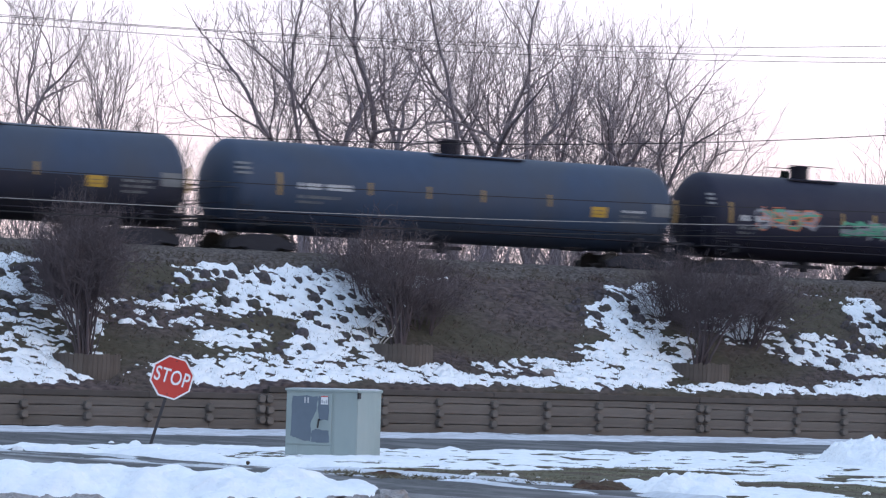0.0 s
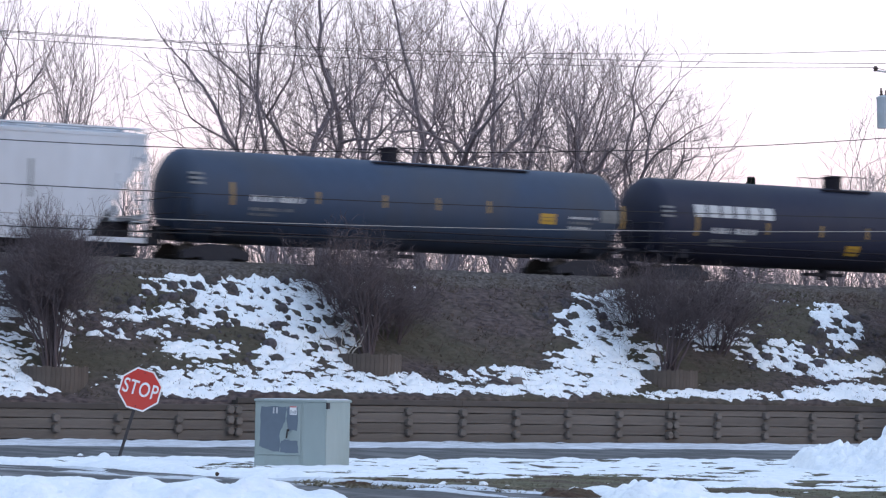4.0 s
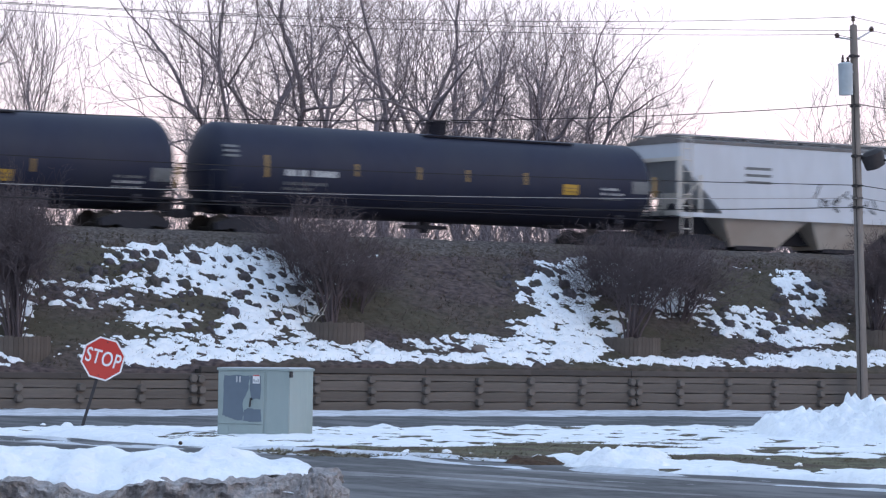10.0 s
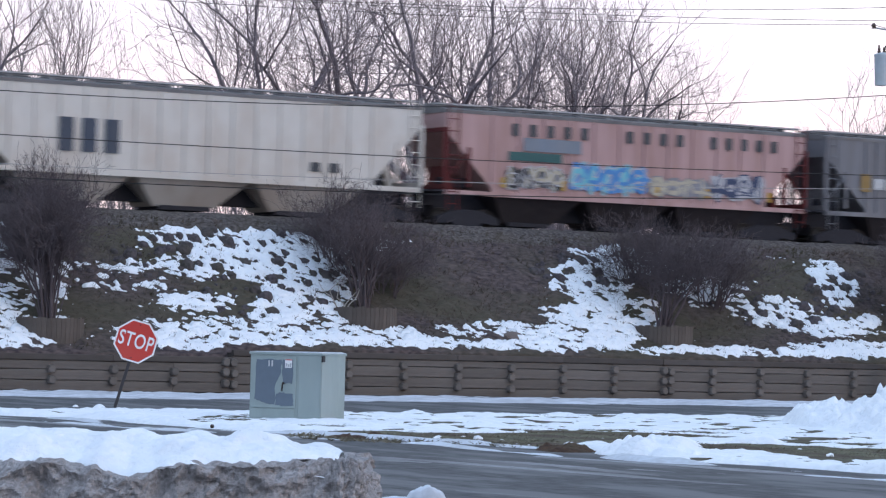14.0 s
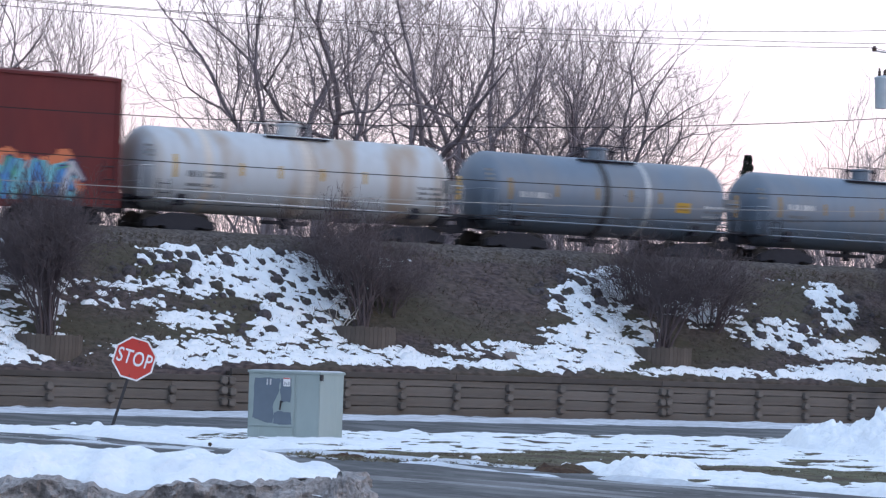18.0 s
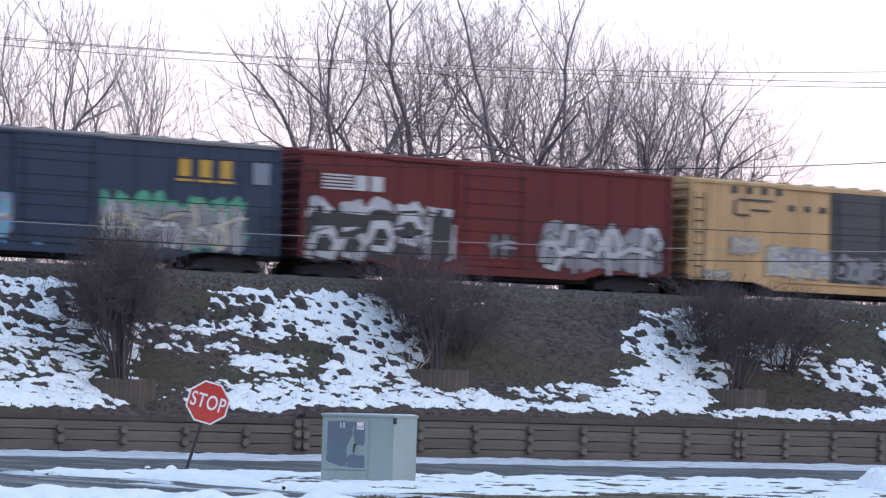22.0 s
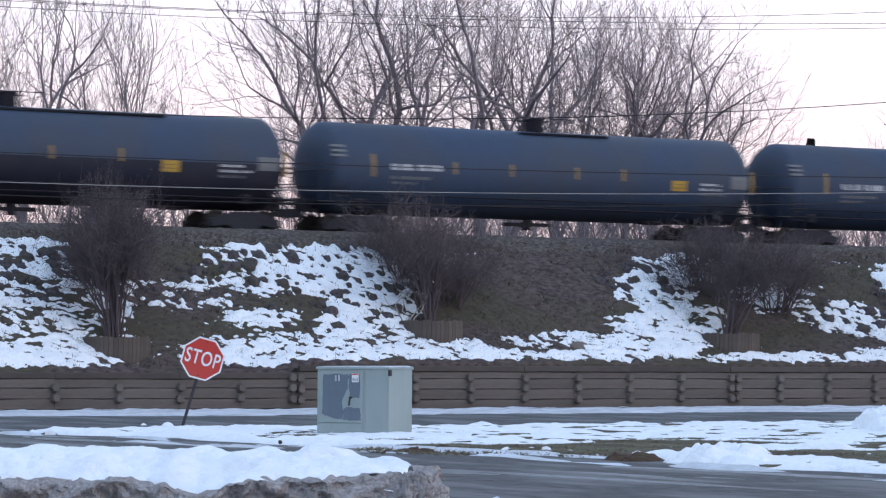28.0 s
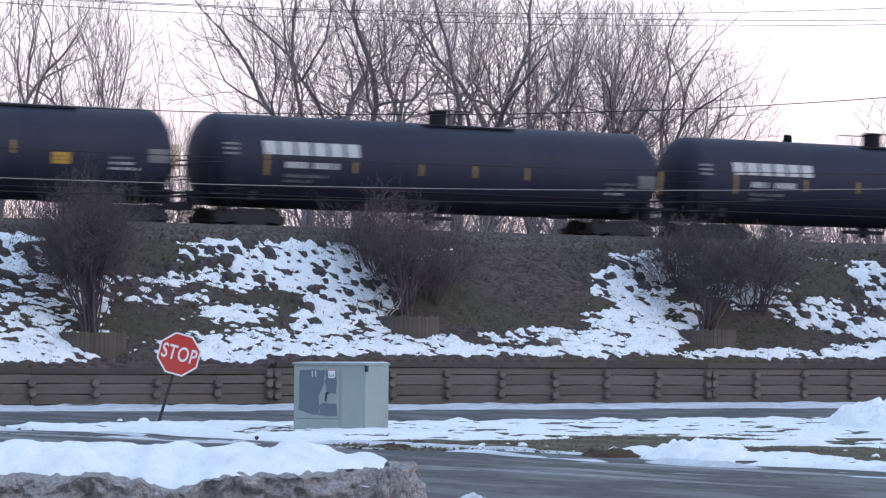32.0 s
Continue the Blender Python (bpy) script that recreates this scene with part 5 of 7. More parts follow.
def ragged(pts, seed, amount=0.012, fine=5):
    r, out = random.Random(seed), []
    for i, (x, z) in enumerate(pts):
        x2, z2 = pts[(i + 1) % len(pts)]
        for k in range(fine):
            f = k / fine
            out.append((x + (x2 - x) * f + r.uniform(-amount, amount), z + (z2 - z) * f + r.uniform(-amount, amount)))
    return out


bm = bmesh.new()
prism(bm, ragged([(-0.66, 0.46), (-0.64, 1.27), (-0.08, 1.27), (-0.1, 0.98), (-0.22, 0.78), (-0.22, 0.36), (-0.40, 0.38), (-0.5, 0.42)], 1), yf - 0.022, yf - 0.0185)
part("overpaint_patch", bm, M_BOXPATCH, door, "grey-blue overpainted patch")
bm = bmesh.new()
prism(bm, ragged([(-0.07, 1.27), (0.16, 1.27), (0.165, 0.80), (-0.04, 0.80), (-0.08, 0.98)], 2), yf - 0.022, yf - 0.0185)
part("overpaint_patch", bm, M_BOXPATCH, door, "grey-blue overpainted patch")
bm = bmesh.new()
prism(bm, ragged([(-0.2, 0.36), (-0.2, 0.58), (-0.08, 0.62), (0.17, 0.58), (0.19, 0.36), (0.0, 0.33)], 3), yf - 0.022, yf - 0.0185)
part("overpaint_patch", bm, M_BOXPATCH, door, "grey-blue overpainted patch")
bm = bmesh.new()
rod(bm, (-0.03, yf - 0.07, 0.82), (-0.05, yf - 0.07, 0.64), 0.018)
rod(bm, (-0.03, yf - 0.07, 0.80), (-0.03, yf - 0.01, 0.80), 0.02)
part("handle", bm, M_SIGNPOST, door, "black lever handle")
bm = bmesh.new()
box(bm, -0.01, 0.14, yf - 0.026, yf - 0.0225, 1.11, 1.28)
label_ob = part("warning_label", bm, M_WHITE, door, "white warning label with red heading")
bm = bmesh.new()
box(bm, -0.008, 0.138, yf - 0.029, yf - 0.0262, 1.258, 1.277)
part("label_heading", bm, M_SIGNRED, label_ob)
bm = bmesh.new()
for k in range(3):
    box(bm, 0.005 + 0.045 * k, 0.035 + 0.045 * k, yf - 0.029, yf - 0.0262, 1.13, 1.20 - 0.02 * (k % 2))
part("label_print", bm, M_GALV, label_ob)
for xx in (-0.36, -0.29):
    bm = bmesh.new()
    box(bm, xx - 0.015, xx + 0.015, yf - 0.03, yf - 0.0185, 1.13, 1.25)
    part("hasp", bm, M_STENCIL, door, "pale metal hasp")
bm = bmesh.new()
box(bm, W / 2 - 0.03, W / 2 + 0.03, yf + 0.0, yf + 0.10, HT - 0.14, HT - 0.02)
part("corner_bracket", bm, M_SIGNPOST, cab)
for dx in (0.27, 0.76):
    bm = bmesh.new()
    box(bm, dx - 0.008, dx + 0.008, yf - 0.008, yf - 0.001, 0.08, HT - 0.03)
    part("panel_seam", bm, M_BOXGREEN, cab)

# dark bits lying on the snow by the corner
for dx, s in ((0, 1.0), (0.62, 0.8)):
    bm = bmesh.new()
    bmesh.ops.create_icosphere(bm, subdivisions=2, radius=0.038 * s)
    for v in bm.verts:
        v.co *= 1 + 0.4 * noise.noise(v.co * 9)
    ob = part("earth_clod", bm, M_TURF, None, at=pose(26.15 + dx * 0.6, 49.55 + dx * 0.4, 0.06))
    tagged(ob, "dark clod of earth on the snow at the kerb", "clod")

# ---- the train: cars in their own space, x along the car, near side at -y, rail top at z -SINK ----
CARS, WHEELS = [], {-1: [], 1: []}
bm = bmesh.new()
box(bm, -0.28, 0.28, -0.98, 0.98, 0.42, 0.72)
box(bm, -0.45, 0.45, -0.3, 0.3, 0.62, 0.80)
bmesh.ops.bevel(bm, geom=bm.edges[:], offset=0.03, segments=1, affect="EDGES")
ME_BOLSTER = to_mesh("truck", bm, M_TRUCK)
bm = bmesh.new()
prism(bm, [(-1.28, 0.36), (-1.28, 0.60), (-0.95, 0.70), (-0.45, 0.86), (0.45, 0.86), (0.95, 0.70), (1.28, 0.60), (1.28, 0.36), (0.98, 0.36), (0.62, 0.46), (0.40, 0.20), (-0.40, 0.20), (-0.62, 0.46), (-0.98, 0.36)], -0.09, 0.09)
bmesh.ops.bevel(bm, geom=bm.edges[:], offset=0.02, segments=1, affect="EDGES")
ME_SIDE = to_mesh("side_frame", bm, M_TRUCK)
bm = bmesh.new()
for k in (-0.2, 0.0, 0.2):
    lathe(bm, [(0.24, 0.075), (0.58, 0.075)], 10, "z")
    for v in bm.verts[-20:]:
        v.co.x += k
ME_SPRING = to_mesh("spring_nest", bm, M_TRUCK)
bm = bmesh.new()
for s in (-1, 1):
    lathe(bm, [(s * 0.66, 0.09), (s * 0.67, 0.20), (s * 0.69, 0.36), (s * 0.68, 0.40), (s * 0.68, 0.475), (s * 0.72, 0.455), (s * 0.81, 0.445), (s * 0.81, 0.38), (s * 0.77, 0.34), (s * 0.78, 0.18), (s * 0.82, 0.13), (s * 0.90, 0.08)], 26, "y")
rod(bm, (0, -1.02, 0), (0, 1.02, 0), 0.08, n=10)
for s in (-1, 1):
    for a in range(3):
        t = a * math.tau / 3
        rod(bm, (0.045 * math.cos(t), s * 1.02, 0.045 * math.sin(t)), (0.045 * math.cos(t), s * 1.05, 0.045 * math.sin(t)), 0.02, n=6)
ME_WHEELSET = to_mesh("wheelset", bm, M_WHEEL, True)
bm = bmesh.new()
box(bm, -0.55, 0.0, -0.11, 0.11, 0.78, 1.0)
prism(bm, [(-0.12, 0.74), (-0.12, 1.05), (0.05, 1.05), (0.12, 0.98), (0.12, 0.80), (0.05, 0.74)], -0.16, 0.16)
bmesh.ops.bevel(bm, geom=bm.edges[:], offset=0.015, segments=1, affect="EDGES")
ME_COUPLER = to_mesh("coupler", bm, M_TRUCK)
bm = bmesh.new()
rod(bm, (0, 0, 1.0), (0.12, 0, 0.72), 0.03, n=6)
rod(bm, (0.12, 0, 0.72), (0.30, 0, 0.62), 0.03, n=6)
ME_HOSE = to_mesh("brake_hose", bm, M_TRUCK)


def ladder_mesh(height, width, rungs, mat, name="ladder"):
    bm = bmesh.new()
    for s in (-1, 1):
        rod(bm, (s * width / 2, 0, 0), (s * width / 2, 0, height), 0.022, n=5)
    for k in range(rungs):
        z = height * (k + 0.5) / rungs
        rod(bm, (-width / 2, 0, z), (width / 2, 0, z), 0.016, n=5)
    return to_mesh(name, bm, mat)


LADDERS = {}


def ladder(car, x, y, z, height, mat, turn=0):
    key = (round(height, 1), mat.name)
    if key not in LADDERS:
        LADDERS[key] = ladder_mesh(height, 0.42, max(4, int(height / 0.38)), mat)
    return piece("ladder", LADDERS[key], car, at=pose(x, y, z, 0, 0, turn))


def running_gear(car, half, inset):
    """Two trucks, couplers and hoses; half: half the length over couplers."""
    for s in (-1, 1):
        t = piece("truck", ME_BOLSTER, car, "grimy dark four-wheel truck", pose(s * (half - inset), 0, -SINK))
        for y in (-1.0, 1.0):
            piece("side_frame", ME_SIDE, t, at=pose(0, y, 0))
            piece("spring_nest", ME_SPRING, t, at=pose(0, y, 0))
        for w in (-1, 1):
            WHEELS[w].append(piece("wheelset", ME_WHEELSET, t, at=pose(w * 0.88, 0, 0.457)))
        piece("coupler", ME_COUPLER, car, at=pose(s * half, 0, -SINK, 0, 0, 0 if s > 0 else 180))
        piece("brake_hose", ME_HOSE, car, at=pose(s * (half - 0.35), -0.35, -SINK, 0, 0, 0 if s > 0 else 180))


def car_at(name, label, x0, x1, category):
    car = thing(name, label, category, pose((x0 + x1) / 2, TRACK, RAIL), "freight train")
    CARS.append((car, (x0 + x1) / 2))
    return car, (x1 - x0) / 2


def flat_mark(car, x0, x1, z0, z1, y, mat, name="stencil", label="", parent=None):
    bm = bmesh.new()
    box(bm, x0, x1, y - 0.006, y, z0, z1)
    return part(name, bm, mat, parent or car, label)


def letters(car, x0, x1, z0, z1, y, mat, count, name="lettering_block", gap=0.22, wrap=None):
    """A worn company name as a row of plain blocks."""
    w = (x1 - x0) / count
    for k in range(count):
        a, b = x0 + k * w + w * gap / 2, x0 + (k + 1) * w - w * gap / 2
        if wrap:
            shell_mark(car, a, b, z0, z1, *wrap, mat, name)
        else:
            flat_mark(car, a, b, z0, z1, y, mat, name)


def spray(car, x0, x1, z0, z1, y, fills, edge, seed, wrap=None, letters_n=None, halo=None):
    """Wild spray-painted bubble letters: a halo, fat fills with outlines, and highlights."""
    r = random.Random(seed)
    n = letters_n or max(3, int((x1 - x0) / 0.55))
    w, h = (x1 - x0) / n, z1 - z0

    def skin(p, off):
        if wrap:
            rad, zc = wrap
            d = max(-0.98, min(0.98, (p[1] - zc) / rad))
            return (p[0], -math.sqrt(1 - d * d) * rad - off, p[1])
        return (p[0], y - off, p[1])

    def blob(cx, cz, rx, rz, off, k, rs):
        base = r.uniform(0, 6)
        out = []
        for i in range(k):
            a = i * math.tau / k
            q = 1 + rs * math.sin(3 * a + base) * 0.6 + r.uniform(-rs, rs) * 0.6
            c, s = math.cos(a), math.sin(a)
            out.append((cx + rx * q * math.copysign(abs(c) ** 0.7, c), cz + rz * q * math.copysign(abs(s) ** 0.7, s)))
        return [skin(p, off) for p in out]

    keys = list(dict.fromkeys((*((halo,) if halo else ()), *fills, edge)))
    now, count = [bmesh.new()], [0]

    def put(key, pts):
        face = now[0].faces.new([now[0].verts.new(p) for p in pts])
        face.material_index = keys.index(key)

    def stroke(key, line, wide, off):
        """A fat spray stroke along a bent line, each a hair above the last."""
        count[0] += 1
        off += 0.0003 * count[0]
        n = len(line)
        for i in range(n - 1):
            (ax, az), (bx, bz) = line[i], line[i + 1]
            ln = math.hypot(bx - ax, bz - az) or 1
            dx, dz = (bx - ax) / ln, (bz - az) / ln
            w0, w1 = wide * (0.7 if i == 0 else 1), wide * (0.6 if i == n - 2 else 1)
            e = wide * 0.35
            quad = [(ax - dx * e - dz * w0 / 2, az - dz * e + dx * w0 / 2), (ax - dx * e + dz * w0 / 2, az - dz * e - dx * w0 / 2),
                    (bx + dx * e + dz * w1 / 2, bz + dz * e - dx * w1 / 2), (bx + dx * e - dz * w1 / 2, bz + dz * e + dx * w1 / 2)]
            put(key, [skin(p, off + 0.0001 * i) for p in quad])

    slant = r.uniform(-0.1, 0.3)
    for k in range(n):
        cx, cz = x0 + w * (k + 0.5), (z0 + z1) / 2
        if halo:
            put(halo, blob(cx, cz + 0.09 * h, w * 0.72, h * 0.53, 0.004 + 0.0002 * k, 26, 0.30))
        put(fills[0] if len(fills) > 1 else edge, blob(cx, cz, w * 0.62, h * 0.46, 0.006 + 0.0002 * k, 16, 0.22))
        lines = []
        for j in range(r.choice((2, 3))):
            kind = r.random()
            u0, m = r.uniform(-0.45, 0.15), r.uniform(-0.22, 0.22)
            if kind < 0.25:
                line = [(u0, -0.5), (u0 + r.uniform(-0.15, 0.15), 0.0), (u0 + slant, r.uniform(0.35, 0.52))]
            elif kind < 0.5:
                line = [(u0 - 0.1, r.uniform(-0.5, -0.2)), (u0 + 0.3, r.uniform(0.2, 0.5)), (u0 + 0.7, r.uniform(-0.4, 0.1))]
            elif kind < 0.75:
                line = [(-0.5, m - 0.1), (-0.3, m + 0.24), (0.15, m + 0.26), (0.42, m), (0.2, m - 0.25), (-0.3, m - 0.22)]
            else:
                line = [(-0.55, m), (-0.1, m + r.uniform(0.0, 0.15)), (0.6, m + r.uniform(-0.1, 0.25))]
            lines.append([(cx + u * w, cz + max(-0.5, min(0.5, v)) * h) for u, v in line])
        fat = min(0.30 * w, 0.20 * h)
        for line in lines:
            stroke(edge, line, fat * 1.45, 0.010)
        for j, line in enumerate(lines):
            stroke(fills[(k + j) % len(fills)], line, fat * 0.85, 0.014)
        if r.random() < 0.5:
            gx, gz = lines[0][1]
            stroke(fills[-1], [(gx - 0.2 * w, gz), (gx + 0.25 * w, gz + 0.1 * h)], fat * 0.3, 0.018)
        me = to_mesh("graffiti_letter", now[0], SPRAY[keys[0]])
        for key in keys[1:]:
            me.materials.append(SPRAY[key])
        piece("graffiti_letter", me, car, f"{fills[0]} spray-painted letter edged {edge}")
        now[0] = bmesh.new()


# -- tank cars --
def stencil_line(car, x0, x1, z0, z1, rad, zc, mat, seed, label=""):
    """A line of stencilled characters, too worn to read: narrow bars of uneven width."""
    r, bm, x, cols = random.Random(seed), bmesh.new(), x0, []
    skin = lambda z: -math.sqrt(max(0.02, 1 - ((z - zc) / rad) ** 2)) * rad - 0.007
    while x < x1:
        w = min(r.uniform(0.06, 0.13), x1 - x)
        gap = 0.035 if r.random() < 0.75 else 0.13
        cols += [(x, z1), (x + w, z1), (x + w + 0.004, z0 + 0.012), (x + w + gap - 0.004, z0 + 0.012)]
        x += w + gap
    row = [(bm.verts.new((cx, skin(z0), z0)), bm.verts.new((cx, skin(cz), cz))) for cx, cz in cols[:-2]]
    for (a, b), (c, d) in zip(row, row[1:]):
        bm.faces.new((a, c, d, b))
    return part("stencil", bm, mat, car, label)


def shell_mark(car, x0, x1, z0, z1, rad, zc, mat, name="stencil", label="", off=0.007):
    """A painted mark on the near flank of a round tank."""
    bm = bmesh.new()
    rows = max(1, int((z1 - z0) / 0.12))
    last = None
    for i in range(rows + 1):
        z = z0 + (z1 - z0) * i / rows
        d = (z - zc) / rad
        y = -math.sqrt(max(0.02, 1 - d * d)) * rad - off
        now = (bm.verts.new((x0, y, z)), bm.verts.new((x1, y, z)))
        if last:
            bm.faces.new((last[0], last[1], now[1], now[0]))
        last = now
    return part(name, bm, mat, car, label)


def shell_profile(length, rad, head=0.66):
    prof = [(-length / 2, 0.02)]
    for i in range(1, 9):
        a = i / 8 * math.pi / 2
        prof.append((-length / 2 + head * (1 - math.cos(a)), rad * math.sin(a) ** 0.8))
    return prof + [(-s, r) for s, r in prof[::-1]]


def arc_shell(bm, prof, a0, a1, n, grow_by=0.0):
    """A stretch of a turned shell between two angles (0 is the far side, 90 degrees up)."""
    rows = []
    for s, r in prof:
        rows.append([bm.verts.new((s, (r + grow_by) * math.cos(a0 + (a1 - a0) * i / n), (r + grow_by) * math.sin(a0 + (a1 - a0) * i / n))) for i in range(n + 1)])
    for p, q in zip(rows, rows[1:]):
        for i in range(n):
            bm.faces.new((p[i], p[i + 1], q[i + 1], q[i]))
    return bm


SHELLS = {}


def tank_shell(length, rad, mat, belly):
    key = (round(length, 1), rad, mat.name, belly.name if belly else "")
    if key not in SHELLS:
        prof = shell_profile(length, rad)
        # split near mid-height: mat on the upper shell, the darker belly colour below
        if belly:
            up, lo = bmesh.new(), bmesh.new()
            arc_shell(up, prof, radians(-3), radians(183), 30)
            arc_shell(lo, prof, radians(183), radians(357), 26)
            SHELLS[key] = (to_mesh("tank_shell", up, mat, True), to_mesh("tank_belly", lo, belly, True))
        else:
            SHELLS[key] = (to_mesh("tank_shell", lathe(bmesh.new(), prof, 48), mat, True), None)
    return SHELLS[key]


def tank_car(x0, x1, label, mat, belly=None, rad=1.53, dome=0.0, seed=0, logo=None, bright=M_STENCIL, housing="drum", bars=M_ORG, placard=True,
             rails=M_TRUCK, bands=(), sill=None, low=0.0, drop=0.0):
    car, half = car_at("tank_car", label, x0 - 0.22, x1 - 0.22, "tank car")
    r = random.Random(900 + seed)
    length, zc = 2 * half - 1.2, 1.0 - DROP + rad - low
    up, lo = tank_shell(length, rad, mat, belly)
    piece("tank", up, car, at=pose(0, 0, zc))
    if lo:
        piece("belly", lo, car, "black lower half", pose(0, 0, zc))
    top = zc + rad
    # weld bands and coloured bands
    for bx, bw, bmat in bands:
        bm = bmesh.new()
        arc_shell(bm, [(bx - bw / 2, rad), (bx + bw / 2, rad)], radians(20), radians(340), 40, 0.006)
        part("painted_band", bm, bmat, car, "contrasting band round the tank", at=pose(0, 0, zc))
    # manway housing and platform
    dx = dome * half
    if housing == "drum":
        bm = bmesh.new()
        lathe(bm, [(top - 0.12, 0.35), (top + 0.38, 0.35), (top + 0.39, 0.39), (top + 0.44, 0.39), (top + 0.47, 0.1)], 20, "z")
        part("manway_housing", bm, M_DOME, car, "dark round valve housing on the tank top", True, pose(dx, 0, 0))
    else:
        bm = bmesh.new()
        lathe(bm, [(top - 0.1, 0.36), (top + 0.3, 0.36), (top + 0.32, 0.42), (top + 0.38, 0.42), (top + 0.42, 0.1)], 18, "z")
        part("manway_housing", bm, mat, car, "round manway with a bolted lid", True, pose(dx, 0, 0))
        for k in range(2):
            bm = bmesh.new()
            rod(bm, (0, 0, top - 0.1), (0, 0, top + 0.35 + 0.1 * k), 0.07)
            rod(bm, (-0.14, 0, top + 0.30), (0.14, 0, top + 0.30), 0.035, n=6)
            part("valve", bm, M_TRUCK, car, at=pose(dx + 0.65 * (1 if k else -1), 0, 0))
    bm = bmesh.new()
    wid = 1.0 if housing == "drum" else 1.2
    far = r.choice((1.2, 2.6, 5.2)) if housing == "drum" else 1.2
    for s in (-1, 1):
        box(bm, dx - wid, dx + far, s * 0.60 - 0.15, s * 0.60 + 0.15, top - 0.15, top - 0.09)
    part("platform", bm, M_DOME, car, "grated top platform")
    for s in (-1, 1):
        bm = bmesh.new()
        for k in (-1, -0.33, 0.33, 1):
            rod(bm, (dx + wid * k, s * 0.73, top - 0.12), (dx + wid * k, s * 0.73, top + 0.42), 0.014, n=5)
        rod(bm, (dx - wid, s * 0.73, top + 0.42), (dx + wid, s * 0.73, top + 0.42), 0.016, n=5)
        part("platform_railing", bm, rails, car)
    bm = bmesh.new()
    rod(bm, (dx + wid * 0.3, -0.7, top - 0.08), (dx + wid * 0.3, -rad - 0.05, zc), 0.02, n=5)
    rod(bm, (dx + wid * 0.3 + 0.4, -0.7, top - 0.08), (dx + wid * 0.3 + 0.4, -rad - 0.05, zc), 0.02, n=5)
    part("side_ladder", bm, mat, car)
    # stub sills, saddles, end platforms
    for s in (-1, 1):
        e = s * half
        bm = bmesh.new()
        box(bm, min(e - s * 0.35, e - s * 3.6), max(e - s * 0.35, e - s * 3.6), -0.3, 0.3, 0.72, 1.16)
        part("stub_sill", bm, M_TRUCK, car)
        bm = bmesh.new()
        prism(bm, [(-1.1, 0.86), (1.1, 0.86), (1.15, 1.10), (1.05, 1.35), (0.5, 1.06), (-0.5, 1.06), (-1.05, 1.35), (-1.15, 1.10)], -0.16, 0.16)
        part("saddle", bm, M_TRUCK, car, at=pose(s * (half - 2.1), 0, 0, 0, 0, 90))
        bm = bmesh.new()
        box(bm, min(e - s * 0.42, e - s * 0.95), max(e - s * 0.42, e - s * 0.95), -1.45, 1.45, 1.00, 1.05)
        part("end_platform", bm, M_TRUCK, car, "grated end platform")
        bm = bmesh.new()
        for y in (-1.42, 1.42):
            for k in (0.45, 0.92):
                rod(bm, (e - s * k, y, 1.02), (e - s * k, y, 2.05), 0.02, n=5)
            rod(bm, (e - s * 0.45, y, 2.05), (e - s * 0.92, y, 2.05), 0.02, n=5)
        rod(bm, (e - s * 0.45, -1.42, 2.05), (e - s * 0.45, 1.42, 2.05), 0.018, n=5)
        rod(bm, (e - s * 0.45, -1.42, 1.55), (e - s * 0.45, 1.42, 1.55), 0.015, n=5)
        part("end_handrail", bm, sill or M_TRUCK, car, "end handrail")
        ladder(car, e - s * 1.25, -1.5, 0.45, 1.2, M_TRUCK)
    bm = bmesh.new()
    rod(bm, (-half + 0.95, -1.47, 1.30), (half - 0.95, -1.47, 1.30), 0.022, n=5)
    rod(bm, (-half + 0.95, -1.47, 1.02), (half - 0.95, -1.47, 1.02), 0.03, n=5)
    for k in range(9):
        x = (-half + 2.5) + (2 * half - 5) * k / 8
        rod(bm, (x, -1.47, 1.02), (x, -1.1, 1.25), 0.016, n=5)
    part("side_rail", bm, sill or M_DOME, car, "running rail along the tank's side")
    bm = bmesh.new()
    lathe(bm, [(zc - rad - 0.35, 0.18), (zc - rad + 0.05, 0.22)], 12, "z")
    box(bm, -0.9, 0.9, -0.12, 0.12, zc - rad - 0.22, zc - rad - 0.10)
    part("bottom_outlet", bm, M_TRUCK, car)
    bm = bmesh.new()
    lathe(bm, [(-0.45, 0.2), (0.45, 0.2)], 12, "x")
    part("brake_reservoir", bm, M_TRUCK, car, at=pose(half - 4.4, -0.3, 0.82))
    # markings on the near flank
    L, wrap = 2 * half, (rad, zc)
    zm = zc - drop
    X = lambda f: -half + L * f
    for k in range(3):
        shell_mark(car, X(0.045), X(0.075), zm + 0.62 - 0.16 * k, zm + 0.70 - 0.16 * k, rad, zc, M_DIMSTENCIL)
    shell_mark(car, X(0.125), X(0.125) + 0.14, zm - 0.32, zm + 0.42, rad, zc, bars, "reflector_bar", "orange-yellow reflective bar")
    for f in (0.30, 0.425, 0.545, 0.665):
        f += r.uniform(-0.012, 0.012)
        shell_mark(car, X(f), X(f) + 0.12, zm - 0.15, zm + 0.26, rad, zc, bars, "reflector_bar", "orange-yellow reflective bar")
    shell_mark(car, X(0.952), X(0.952) + 0.13, zm - 0.45, zm + 0.35, rad, zc, bars, "reflector_bar", "orange-yellow reflective bar")
    zs = zm + r.uniform(-0.28, 0.02)
    for k in range(2):
        stencil_line(car, X(0.165 + 0.055 * k), X(0.21 + 0.06 * k), zs, zs + 0.20, rad, zc, bright, seed + 40 * k, "worn reporting stencil")
    stencil_line(car, X(0.165), X(0.25), zs - 0.30, zs - 0.20, rad, zc, M_DIMSTENCIL, seed + 7)
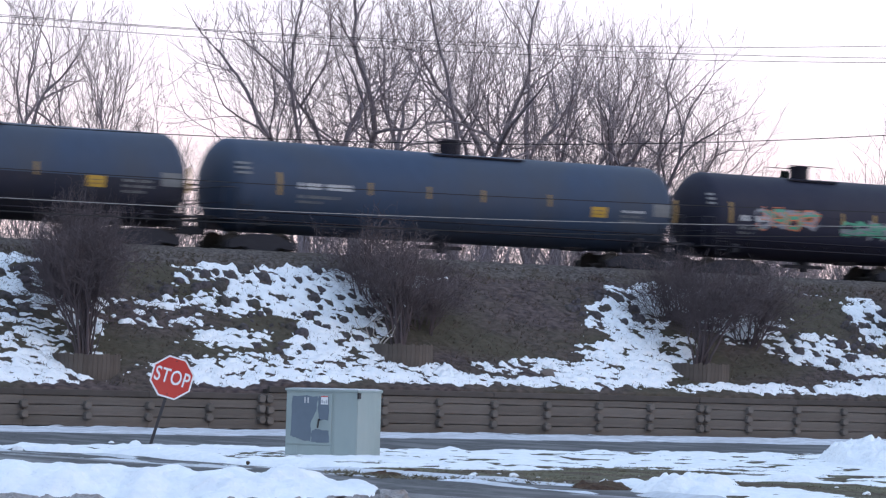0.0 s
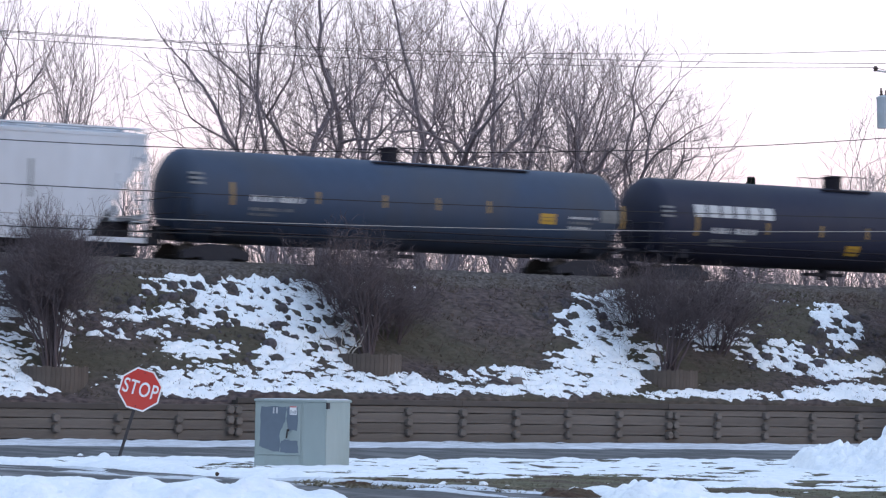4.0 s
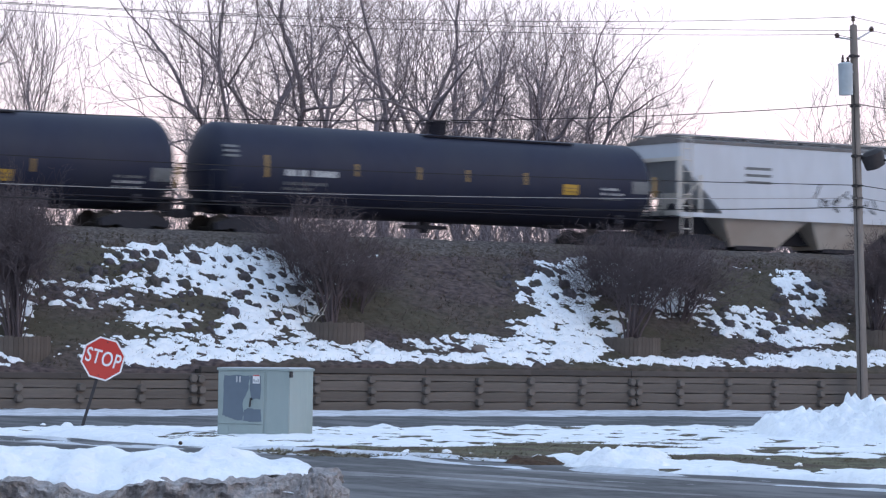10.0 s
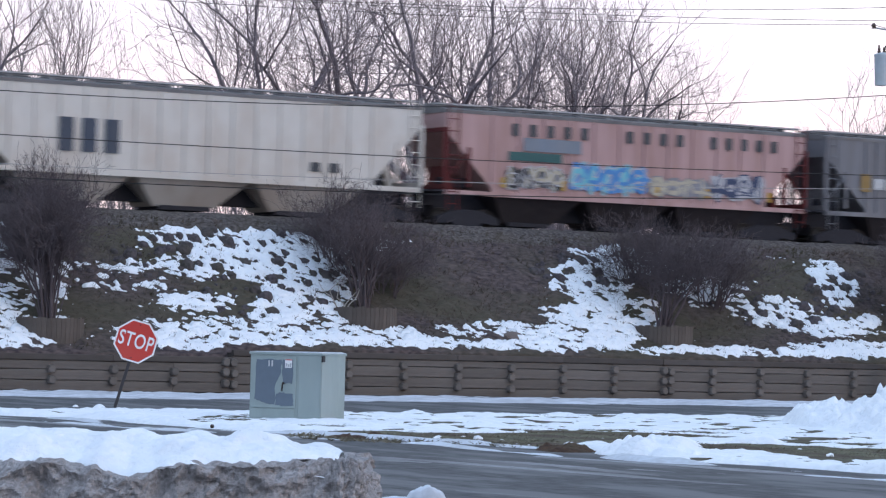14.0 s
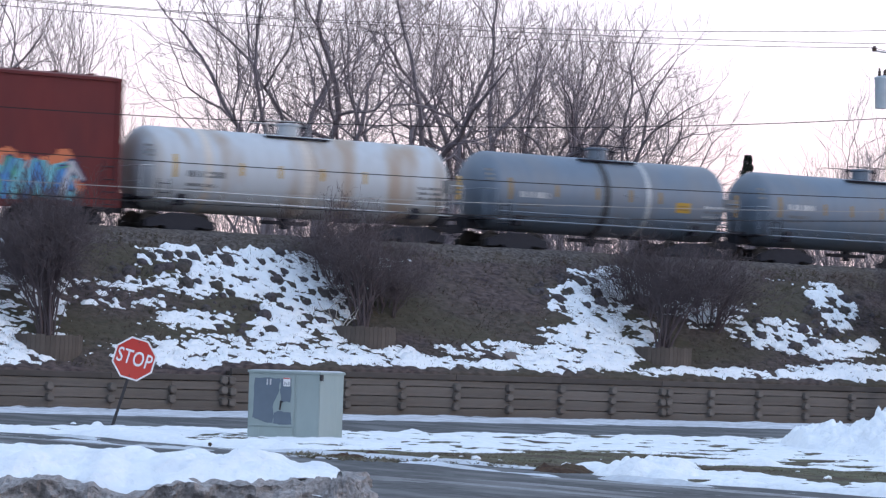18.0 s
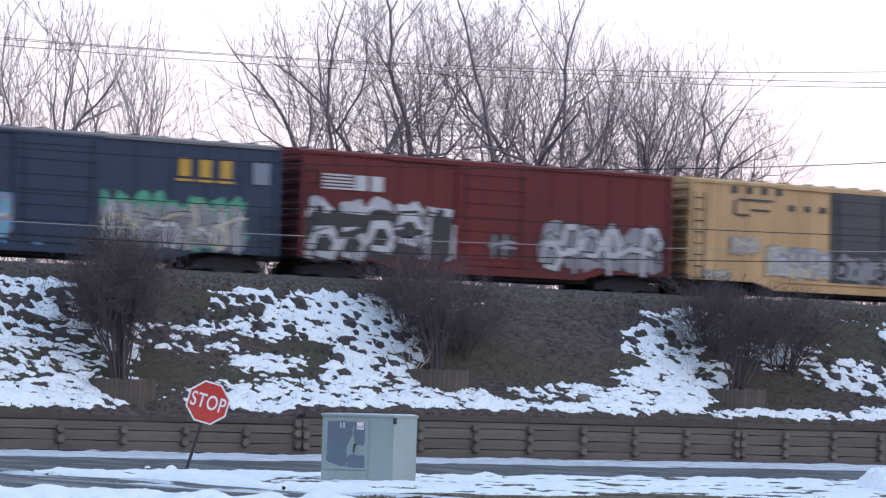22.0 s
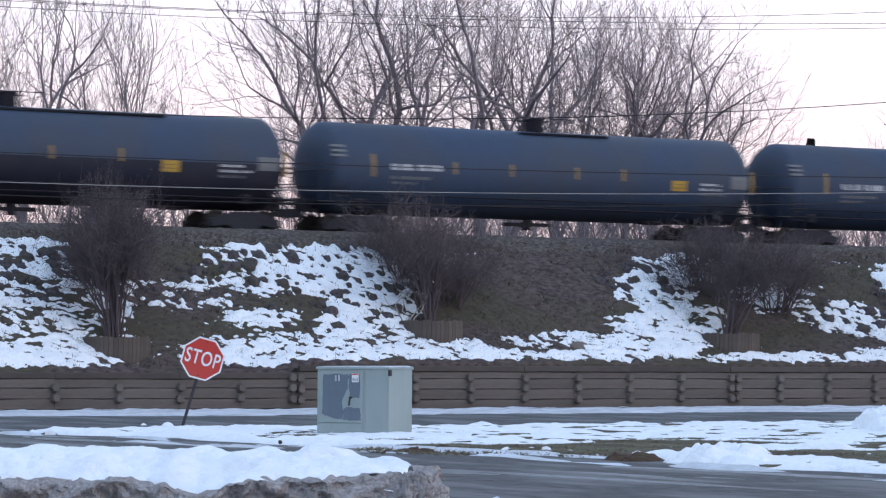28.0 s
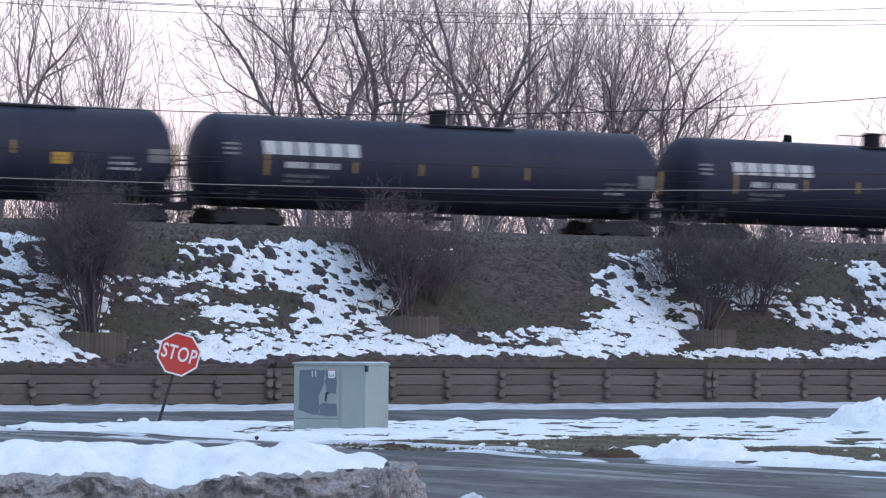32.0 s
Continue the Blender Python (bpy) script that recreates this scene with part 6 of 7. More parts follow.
    stencil_line(car, X(0.165), X(0.22), zs - 0.46, zs - 0.38, rad, zc, M_DIMSTENCIL, seed + 9)
    if placard:
        f, below = (r.choice((0.73, 0.75, 0.77)), 0.0) if placard is True else placard
        z = zm - below
        shell_mark(car, X(f), X(f) + 0.62, z - 0.42, z - 0.06, rad, zc, M_YEL, "placard", "yellow warning placard")
        for k in range(2):
            shell_mark(car, X(f) + 0.08, X(f) + 0.52, z - 0.21 - 0.12 * k, z - 0.17 - 0.12 * k, rad, zc, M_ORG, "placard_line", "", 0.011)
    for k in range(3):
        stencil_line(car, X(0.835), X(0.835) + r.uniform(0.7, 1.2), zm - 0.2 - 0.17 * k, zm - 0.12 - 0.17 * k, rad, zc, r.choice((bright, M_DIMSTENCIL)), seed + 11 + k)
    shell_mark(car, X(0.905), X(0.905) + 0.75, zm - 0.28, zm + 0.16, rad, zc, M_DIMSTENCIL, "data_panel", "grey data panel")
    if logo == "wide":
        letters(car, X(0.12), X(0.315), zm + 0.36, zm + 0.80, 0, M_STENCIL, 6, wrap=wrap, gap=0.2)
    running_gear(car, half, 2.1)
    return car, half, wrap


# -- covered hoppers --
def hopper_car(x0, x1, label, mat, seed=0, ribs=0, height=4.55, side_top=4.15, trough=M_ROOF, bays=3, endmat=None, baymat=None, sheet_low=1.62):
    height, side_top, sheet_low = height - DROP, side_top + 0.08 - DROP, sheet_low - DROP - 0.08
    car, half = car_at("covered_hopper", label, x0 - 0.5, x1 - 0.5, "hopper car")
    a, hw = half - 0.48, 1.57
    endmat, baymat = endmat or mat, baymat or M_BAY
    cut = 2.0
    bm = bmesh.new()
    prism(bm, [(-a, side_top), (-a, 3.25), (-a + cut, sheet_low), (a - cut, sheet_low), (a, 3.25), (a, side_top)], -hw, hw)
    part("body", bm, mat, car)
    bm = bmesh.new()
    prof = [(-hw - 0.02, side_top - 0.05), (-hw - 0.02, side_top + 0.06), (-hw * 0.7, side_top + 0.13), (-0.5, height - 0.12), (0.5, height - 0.12), (hw * 0.7, side_top + 0.13), (hw + 0.02, side_top + 0.06), (hw + 0.02, side_top - 0.05)]
    p = [bm.verts.new((-a - 0.03, y, z)) for y, z in prof]
    q = [bm.verts.new((a + 0.03, y, z)) for y, z in prof]
    bm.faces.new(p)
    bm.faces.new(q[::-1])
    for i in range(len(prof)):
        bm.faces.new((p[i], q[i], q[(i + 1) % 8], p[(i + 1) % 8]))
    part("roof", bm, trough, car, "weathered roof with hatches")
    bm = bmesh.new()
    for s in (-1, 1):
        box(bm, -a - 0.1, a + 0.1, s * 0.95 - 0.18, s * 0.95 + 0.18, height - 0.075, height - 0.02)
        for k in range(12):
            x = -a + 2 * a * (k + 0.5) / 12
            box(bm, x - 0.03, x + 0.03, s * 0.95 - 0.15, s * 0.95 + 0.15, side_top + 0.06, height - 0.075)
    part("running_board", bm, trough if trough != M_ROOF else M_WALKWAY, car, "grated roof walkway")
    for k in range(10):
        x = -a + 2 * a * (k + 0.5) / 10
        bm = bmesh.new()
        box(bm, x - 0.55, x + 0.55, -0.38, 0.38, height - 0.12, height + 0.02)
        bmesh.ops.bevel(bm, geom=bm.edges[:], offset=0.03, segments=1, affect="EDGES")
        part("hatch", bm, trough, car)
    # sills and end frames
    for s in (-1, 1):
        bm = bmesh.new()
        box(bm, -a, a, s * hw - 0.06, s * hw + 0.03, sheet_low - 0.14, sheet_low + 0.02)
        part("side_sill", bm, mat, car)
        e = s * a
        bm = bmesh.new()
        for y in (-1, 1):
            box(bm, e - 0.07, e + 0.07, y * hw - 0.05, y * hw + 0.05, 1.3, 3.35)
            xb = e - s * 0.95
            box(bm, xb - 0.05, xb + 0.05, y * hw - 0.05, y * hw + 0.05, 1.35, 2.7)
            rod(bm, (e, y * hw, 1.5), (e - s * 0.95, y * hw, 2.55), 0.04, n=5)
        box(bm, e - 0.06, e + 0.06, -hw, hw, 3.20, 3.34)
        box(bm, e - 0.05, e + 0.05, -hw, hw, 1.25, 1.42)
        part("end_frame", bm, endmat, car)
        bm = bmesh.new()
        box(bm, min(e + s * 0.1, e - s * 2.6), max(e + s * 0.1, e - s * 2.6), -0.32, 0.32, 0.75, 1.2)
        box(bm, e - 0.35, e + 0.35, -1.5, 1.5, 1.16, 1.22)
        part("end_platform", bm, M_TRUCK, car)
        bm = bmesh.new()
        prism(bm, [(-0.8, 1.22), (0.8, 1.22), (0.5, 2.1), (-0.5, 2.1)], -0.1, 0.1)
        part("slope_brace", bm, endmat, car, at=pose(e - s * 0.75, 0, 0, 0, 0, 90))
        ladder(car, e - s * 0.28, -hw - 0.09, 0.55, 3.7, endmat)
        bm = bmesh.new()
        lathe(bm, [(-0.5, 0.22), (0.5, 0.22)], 12, "x")
        part("brake_reservoir", bm, M_TRUCK, car, at=pose(e - s * 1.0, -0.4, 1.5))
    bm = bmesh.new()
    box(bm, -a + 0.3, a - 0.3, -0.33, 0.33, 0.36, max(sheet_low, 1.0))
    part("centre_sill", bm, M_TRUCK, car)
    # discharge bays
    w = 2 * (a - cut) / bays
    for k in range(bays):
        xm = -(a - cut) + w * (k + 0.5)
        bm = bmesh.new()
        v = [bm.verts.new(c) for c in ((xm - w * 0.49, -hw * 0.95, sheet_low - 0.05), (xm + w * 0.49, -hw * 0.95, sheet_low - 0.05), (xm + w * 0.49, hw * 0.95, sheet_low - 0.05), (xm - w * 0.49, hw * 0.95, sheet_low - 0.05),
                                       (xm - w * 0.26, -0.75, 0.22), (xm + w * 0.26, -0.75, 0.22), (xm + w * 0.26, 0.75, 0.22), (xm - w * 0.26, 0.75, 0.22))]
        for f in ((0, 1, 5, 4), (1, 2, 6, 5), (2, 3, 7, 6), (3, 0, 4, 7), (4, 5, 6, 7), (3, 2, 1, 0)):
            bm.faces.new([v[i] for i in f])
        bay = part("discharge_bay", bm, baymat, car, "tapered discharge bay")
        bm = bmesh.new()
        box(bm, xm - w * 0.22, xm + w * 0.22, -0.85, 0.85, 0.12, 0.26)
        part("outlet_gate", bm, M_TRUCK, bay)
    if ribs:
        bm = bmesh.new()
        box(bm, -0.05, 0.05, -0.055, 0.0, sheet_low, side_top - 0.05)
        me = to_mesh("side_post", bm, mat)
        for k in range(ribs):
            x = -(a - cut * 0.95) + 2 * (a - cut * 0.95) * k / (ribs - 1)
            for s in (-1, 1):
                piece("side_post", me, car, at=pose(x, s * hw, 0, 0, 0, 0 if s < 0 else 180))
    running_gear(car, half, 1.75)
    return car, half, -hw - 0.002


# -- boxcars --
def boxcar(x0, x1, label, mat, seed=0, top=4.42, door=(0.36, 0.56), door_mat=None, ribs=14, roof=M_ROOF, belly_drop=True, low=1.02):
    top, low = top - DROP, low - DROP
    car, half = car_at("boxcar", label, x0 - 0.66, x1 - 0.66, "boxcar")
    a, hw = half - 0.46, 1.50
    X = lambda f: -a + 2 * a * f
    bm = bmesh.new()
    box(bm, -a, a, -hw, hw, low, top)
    part("body", bm, mat, car)
    bm = bmesh.new()
    for s in (-1, 1):
        pts = [(-a, low + 0.02), (-a, low - 0.06), (-a * 0.62, low - 0.06), (-a * 0.5, low - 0.32), (a * 0.5, low - 0.32), (a * 0.62, low - 0.06), (a, low - 0.06), (a, low + 0.02)] if belly_drop else [(-a, low), (-a, low - 0.12), (a, low - 0.12), (a, low)]
        prism(bm, pts, s * hw - 0.05, s * hw + 0.05)
    part("side_sill", bm, mat, car)
    bm = bmesh.new()
    prof = [(-hw - 0.07, top - 0.07), (-hw - 0.07, top + 0.02), (-hw * 0.5, top + 0.15), (0, top + 0.20), (hw * 0.5, top + 0.15), (hw + 0.07, top + 0.02), (hw + 0.07, top - 0.07)]
    p = [bm.verts.new((-a - 0.05, y, z)) for y, z in prof]
    q = [bm.verts.new((a + 0.05, y, z)) for y, z in prof]
    bm.faces.new(p)
    bm.faces.new(q[::-1])
    for i in range(7):
        bm.faces.new((p[i], q[i], q[(i + 1) % 7], p[(i + 1) % 7]))
    part("roof", bm, roof, car, "weathered panelled roof")
    bm = bmesh.new()
    prism(bm, [(-0.05, 0), (0.05, 0), (0.04, 0.06), (-0.04, 0.06)], -hw * 0.6, hw * 0.6)
    me = to_mesh("roof_rib", bm, roof)
    for k in range(14):
        piece("roof_rib", me, car, at=pose(-a + 2 * a * (k + 0.5) / 14, 0, top + 0.145))
    # pressed ends
    for s in (-1, 1):
        n = 9
        bm = bmesh.new()
        box(bm, min(s * a, s * (a + 0.012)), max(s * a, s * (a + 0.012)), -hw + 0.05, hw - 0.05, low + 0.02, top - 0.06)
        part("end_sheet", bm, mat, car, "grimy end sheet")
        for k in range(n):
            z = low + 0.2 + (top - low - 0.45) * k / (n - 1)
            bm = bmesh.new()
            prism(bm, [(0, -0.12), (0.075, -0.05), (0.075, 0.05), (0, 0.12)], -hw + 0.12, hw - 0.12)
            part("end_rib", bm, mat, car, at=pose(s * a, 0, z, 0, 0, 0 if s > 0 else 180))
        for y in (-1, 1):
            bm = bmesh.new()
            box(bm, s * a - 0.08, s * a + 0.08, y * hw - 0.07, y * hw + 0.04, low - 0.06, top)
            part("corner_post", bm, mat, car)
        ladder(car, s * (a - 0.32), -hw - 0.08, 0.5, 3.2 if s < 0 else 1.6, M_TRUCK)
        ladder(car, s * (a + 0.14), -hw + 0.5, 0.6, 3.0 if s < 0 else 1.6, M_TRUCK, 90)
        bm = bmesh.new()
        box(bm, min(s * (a + 0.1), s * (a - 3.0)), max(s * (a + 0.1), s * (a - 3.0)), -0.3, 0.3, 0.74, 1.0)
        part("draft_sill", bm, M_TRUCK, car)
    bm = bmesh.new()
    box(bm, -a * 0.56, a * 0.56, -1.15, 1.15, low - 0.42, low + 0.01)
    part("underframe", bm, M_TRUCK, car, "grimy underframe and brake gear")
    # side posts and door
    d0, d1 = X(door[0]), X(door[1])
    if ribs:
        bm = bmesh.new()
        prism(bm, [(-0.09, -0.0), (-0.05, -0.045), (0.05, -0.045), (0.09, 0.0)], low, top - 0.08)
        for v in bm.verts:
            v.co = Vector((v.co.x, v.co.z, v.co.y))
        me = to_mesh("side_post", bm, mat)
        for k in range(ribs + 1):
            x = -a + 0.06 + (2 * a - 0.12) * k / ribs
            if x < d0 - 0.12 or x > d1 + 0.12:
                piece("side_post", me, car, at=pose(x, -hw, 0))
                piece("side_post", me, car, at=pose(x, hw, 0, 0, 0, 180))
    for s in (-1, 1):
        dm = door_mat or mat
        bm = bmesh.new()
        box(bm, d0, d1, -0.085, 0.0, low + 0.05, top - 0.12)
        dr = part("sliding_door", bm, dm, car, "sliding side door", at=pose(0, s * hw, 0, 0, 0, 0) if s < 0 else pose(d0 + d1, hw, 0, 0, 0, 180))
        for k in range(7):
            bm = bmesh.new()
            z = low + 0.25 + (top - low - 0.6) * k / 6
            prism(bm, [(d0 + 0.1, z - 0.05), (d1 - 0.1, z - 0.05), (d1 - 0.1, z + 0.05), (d0 + 0.1, z + 0.05)], -0.115, -0.085)
            part("door_rib", bm, dm, dr)
        for f in (0.12, 0.88):
            bm = bmesh.new()
            xx = d0 + (d1 - d0) * f
            rod(bm, (xx, -0.14, low + 0.0), (xx, -0.14, top - 0.2), 0.022, n=6)
            part("lock_bar", bm, M_TRUCK, dr)
        for z in (low - 0.02, top - 0.11):
            bm = bmesh.new()
            box(bm, d0 - (d1 - d0) * 0.9, d1 + 0.1, s * (hw + 0.05) - 0.05, s * (hw + 0.05) + 0.05, z, z + 0.08)
            part("door_track", bm, mat, car)
    running_gear(car, half, 1.95)
    return car, half, -hw - 0.05


def open_hopper(x0, x1, label, mat):
    car, half = car_at("open_hopper", label, x0, x1, "hopper car")
    a, hw, top = half - 0.42, 1.52, 3.22
    for s in (-1, 1):
        bm = bmesh.new()
        prism(bm, [(-a, top), (-a, 2.42), (-a + 2.0, 0.72), (a - 2.0, 0.72), (a, 2.42), (a, top)], s * hw - 0.04, s * hw + 0.04)
        part("side", bm, mat, car)
        bm = bmesh.new()
        box(bm, -a, a, s * hw - 0.09, s * hw + 0.09, top - 0.05, top + 0.09)
        box(bm, -a, a, s * hw - 0.07, s * hw + 0.07, 0.60, 0.76)
        part("top_chord", bm, mat, car)
        bm = bmesh.new()
        prism(bm, [(0, top), (0, 2.42), (-2.0, 0.72), (-2.06, 0.76), (-0.06, 2.47), (-0.06, top)], -hw, hw)
        part("slope_sheet", bm, mat, car, at=pose(s * a, 0, 0, 0, 0, 0 if s > 0 else 180))
        bm = bmesh.new()
        for y in (-1, 0, 1):
            box(bm, s * a - 0.06, s * a + 0.06, y * hw - 0.06, y * hw + 0.06, 0.6, top)
        box(bm, min(s * (a + 0.1), s * (a - 2.6)), max(s * (a + 0.1), s * (a - 2.6)), -0.3, 0.3, 0.48, 0.80)
        part("end_frame", bm, mat, car)
        ladder(car, s * (a - 0.3), -hw - 0.1, 0.25, 2.8, mat)
    bm = bmesh.new()
    box(bm, -0.05, 0.05, -0.10, 0.0, 0.72, top - 0.02)
    me = to_mesh("side_post", bm, mat)
    for k in range(11):
        x = -(a - 1.6) + 2 * (a - 1.6) * k / 10
        piece("side_post", me, car, at=pose(x, -hw, 0))
        piece("side_post", me, car, at=pose(x, hw, 0, 0, 0, 180))
    w = 2 * (a - 2.0) / 3
    for k in range(3):
        xm = -(a - 2.0) + w * (k + 0.5)
        bm = bmesh.new()
        prism(bm, [(xm - w * 0.48, 0.74), (xm + w * 0.48, 0.74), (xm + w * 0.22, 0.14), (xm - w * 0.22, 0.14)], -1.3, 1.3)
        part("discharge_bay", bm, mat, car)
    bm = bmesh.new()
    box(bm, -a + 2.2, a - 2.2, -1.4, 1.4, 0.76, 0.82)
    part("floor_sheet", bm, mat, car)
    running_gear(car, half, 1.7)
    return car, half, -hw - 0.11


# -- the consist, from the head of the view --
BLK, BLK2, SLT, BEL = M_BLACK, M_BLACK2, M_SLATE, M_BELLY
D_BLACK = "glossy black tank car with white stencils and orange bars"
D_SLATE = "slate blue-grey tank car with faint stencils"
D_TWO = "tank car slate above, black below, orange bars"
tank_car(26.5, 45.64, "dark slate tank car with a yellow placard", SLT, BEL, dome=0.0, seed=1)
tank_car(45.64, 64.77, "slate grey tank car with a white reporting number", SLT, dome=0.02, seed=2)
c, h, wr = tank_car(64.77, 76.85, "short sooty black tank car with green and orange graffiti", BLK2, dome=-0.05, seed=3)
spray(c, -3.3, -0.6, 1.75, 2.5, 0, ("grey", "green"), "orange", 31, wr)
spray(c, 0.6, 4.2, 1.6, 2.2, 0, ("green", "grey"), "grey", 32, wr)
c, h, wr = tank_car(76.85, 92.36, "black tank car with pale graffiti along its belly", BLK, dome=0.12, seed=4, placard=(0.71, 0.05), drop=0.33)
spray(c, -2.4, -1.3, 1.75, 2.15, 0, ("grey",), "navy", 33, wr, 2)
spray(c, -0.5, 0.9, 1.2, 1.6, 0, ("grey", "navy"), "navy", 34, wr)
c, h, y = hopper_car(92.95, 108.85, "clean white covered hopper with a dark green stripe", M_WHITEHOP, 1, 0, trough=M_WHITEHOP, sheet_low=1.05)
flat_mark(c, -3.4, -2.85, 1.12, 3.22, y, M_GREENMARK, "stripe", "dark green vertical stripe")
for k in range(3):
    flat_mark(c, -5.9 + 0.3 * k, -4.7 + 0.1 * k, 2.25 - 0.25 * k, 2.31 - 0.25 * k, y, M_DIMSTENCIL)
flat_mark(c, 0.2, 1.8, 1.9, 1.98, y, M_DARKMARK)
flat_mark(c, 6.1, 6.5, 1.8, 1.98, y, M_DARKMARK, "plate")
for k in range(4):
    flat_mark(c, 4.5, 5.9, 2.3 - 0.16 * k, 2.35 - 0.16 * k, y, M_DIMSTENCIL)
c, h, y = hopper_car(108.85, 124.7, "clean white covered hopper with a teal stripe", M_WHITEHOP, 2, 0, trough=M_WHITEHOP, sheet_low=1.05)
flat_mark(c, -3.2, -2.7, 1.15, 3.2, y, M_GREENMARK, "stripe", "teal vertical stripe")
for k in range(3):
    flat_mark(c, -5.0, -4.3, 2.7 - 0.4 * k, 2.9 - 0.4 * k, y, M_DARKMARK)
flat_mark(c, 0.2, 1.6, 2.0, 2.1, y, M_DARKMARK)
flat_mark(c, 3.4, 3.5, 1.8, 3.0, y, M_DIMSTENCIL)
tank_car(124.7, 143.44, "slate blue-grey tank car with dark valve housing", SLT, dome=-0.02, seed=5)
tank_car(143.44, 162.18, "black tank car with a white company name", BLK, dome=0.04, seed=6, logo="wide", placard=(0.50, 0.35), drop=0.24)
tank_car(162.18, 178.69, D_BLACK, BLK2, dome=0.05, seed=7)
tank_car(178.69, 194.68, D_BLACK, BLK2, dome=0.12, seed=8)
tank_car(194.68, 211.55, "dull grey-blue tank car with a dark band and yellow marks", M_BLUEGREY, dome=0.12, seed=9, bright=M_YEL, bands=((0.55, 0.45, M_BELLY),), sill=M_TRUCK)
tank_car(211.55, 228.07, D_BLACK, BLK2, dome=0.06, seed=10)
tank_car(228.07, 246.62, D_BLACK, BLK, dome=0.05, seed=11, placard=(0.61, 0.05), drop=0.35)
tank_car(246.62, 265.74, "blue-black tank car with orange bars and a yellow placard", BLK, dome=0.05, seed=12)
c, h, y = hopper_car(265.74, 283.1, "pale grey-white covered hopper with scrawled black graffiti", M_WHITEHOP, 3, 0, trough=M_ROOF, endmat=M_CREAM, baymat=M_CREAM, bays=3, sheet_low=1.75)
r = random.Random(5)
for x0, n in ((-2.0, 7), (2.2, 7)):
    bm = bmesh.new()
    for k in range(n * 3):
        x, z = x0 + k * 0.14, 1.98 + r.uniform(-0.25, 0.3)
        q = (x + r.uniform(-0.2, 0.28), max(1.6, z + r.uniform(-0.4, 0.4)))
        rod(bm, (x, y - 0.008, z), (q[0], y - 0.008, q[1]), 0.03, n=4)
    part("spray_paint", bm, SPRAY["black"], c, "scrawled black graffiti")
for k in range(3):
    flat_mark(c, -5.2, -4.0, 3.0 - 0.25 * k, 3.1 - 0.25 * k, y, M_DIMSTENCIL)
flat_mark(c, 5.6, 5.9, 2.15, 2.35, y, M_DARKMARK, "plate")
c, h, y = hopper_car(283.1, 300.09, "grimy brown-grey ribbed covered hopper", M_BROWNHOP, 4, 22, trough=M_ROOF)
for x in (-5.0, -4.4):
    flat_mark(c, x, x + 0.5, 2.15, 2.7, y - 0.055, M_STENCIL, "data_panel", "white data panel")
spray(c, -3.0, -0.3, 2.1, 2.65, y - 0.055, ("grey",), "white", 41)
for x in (-5.85, -2.9, 4.4, 6.6):
    flat_mark(c, x, x + 0.14, 1.75, 2.6 if x < -5 else 2.2, y - 0.055, M_YEL, "reflector_bar")
c, h, y = hopper_car(300.09, 316.03, "pale blue covered hopper with white painted-out squares", M_BLUEHOP, 5, 0, trough=M_ROOF, bays=4)
for x0, x1, z0, z1 in ((-5.75, -4.65, 1.75, 3.1), (-2.6, -0.9, 1.75, 3.1), (0.15, 0.95, 1.9, 3.0), (0.15, 1.7, 1.75, 2.2), (2.9, 3.65, 1.5, 3.3), (5.1, 6.4, 1.5, 3.25)):
    bm = bmesh.new()
    prism(bm, ragged([(x0, z0), (x0, z1), (x1, z1), (x1, z0)], int(x0 * 10), 0.05), y - 0.006 - 0.002 * (x0 == 0.15 and x1 > 1), y)
    part("painted_out_square", bm, M_WHITE, c, "white painted-out square")
spray(c, -4.55, -3.2, 1.6, 2.4, y - 0.008, ("grey",), "navy", 43, None, 2)
c, h, y = hopper_car(316.03, 333.93, "rust-stained cream covered hopper with dark panels", M_CREAM, 6, 16, trough=M_ROOF, baymat=M_CREAM, bays=3)
for x in (-4.9, -4.1, -3.3):
    flat_mark(c, x, x + 0.50, 1.78, 2.85, y - 0.055, M_BLUEGREY, "dark_panel", "grey-blue painted panel")
for x in (4.2, 4.9):
    flat_mark(c, x, x + 0.35, 1.58, 1.88, y - 0.055, M_DARKMARK, "plate")
c, h, y = hopper_car(333.93, 350.38, "faded pink covered hopper with dark lettering and graffiti", M_PINK, 7, 12, trough=M_ROOF, endmat=M_OXIDE)
for x0, x1, n in ((-5.3, -1.7, 5), (-0.5, 2.4, 4), (3.2, 6.6, 5)):
    letters(c, x0, x1, 3.2, 3.62, y - 0.056, M_DARKMARK, n, gap=0.62)
flat_mark(c, -5.2, -3.0, 2.35, 2.65, y - 0.056, M_TEALMARK, "teal_panel", "teal number panel")
flat_mark(c, -4.6, -2.2, 2.7, 3.15, y - 0.056, M_GREYTANK, "grey_panel")
spray(c, -5.3, -2.9, 1.40, 2.15, y - 0.06, ("black", "cream"), "white", 45)
spray(c, -2.6, 0.6, 1.40, 2.4, y - 0.06, ("blue", "aqua"), "white", 46)
spray(c, 0.8, 3.4, 1.40, 2.1, y - 0.06, ("cream",), "grey", 47)
spray(c, 3.5, 5.8, 1.40, 2.3, y - 0.06, ("white", "navy"), "navy", 48)
for x in (-5.5, -3.0, 1.0, 3.2, 6.0):
    flat_mark(c, x, x + 0.15, 1.4, 1.75, y - 0.07, M_YEL, "reflector_bar")
c, h, y = hopper_car(350.38, 367.0, "weathered grey ribbed covered hopper", M_GREYHOP, 8, 24, trough=M_ROOF)
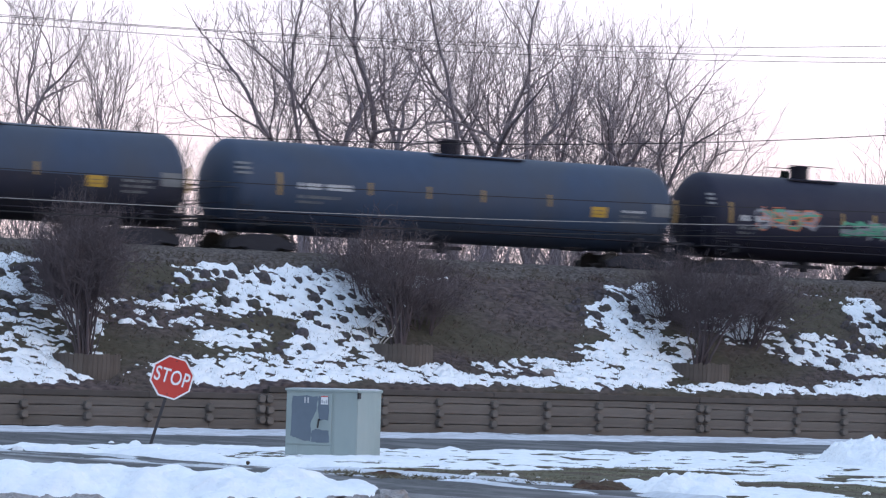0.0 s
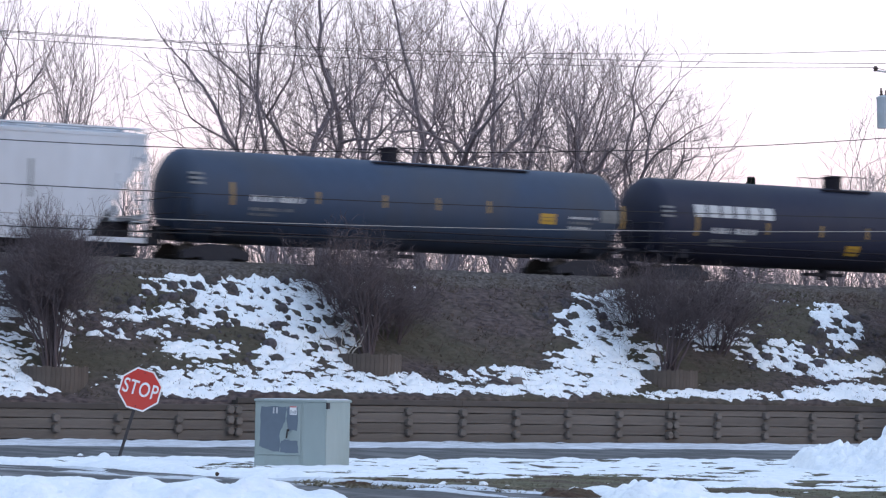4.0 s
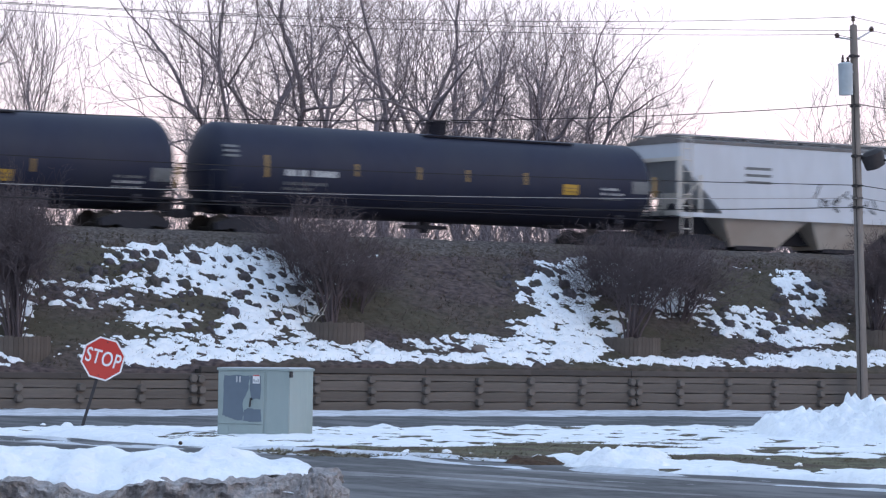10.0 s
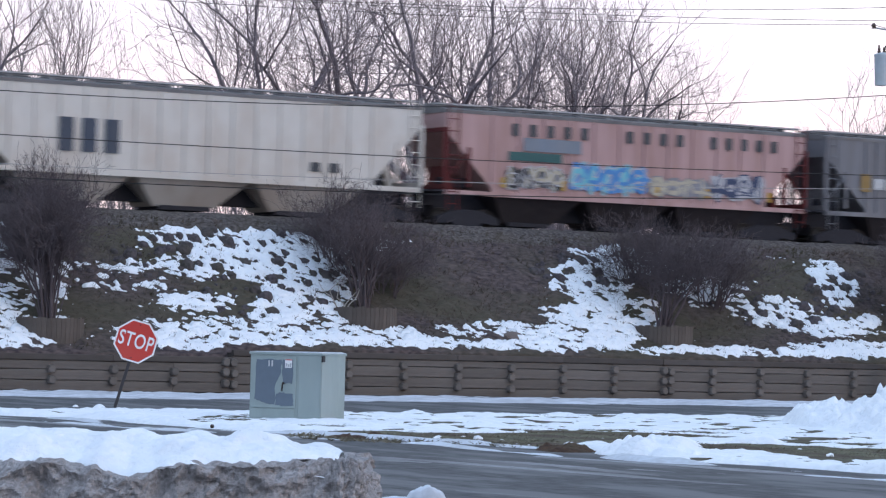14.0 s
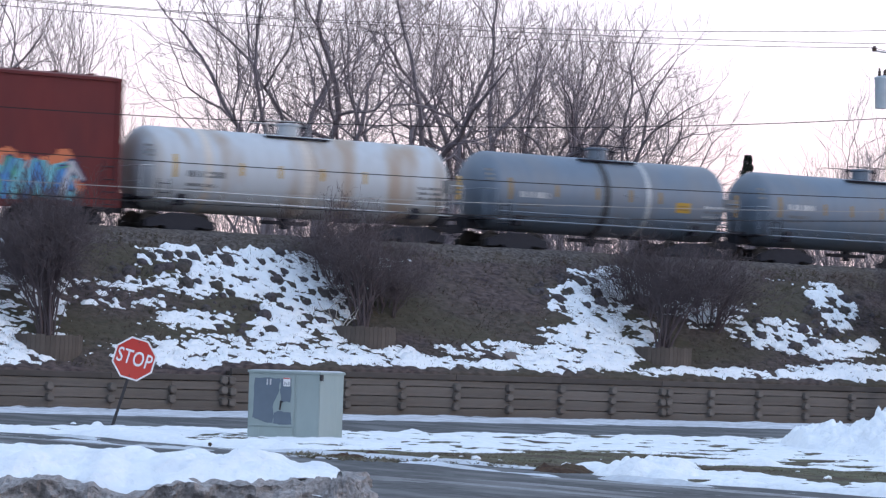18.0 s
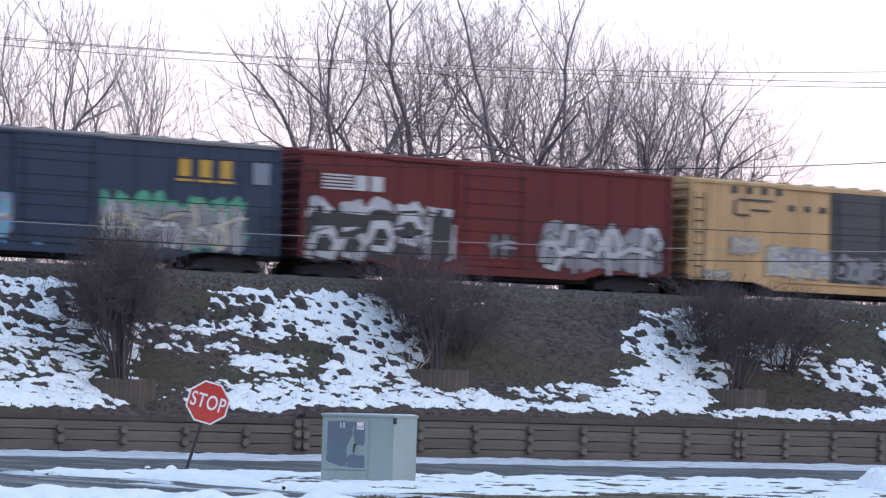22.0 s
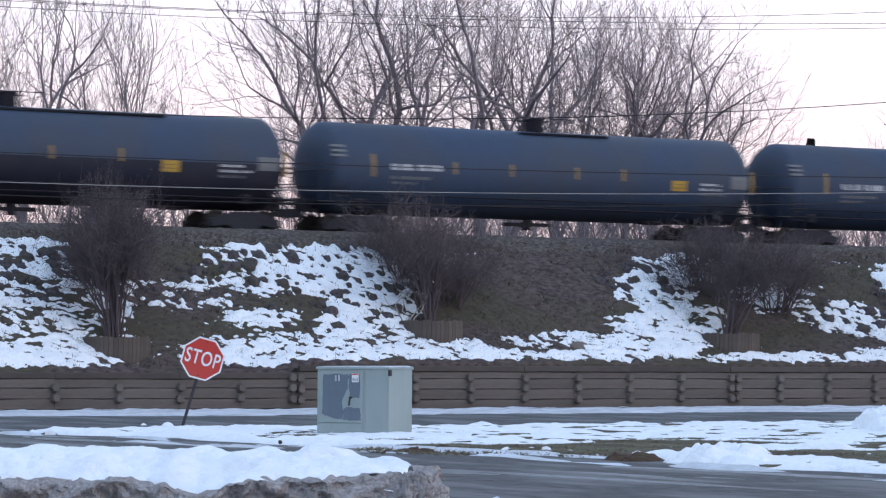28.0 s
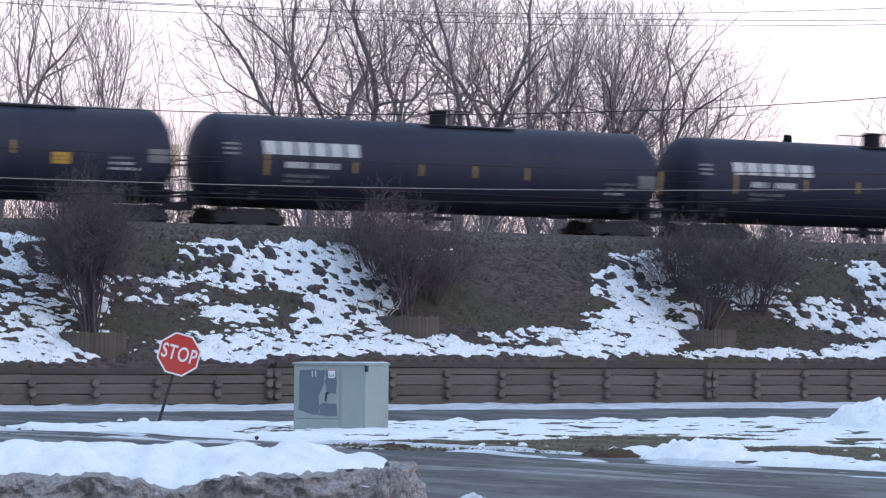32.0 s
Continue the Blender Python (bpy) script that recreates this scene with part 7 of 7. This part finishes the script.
for x in (-5.6, -5.0):
    flat_mark(c, x, x + 0.5, 2.1, 2.5, y - 0.056, M_STENCIL, "data_panel", "white data panel")
flat_mark(c, -6.2, -5.75, 2.0, 2.65, y - 0.056, M_ORG, "orange_plate")
for k in range(6):
    flat_mark(c, 1.2, 1.4, 2.0 + 0.35 * k, 2.2 + 0.35 * k, y - 0.056, M_STENCIL)
c, h, y = hopper_car(367.0, 383.62, "bright white covered hopper with grey scrawls", M_WHITEHOP, 9, 0, trough=M_WHITEHOP, sheet_low=1.0)
for k in range(3):
    flat_mark(c, -4.6, -3.8 + 0.1 * k, 3.2 - 0.35 * k, 3.4 - 0.35 * k, y, M_DIMSTENCIL)
r = random.Random(8)
for x0 in (-1.9, 0.3):
    bm = bmesh.new()
    for k in range(14):
        x, z = x0 + k * 0.09, 2.1 + r.uniform(-0.3, 0.35)
        rod(bm, (x, y - 0.008, z), (x + r.uniform(-0.15, 0.2), y - 0.008, z + r.uniform(-0.45, 0.45)), 0.028, n=4)
    part("spray_paint", bm, SPRAY["grey"], c, "scrawled grey graffiti")
flat_mark(c, 4.4, 4.8, 2.3, 2.5, y, M_DARKMARK, "plate")
c, h, y = boxcar(383.62, 402.33, "tall brown-red boxcar with blue and orange graffiti", M_OXIDE, 1, top=5.02, door=(0.40, 0.62), ribs=0, roof=M_OXIDE, low=1.0)
spray(c, -7.6, -2.2, 0.77, 2.02, y + 0.03, ("aqua", "blue", "white"), "navy", 51, None, 7, "orange")
spray(c, 2.3, 7.4, 0.72, 2.02, y + 0.03, ("aqua", "blue", "white", "green"), "navy", 52, None, 6, "orange")
for x in (-1.0, 1.0):
    flat_mark(c, x, x + 1.0, 4.15, 4.28, y - 0.07, M_STENCIL)
bm = bmesh.new()
box(bm, -h + 0.35, -h + 0.47, -1.56, 1.47, 4.24, 4.80)
part("end_band", bm, M_WHITE, c, "white painted top of the car's end")
for x in (-2.2, 0.5, 0.9, -1.5):
    flat_mark(c, x, x + 0.2, 1.9, 2.05, y - 0.09, M_STENCIL)
white = dict(rails=M_STENCIL, sill=M_STENCIL, housing="valves", bars=M_YEL, placard=False)
tank_car(401.85, 414.92, "rust-stained white tank car with brown streaks", M_WHITETANK, rad=1.38, dome=0.0, seed=21, bright=M_DIMSTENCIL, bands=((0.1, 0.35, M_CREAM), (-3.6, 0.3, M_CREAM)), **white)
tank_car(414.92, 426.7, "grey-blue tank car with a pale band", M_GREYTANK, rad=1.38, dome=0.02, seed=22, housing="valves", bands=((1.5, 0.16, M_STENCIL), (-0.3, 0.3, M_DARKMARK)), sill=M_GREYTANK)
tank_car(426.7, 438.2, "grey-blue tank car with a yellow placard", M_GREYTANK, rad=1.36, dome=0.1, seed=23, housing="valves", sill=M_GREYTANK)
c, h, y = open_hopper(438.3, 451.85, "black open-top coal hopper with worn yellow lettering", M_COAL)
letters(c, 3.0, 5.6, 2.42, 3.02, y, M_YEL, 3, gap=0.46)
letters(c, 3.0, 5.6, 2.20, 2.29, y, M_YEL, 3, gap=0.2)
for z, marks in ((2.52, (0, 0.28, 0.85, 1.12)), (1.98, (0, 0.28, 0.82, 1.1, 1.62, 1.9))):
    for x in marks:
        flat_mark(c, -3.3 + x, -3.1 + x, z, z + 0.24, y, M_ORG, "lettering_block")
for x, z in ((-4.25, 1.1), (-2.0, 1.0), (0.65, 0.95), (2.75, 0.95), (4.9, 0.95)):
    flat_mark(c, x, x + 0.12, z, z + (0.75 if x < -4 else 0.4), y, M_ORG, "reflector_bar")
for k in range(3):
    flat_mark(c, 3.1, 3.6, 0.95 + 0.3 * k, 1.15 + 0.3 * k, y, M_DIMSTENCIL)
c, h, y = hopper_car(452.2, 469.15, "light blue covered hopper streaked with brown rust", M_RUSTBLUE, 10, 20, trough=M_ROOF)
flat_mark(c, -5.9, -4.0, 1.98, 2.68, y - 0.056, M_CREAM, "white_panel", "faded white panel")
for x, z in ((4.0, 1.9), (4.7, 1.85), (2.0, 1.75), (5.6, 1.75)):
    flat_mark(c, x, x + 0.3, z, z + 0.25, y - 0.056, M_DARKMARK if x < 4.5 else M_STENCIL, "plate")
c, h, y = boxcar(469.15, 484.94, "navy boxcar with yellow lettering and green graffiti", M_NAVY, 2, top=4.45, door=(0.38, 0.58), ribs=12)
letters(c, 3.7, 5.9, 3.02, 3.60, y - 0.002, M_YEL, 3, gap=0.46)
letters(c, 3.7, 5.9, 2.86, 2.94, y - 0.002, M_YEL, 3, gap=0.2)
for z in (2.35, 1.98, 1.7):
    letters(c, -6.0, -4.6, z, z + 0.22, y - 0.002, M_ORG, 4, gap=0.4)
spray(c, -4.6, -0.6, 0.67, 2.12, y - 0.004, ("grey", "aqua", "white"), "blue", 61)
spray(c, 1.2, 6.2, 0.67, 2.12, y - 0.004, ("grey", "white", "cream"), "black", 62, halo="green")
flat_mark(c, 6.5, 7.1, 2.9, 3.6, y - 0.002, M_GREYTANK, "data_panel")
c, h, y = boxcar(484.94, 500.35, "brown-red boxcar with a white emblem and graffiti", M_OXIDE, 3, roof=M_OXIDE, top=4.45, door=(0.40, 0.60), ribs=12)
for k in range(5):
    flat_mark(c, -6.55, -5.45 + 0.03 * k, 3.37 - 0.11 * k, 3.43 - 0.11 * k, y - 0.002, M_STENCIL, "emblem_stripe")
letters(c, -5.4, -4.2, 2.93, 3.43, y - 0.002, M_STENCIL, 2, "emblem_block", gap=0.25)
spray(c, -6.9, -1.6, 0.67, 2.32, y - 0.004, ("black", "white", "black"), "black", 63, None, 5, "white")
spray(c, 2.0, 6.9, 0.67, 2.32, y - 0.004, ("grey", "white", "white"), "black", 64, None, 6)
spray(c, -0.1, 0.8, 1.0, 1.8, y - 0.07, ("grey",), "black", 65, None, 2)
c, h, y = boxcar(500.35, 515.89, "faded yellow boxcar with a dark sliding door and graffiti", M_YELLOWBOX, 4, roof=M_YELLOWBOX, top=4.45, door=(0.42, 0.60), door_mat=M_DARKDOOR, ribs=12)
letters(c, -5.8, -3.2, 3.75, 4.0, y - 0.002, M_DARKMARK, 4, gap=0.6)
letters(c, -3.3, -1.2, 3.25, 3.45, y - 0.002, M_DARKMARK, 3, gap=0.6)
for x0, x1, z0, z1 in ((-5.3, -3.8, 3.5, 3.58), (-5.5, -5.4, 3.0, 3.5), (-5.4, -4.8, 2.95, 3.03), (-4.8, -3.9, 3.15, 3.23)):
    flat_mark(c, x0, x1, z0, z1, y - 0.002, M_DARKMARK, "emblem_line")
flat_mark(c, 3.9, 4.5, 3.3, 3.7, y - 0.002, M_STENCIL, "emblem", "white cross emblem")
for x in (3.2, 4.9, 6.3):
    flat_mark(c, x, x + 0.4, 3.45, 3.55, y - 0.002, M_DARKMARK)
spray(c, -4.0, -1.2, 0.77, 1.92, y - 0.004, ("cream", "white", "grey"), "grey", 66, None, 6)
spray(c, -1.0, 1.4, 0.82, 1.72, y - 0.07, ("grey", "black"), "grey", 67)
spray(c, 1.6, 4.6, 0.72, 1.62, y - 0.004, ("pink", "cream"), "grey", 68)
spray(c, -6.8, -5.6, 0.67, 1.0, y - 0.004, ("cream",), "grey", 69, None, 3)
spray(c, -5.6, -4.4, 1.62, 2.22, y - 0.004, ("cream",), "grey", 70, None, 3)
c, h, y = boxcar(515.89, 531.62, "faded orange boxcar with dark repainted panels and graffiti", M_ORANGE, 5, roof=M_ORANGE, top=4.45, door=(0.435, 0.61), ribs=13)
for x0, x1, z0, z1 in ((-6.2, -5.4, 1.6, 4.2), (-5.2, -4.3, 1.6, 4.2), (2.7, 5.4, 2.5, 4.15)):
    flat_mark(c, x0, x1, z0, z1, y - 0.002, M_DARKDOOR, "dark_panel", "dark repainted panel")
r = random.Random(4)
for k in range(16):
    x, z = r.choice((r.uniform(-6.0, -5.6), r.uniform(-5.0, -4.6), r.uniform(3.0, 5.0), r.uniform(3.0, 5.0))), r.uniform(2.75, 3.9)
    bm = bmesh.new()
    prism(bm, ragged([(x - 0.18, z - 0.08), (x - 0.05, z + 0.09), (x + 0.22, z + 0.05), (x + 0.1, z - 0.1)], k, 0.04, 3), y - 0.012 - 0.0004 * k, y - 0.008)
    part("repaint_patch", bm, M_BROWNHOP if k % 2 else M_BELLY, c)
for x in (-5.9, -5.0):
    for z in (2.2, 2.6):
        flat_mark(c, x, x + 0.3, z, z + 0.22, y - 0.012, M_STENCIL)
spray(c, -5.4, 0.2, 0.62, 2.02, y - 0.05, ("navy", "blue", "aqua"), "aqua", 71, None, 8)
spray(c, 1.7, 5.6, 0.72, 2.02, y - 0.016, ("cream", "white", "cream"), "grey", 72, None, 7, "violet")
spray(c, -6.4, -4.7, 1.12, 1.62, y - 0.016, ("grey",), "grey", 73)
spray(c, 5.5, 6.8, 0.92, 2.02, y - 0.016, ("blue", "grey"), "navy", 74, None, 3)
c, h, y = boxcar(531.62, 547.98, "maroon boxcar with pale graffiti along its sill", M_MAROON, 6, top=4.72, door=(0.42, 0.60), ribs=0, roof=M_MAROON)
spray(c, -6.9, -2.0, 0.62, 1.72, y + 0.03, ("grey", "white", "pink"), "grey", 75, None, 7)
spray(c, -1.3, 2.9, 0.62, 1.85, y - 0.07, ("cream", "black", "grey"), "black", 76, None, 9)
spray(c, 3.1, 7.2, 0.80, 1.55, y + 0.03, ("grey", "grey", "pink"), "grey", 77, None, 5)
for k in range(2):
    flat_mark(c, -6.7, -5.8, 1.78 + 0.3 * k, 2.0 + 0.3 * k, y + 0.045, M_DIMSTENCIL)
for k in range(13):
    flat_mark(c, -6.6 + k * 1.05, -6.1 + k * 1.05, 3.92, 3.96, y + 0.045, M_DIMSTENCIL, "dash")
flat_mark(c, -7.3, -6.8, 1.25, 1.45, y + 0.045, M_ORG, "reflector_bar")
flat_mark(c, 6.6, 7.1, 1.25, 1.45, y + 0.045, M_ORG, "reflector_bar")
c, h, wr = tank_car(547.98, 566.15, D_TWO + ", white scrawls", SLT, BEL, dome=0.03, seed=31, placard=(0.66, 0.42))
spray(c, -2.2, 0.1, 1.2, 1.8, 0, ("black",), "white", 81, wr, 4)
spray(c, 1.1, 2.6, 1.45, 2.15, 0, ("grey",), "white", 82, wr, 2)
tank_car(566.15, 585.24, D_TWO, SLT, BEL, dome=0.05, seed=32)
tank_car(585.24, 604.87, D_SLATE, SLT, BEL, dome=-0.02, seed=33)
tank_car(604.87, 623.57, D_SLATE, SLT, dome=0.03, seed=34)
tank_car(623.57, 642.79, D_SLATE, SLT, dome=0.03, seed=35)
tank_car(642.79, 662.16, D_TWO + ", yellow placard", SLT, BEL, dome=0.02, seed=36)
tank_car(662.16, 681.26, "blue-black tank car with a yellow placard", BLK, dome=0.04, seed=37)
tank_car(681.26, 700.15, "black tank car with a white company name", BLK, dome=0.04, seed=38, logo="wide", placard=False, drop=0.2)
tank_car(700.15, 719.0, "black tank car with a white company name and faded graffiti", BLK, dome=0.04, seed=39, logo="wide", placard=False, drop=0.2)


def motions():
    """The train rolls to the left at one speed; every wheelset turns with it."""
    for car, x in CARS:
        walk(car, [(0, pose(x, TRACK, RAIL)), (32, pose(x - 32 * SPEED, TRACK, RAIL))])
    for side, sets in WHEELS.items():
        step = math.degrees(SPEED / 30 / 0.457)
        walk(sets[0], [(k / 30, pose(side * 0.88, 0, 0.457, 0, -(k * step) % 360, 0)) for k in range(961)])
        keys = sets[0].animation_data
        for w in sets[1:]:
            w.rotation_mode = "QUATERNION"
            mine = w.animation_data_create()
            mine.action = keys.action
            mine.action_slot = keys.action_slot


motions()
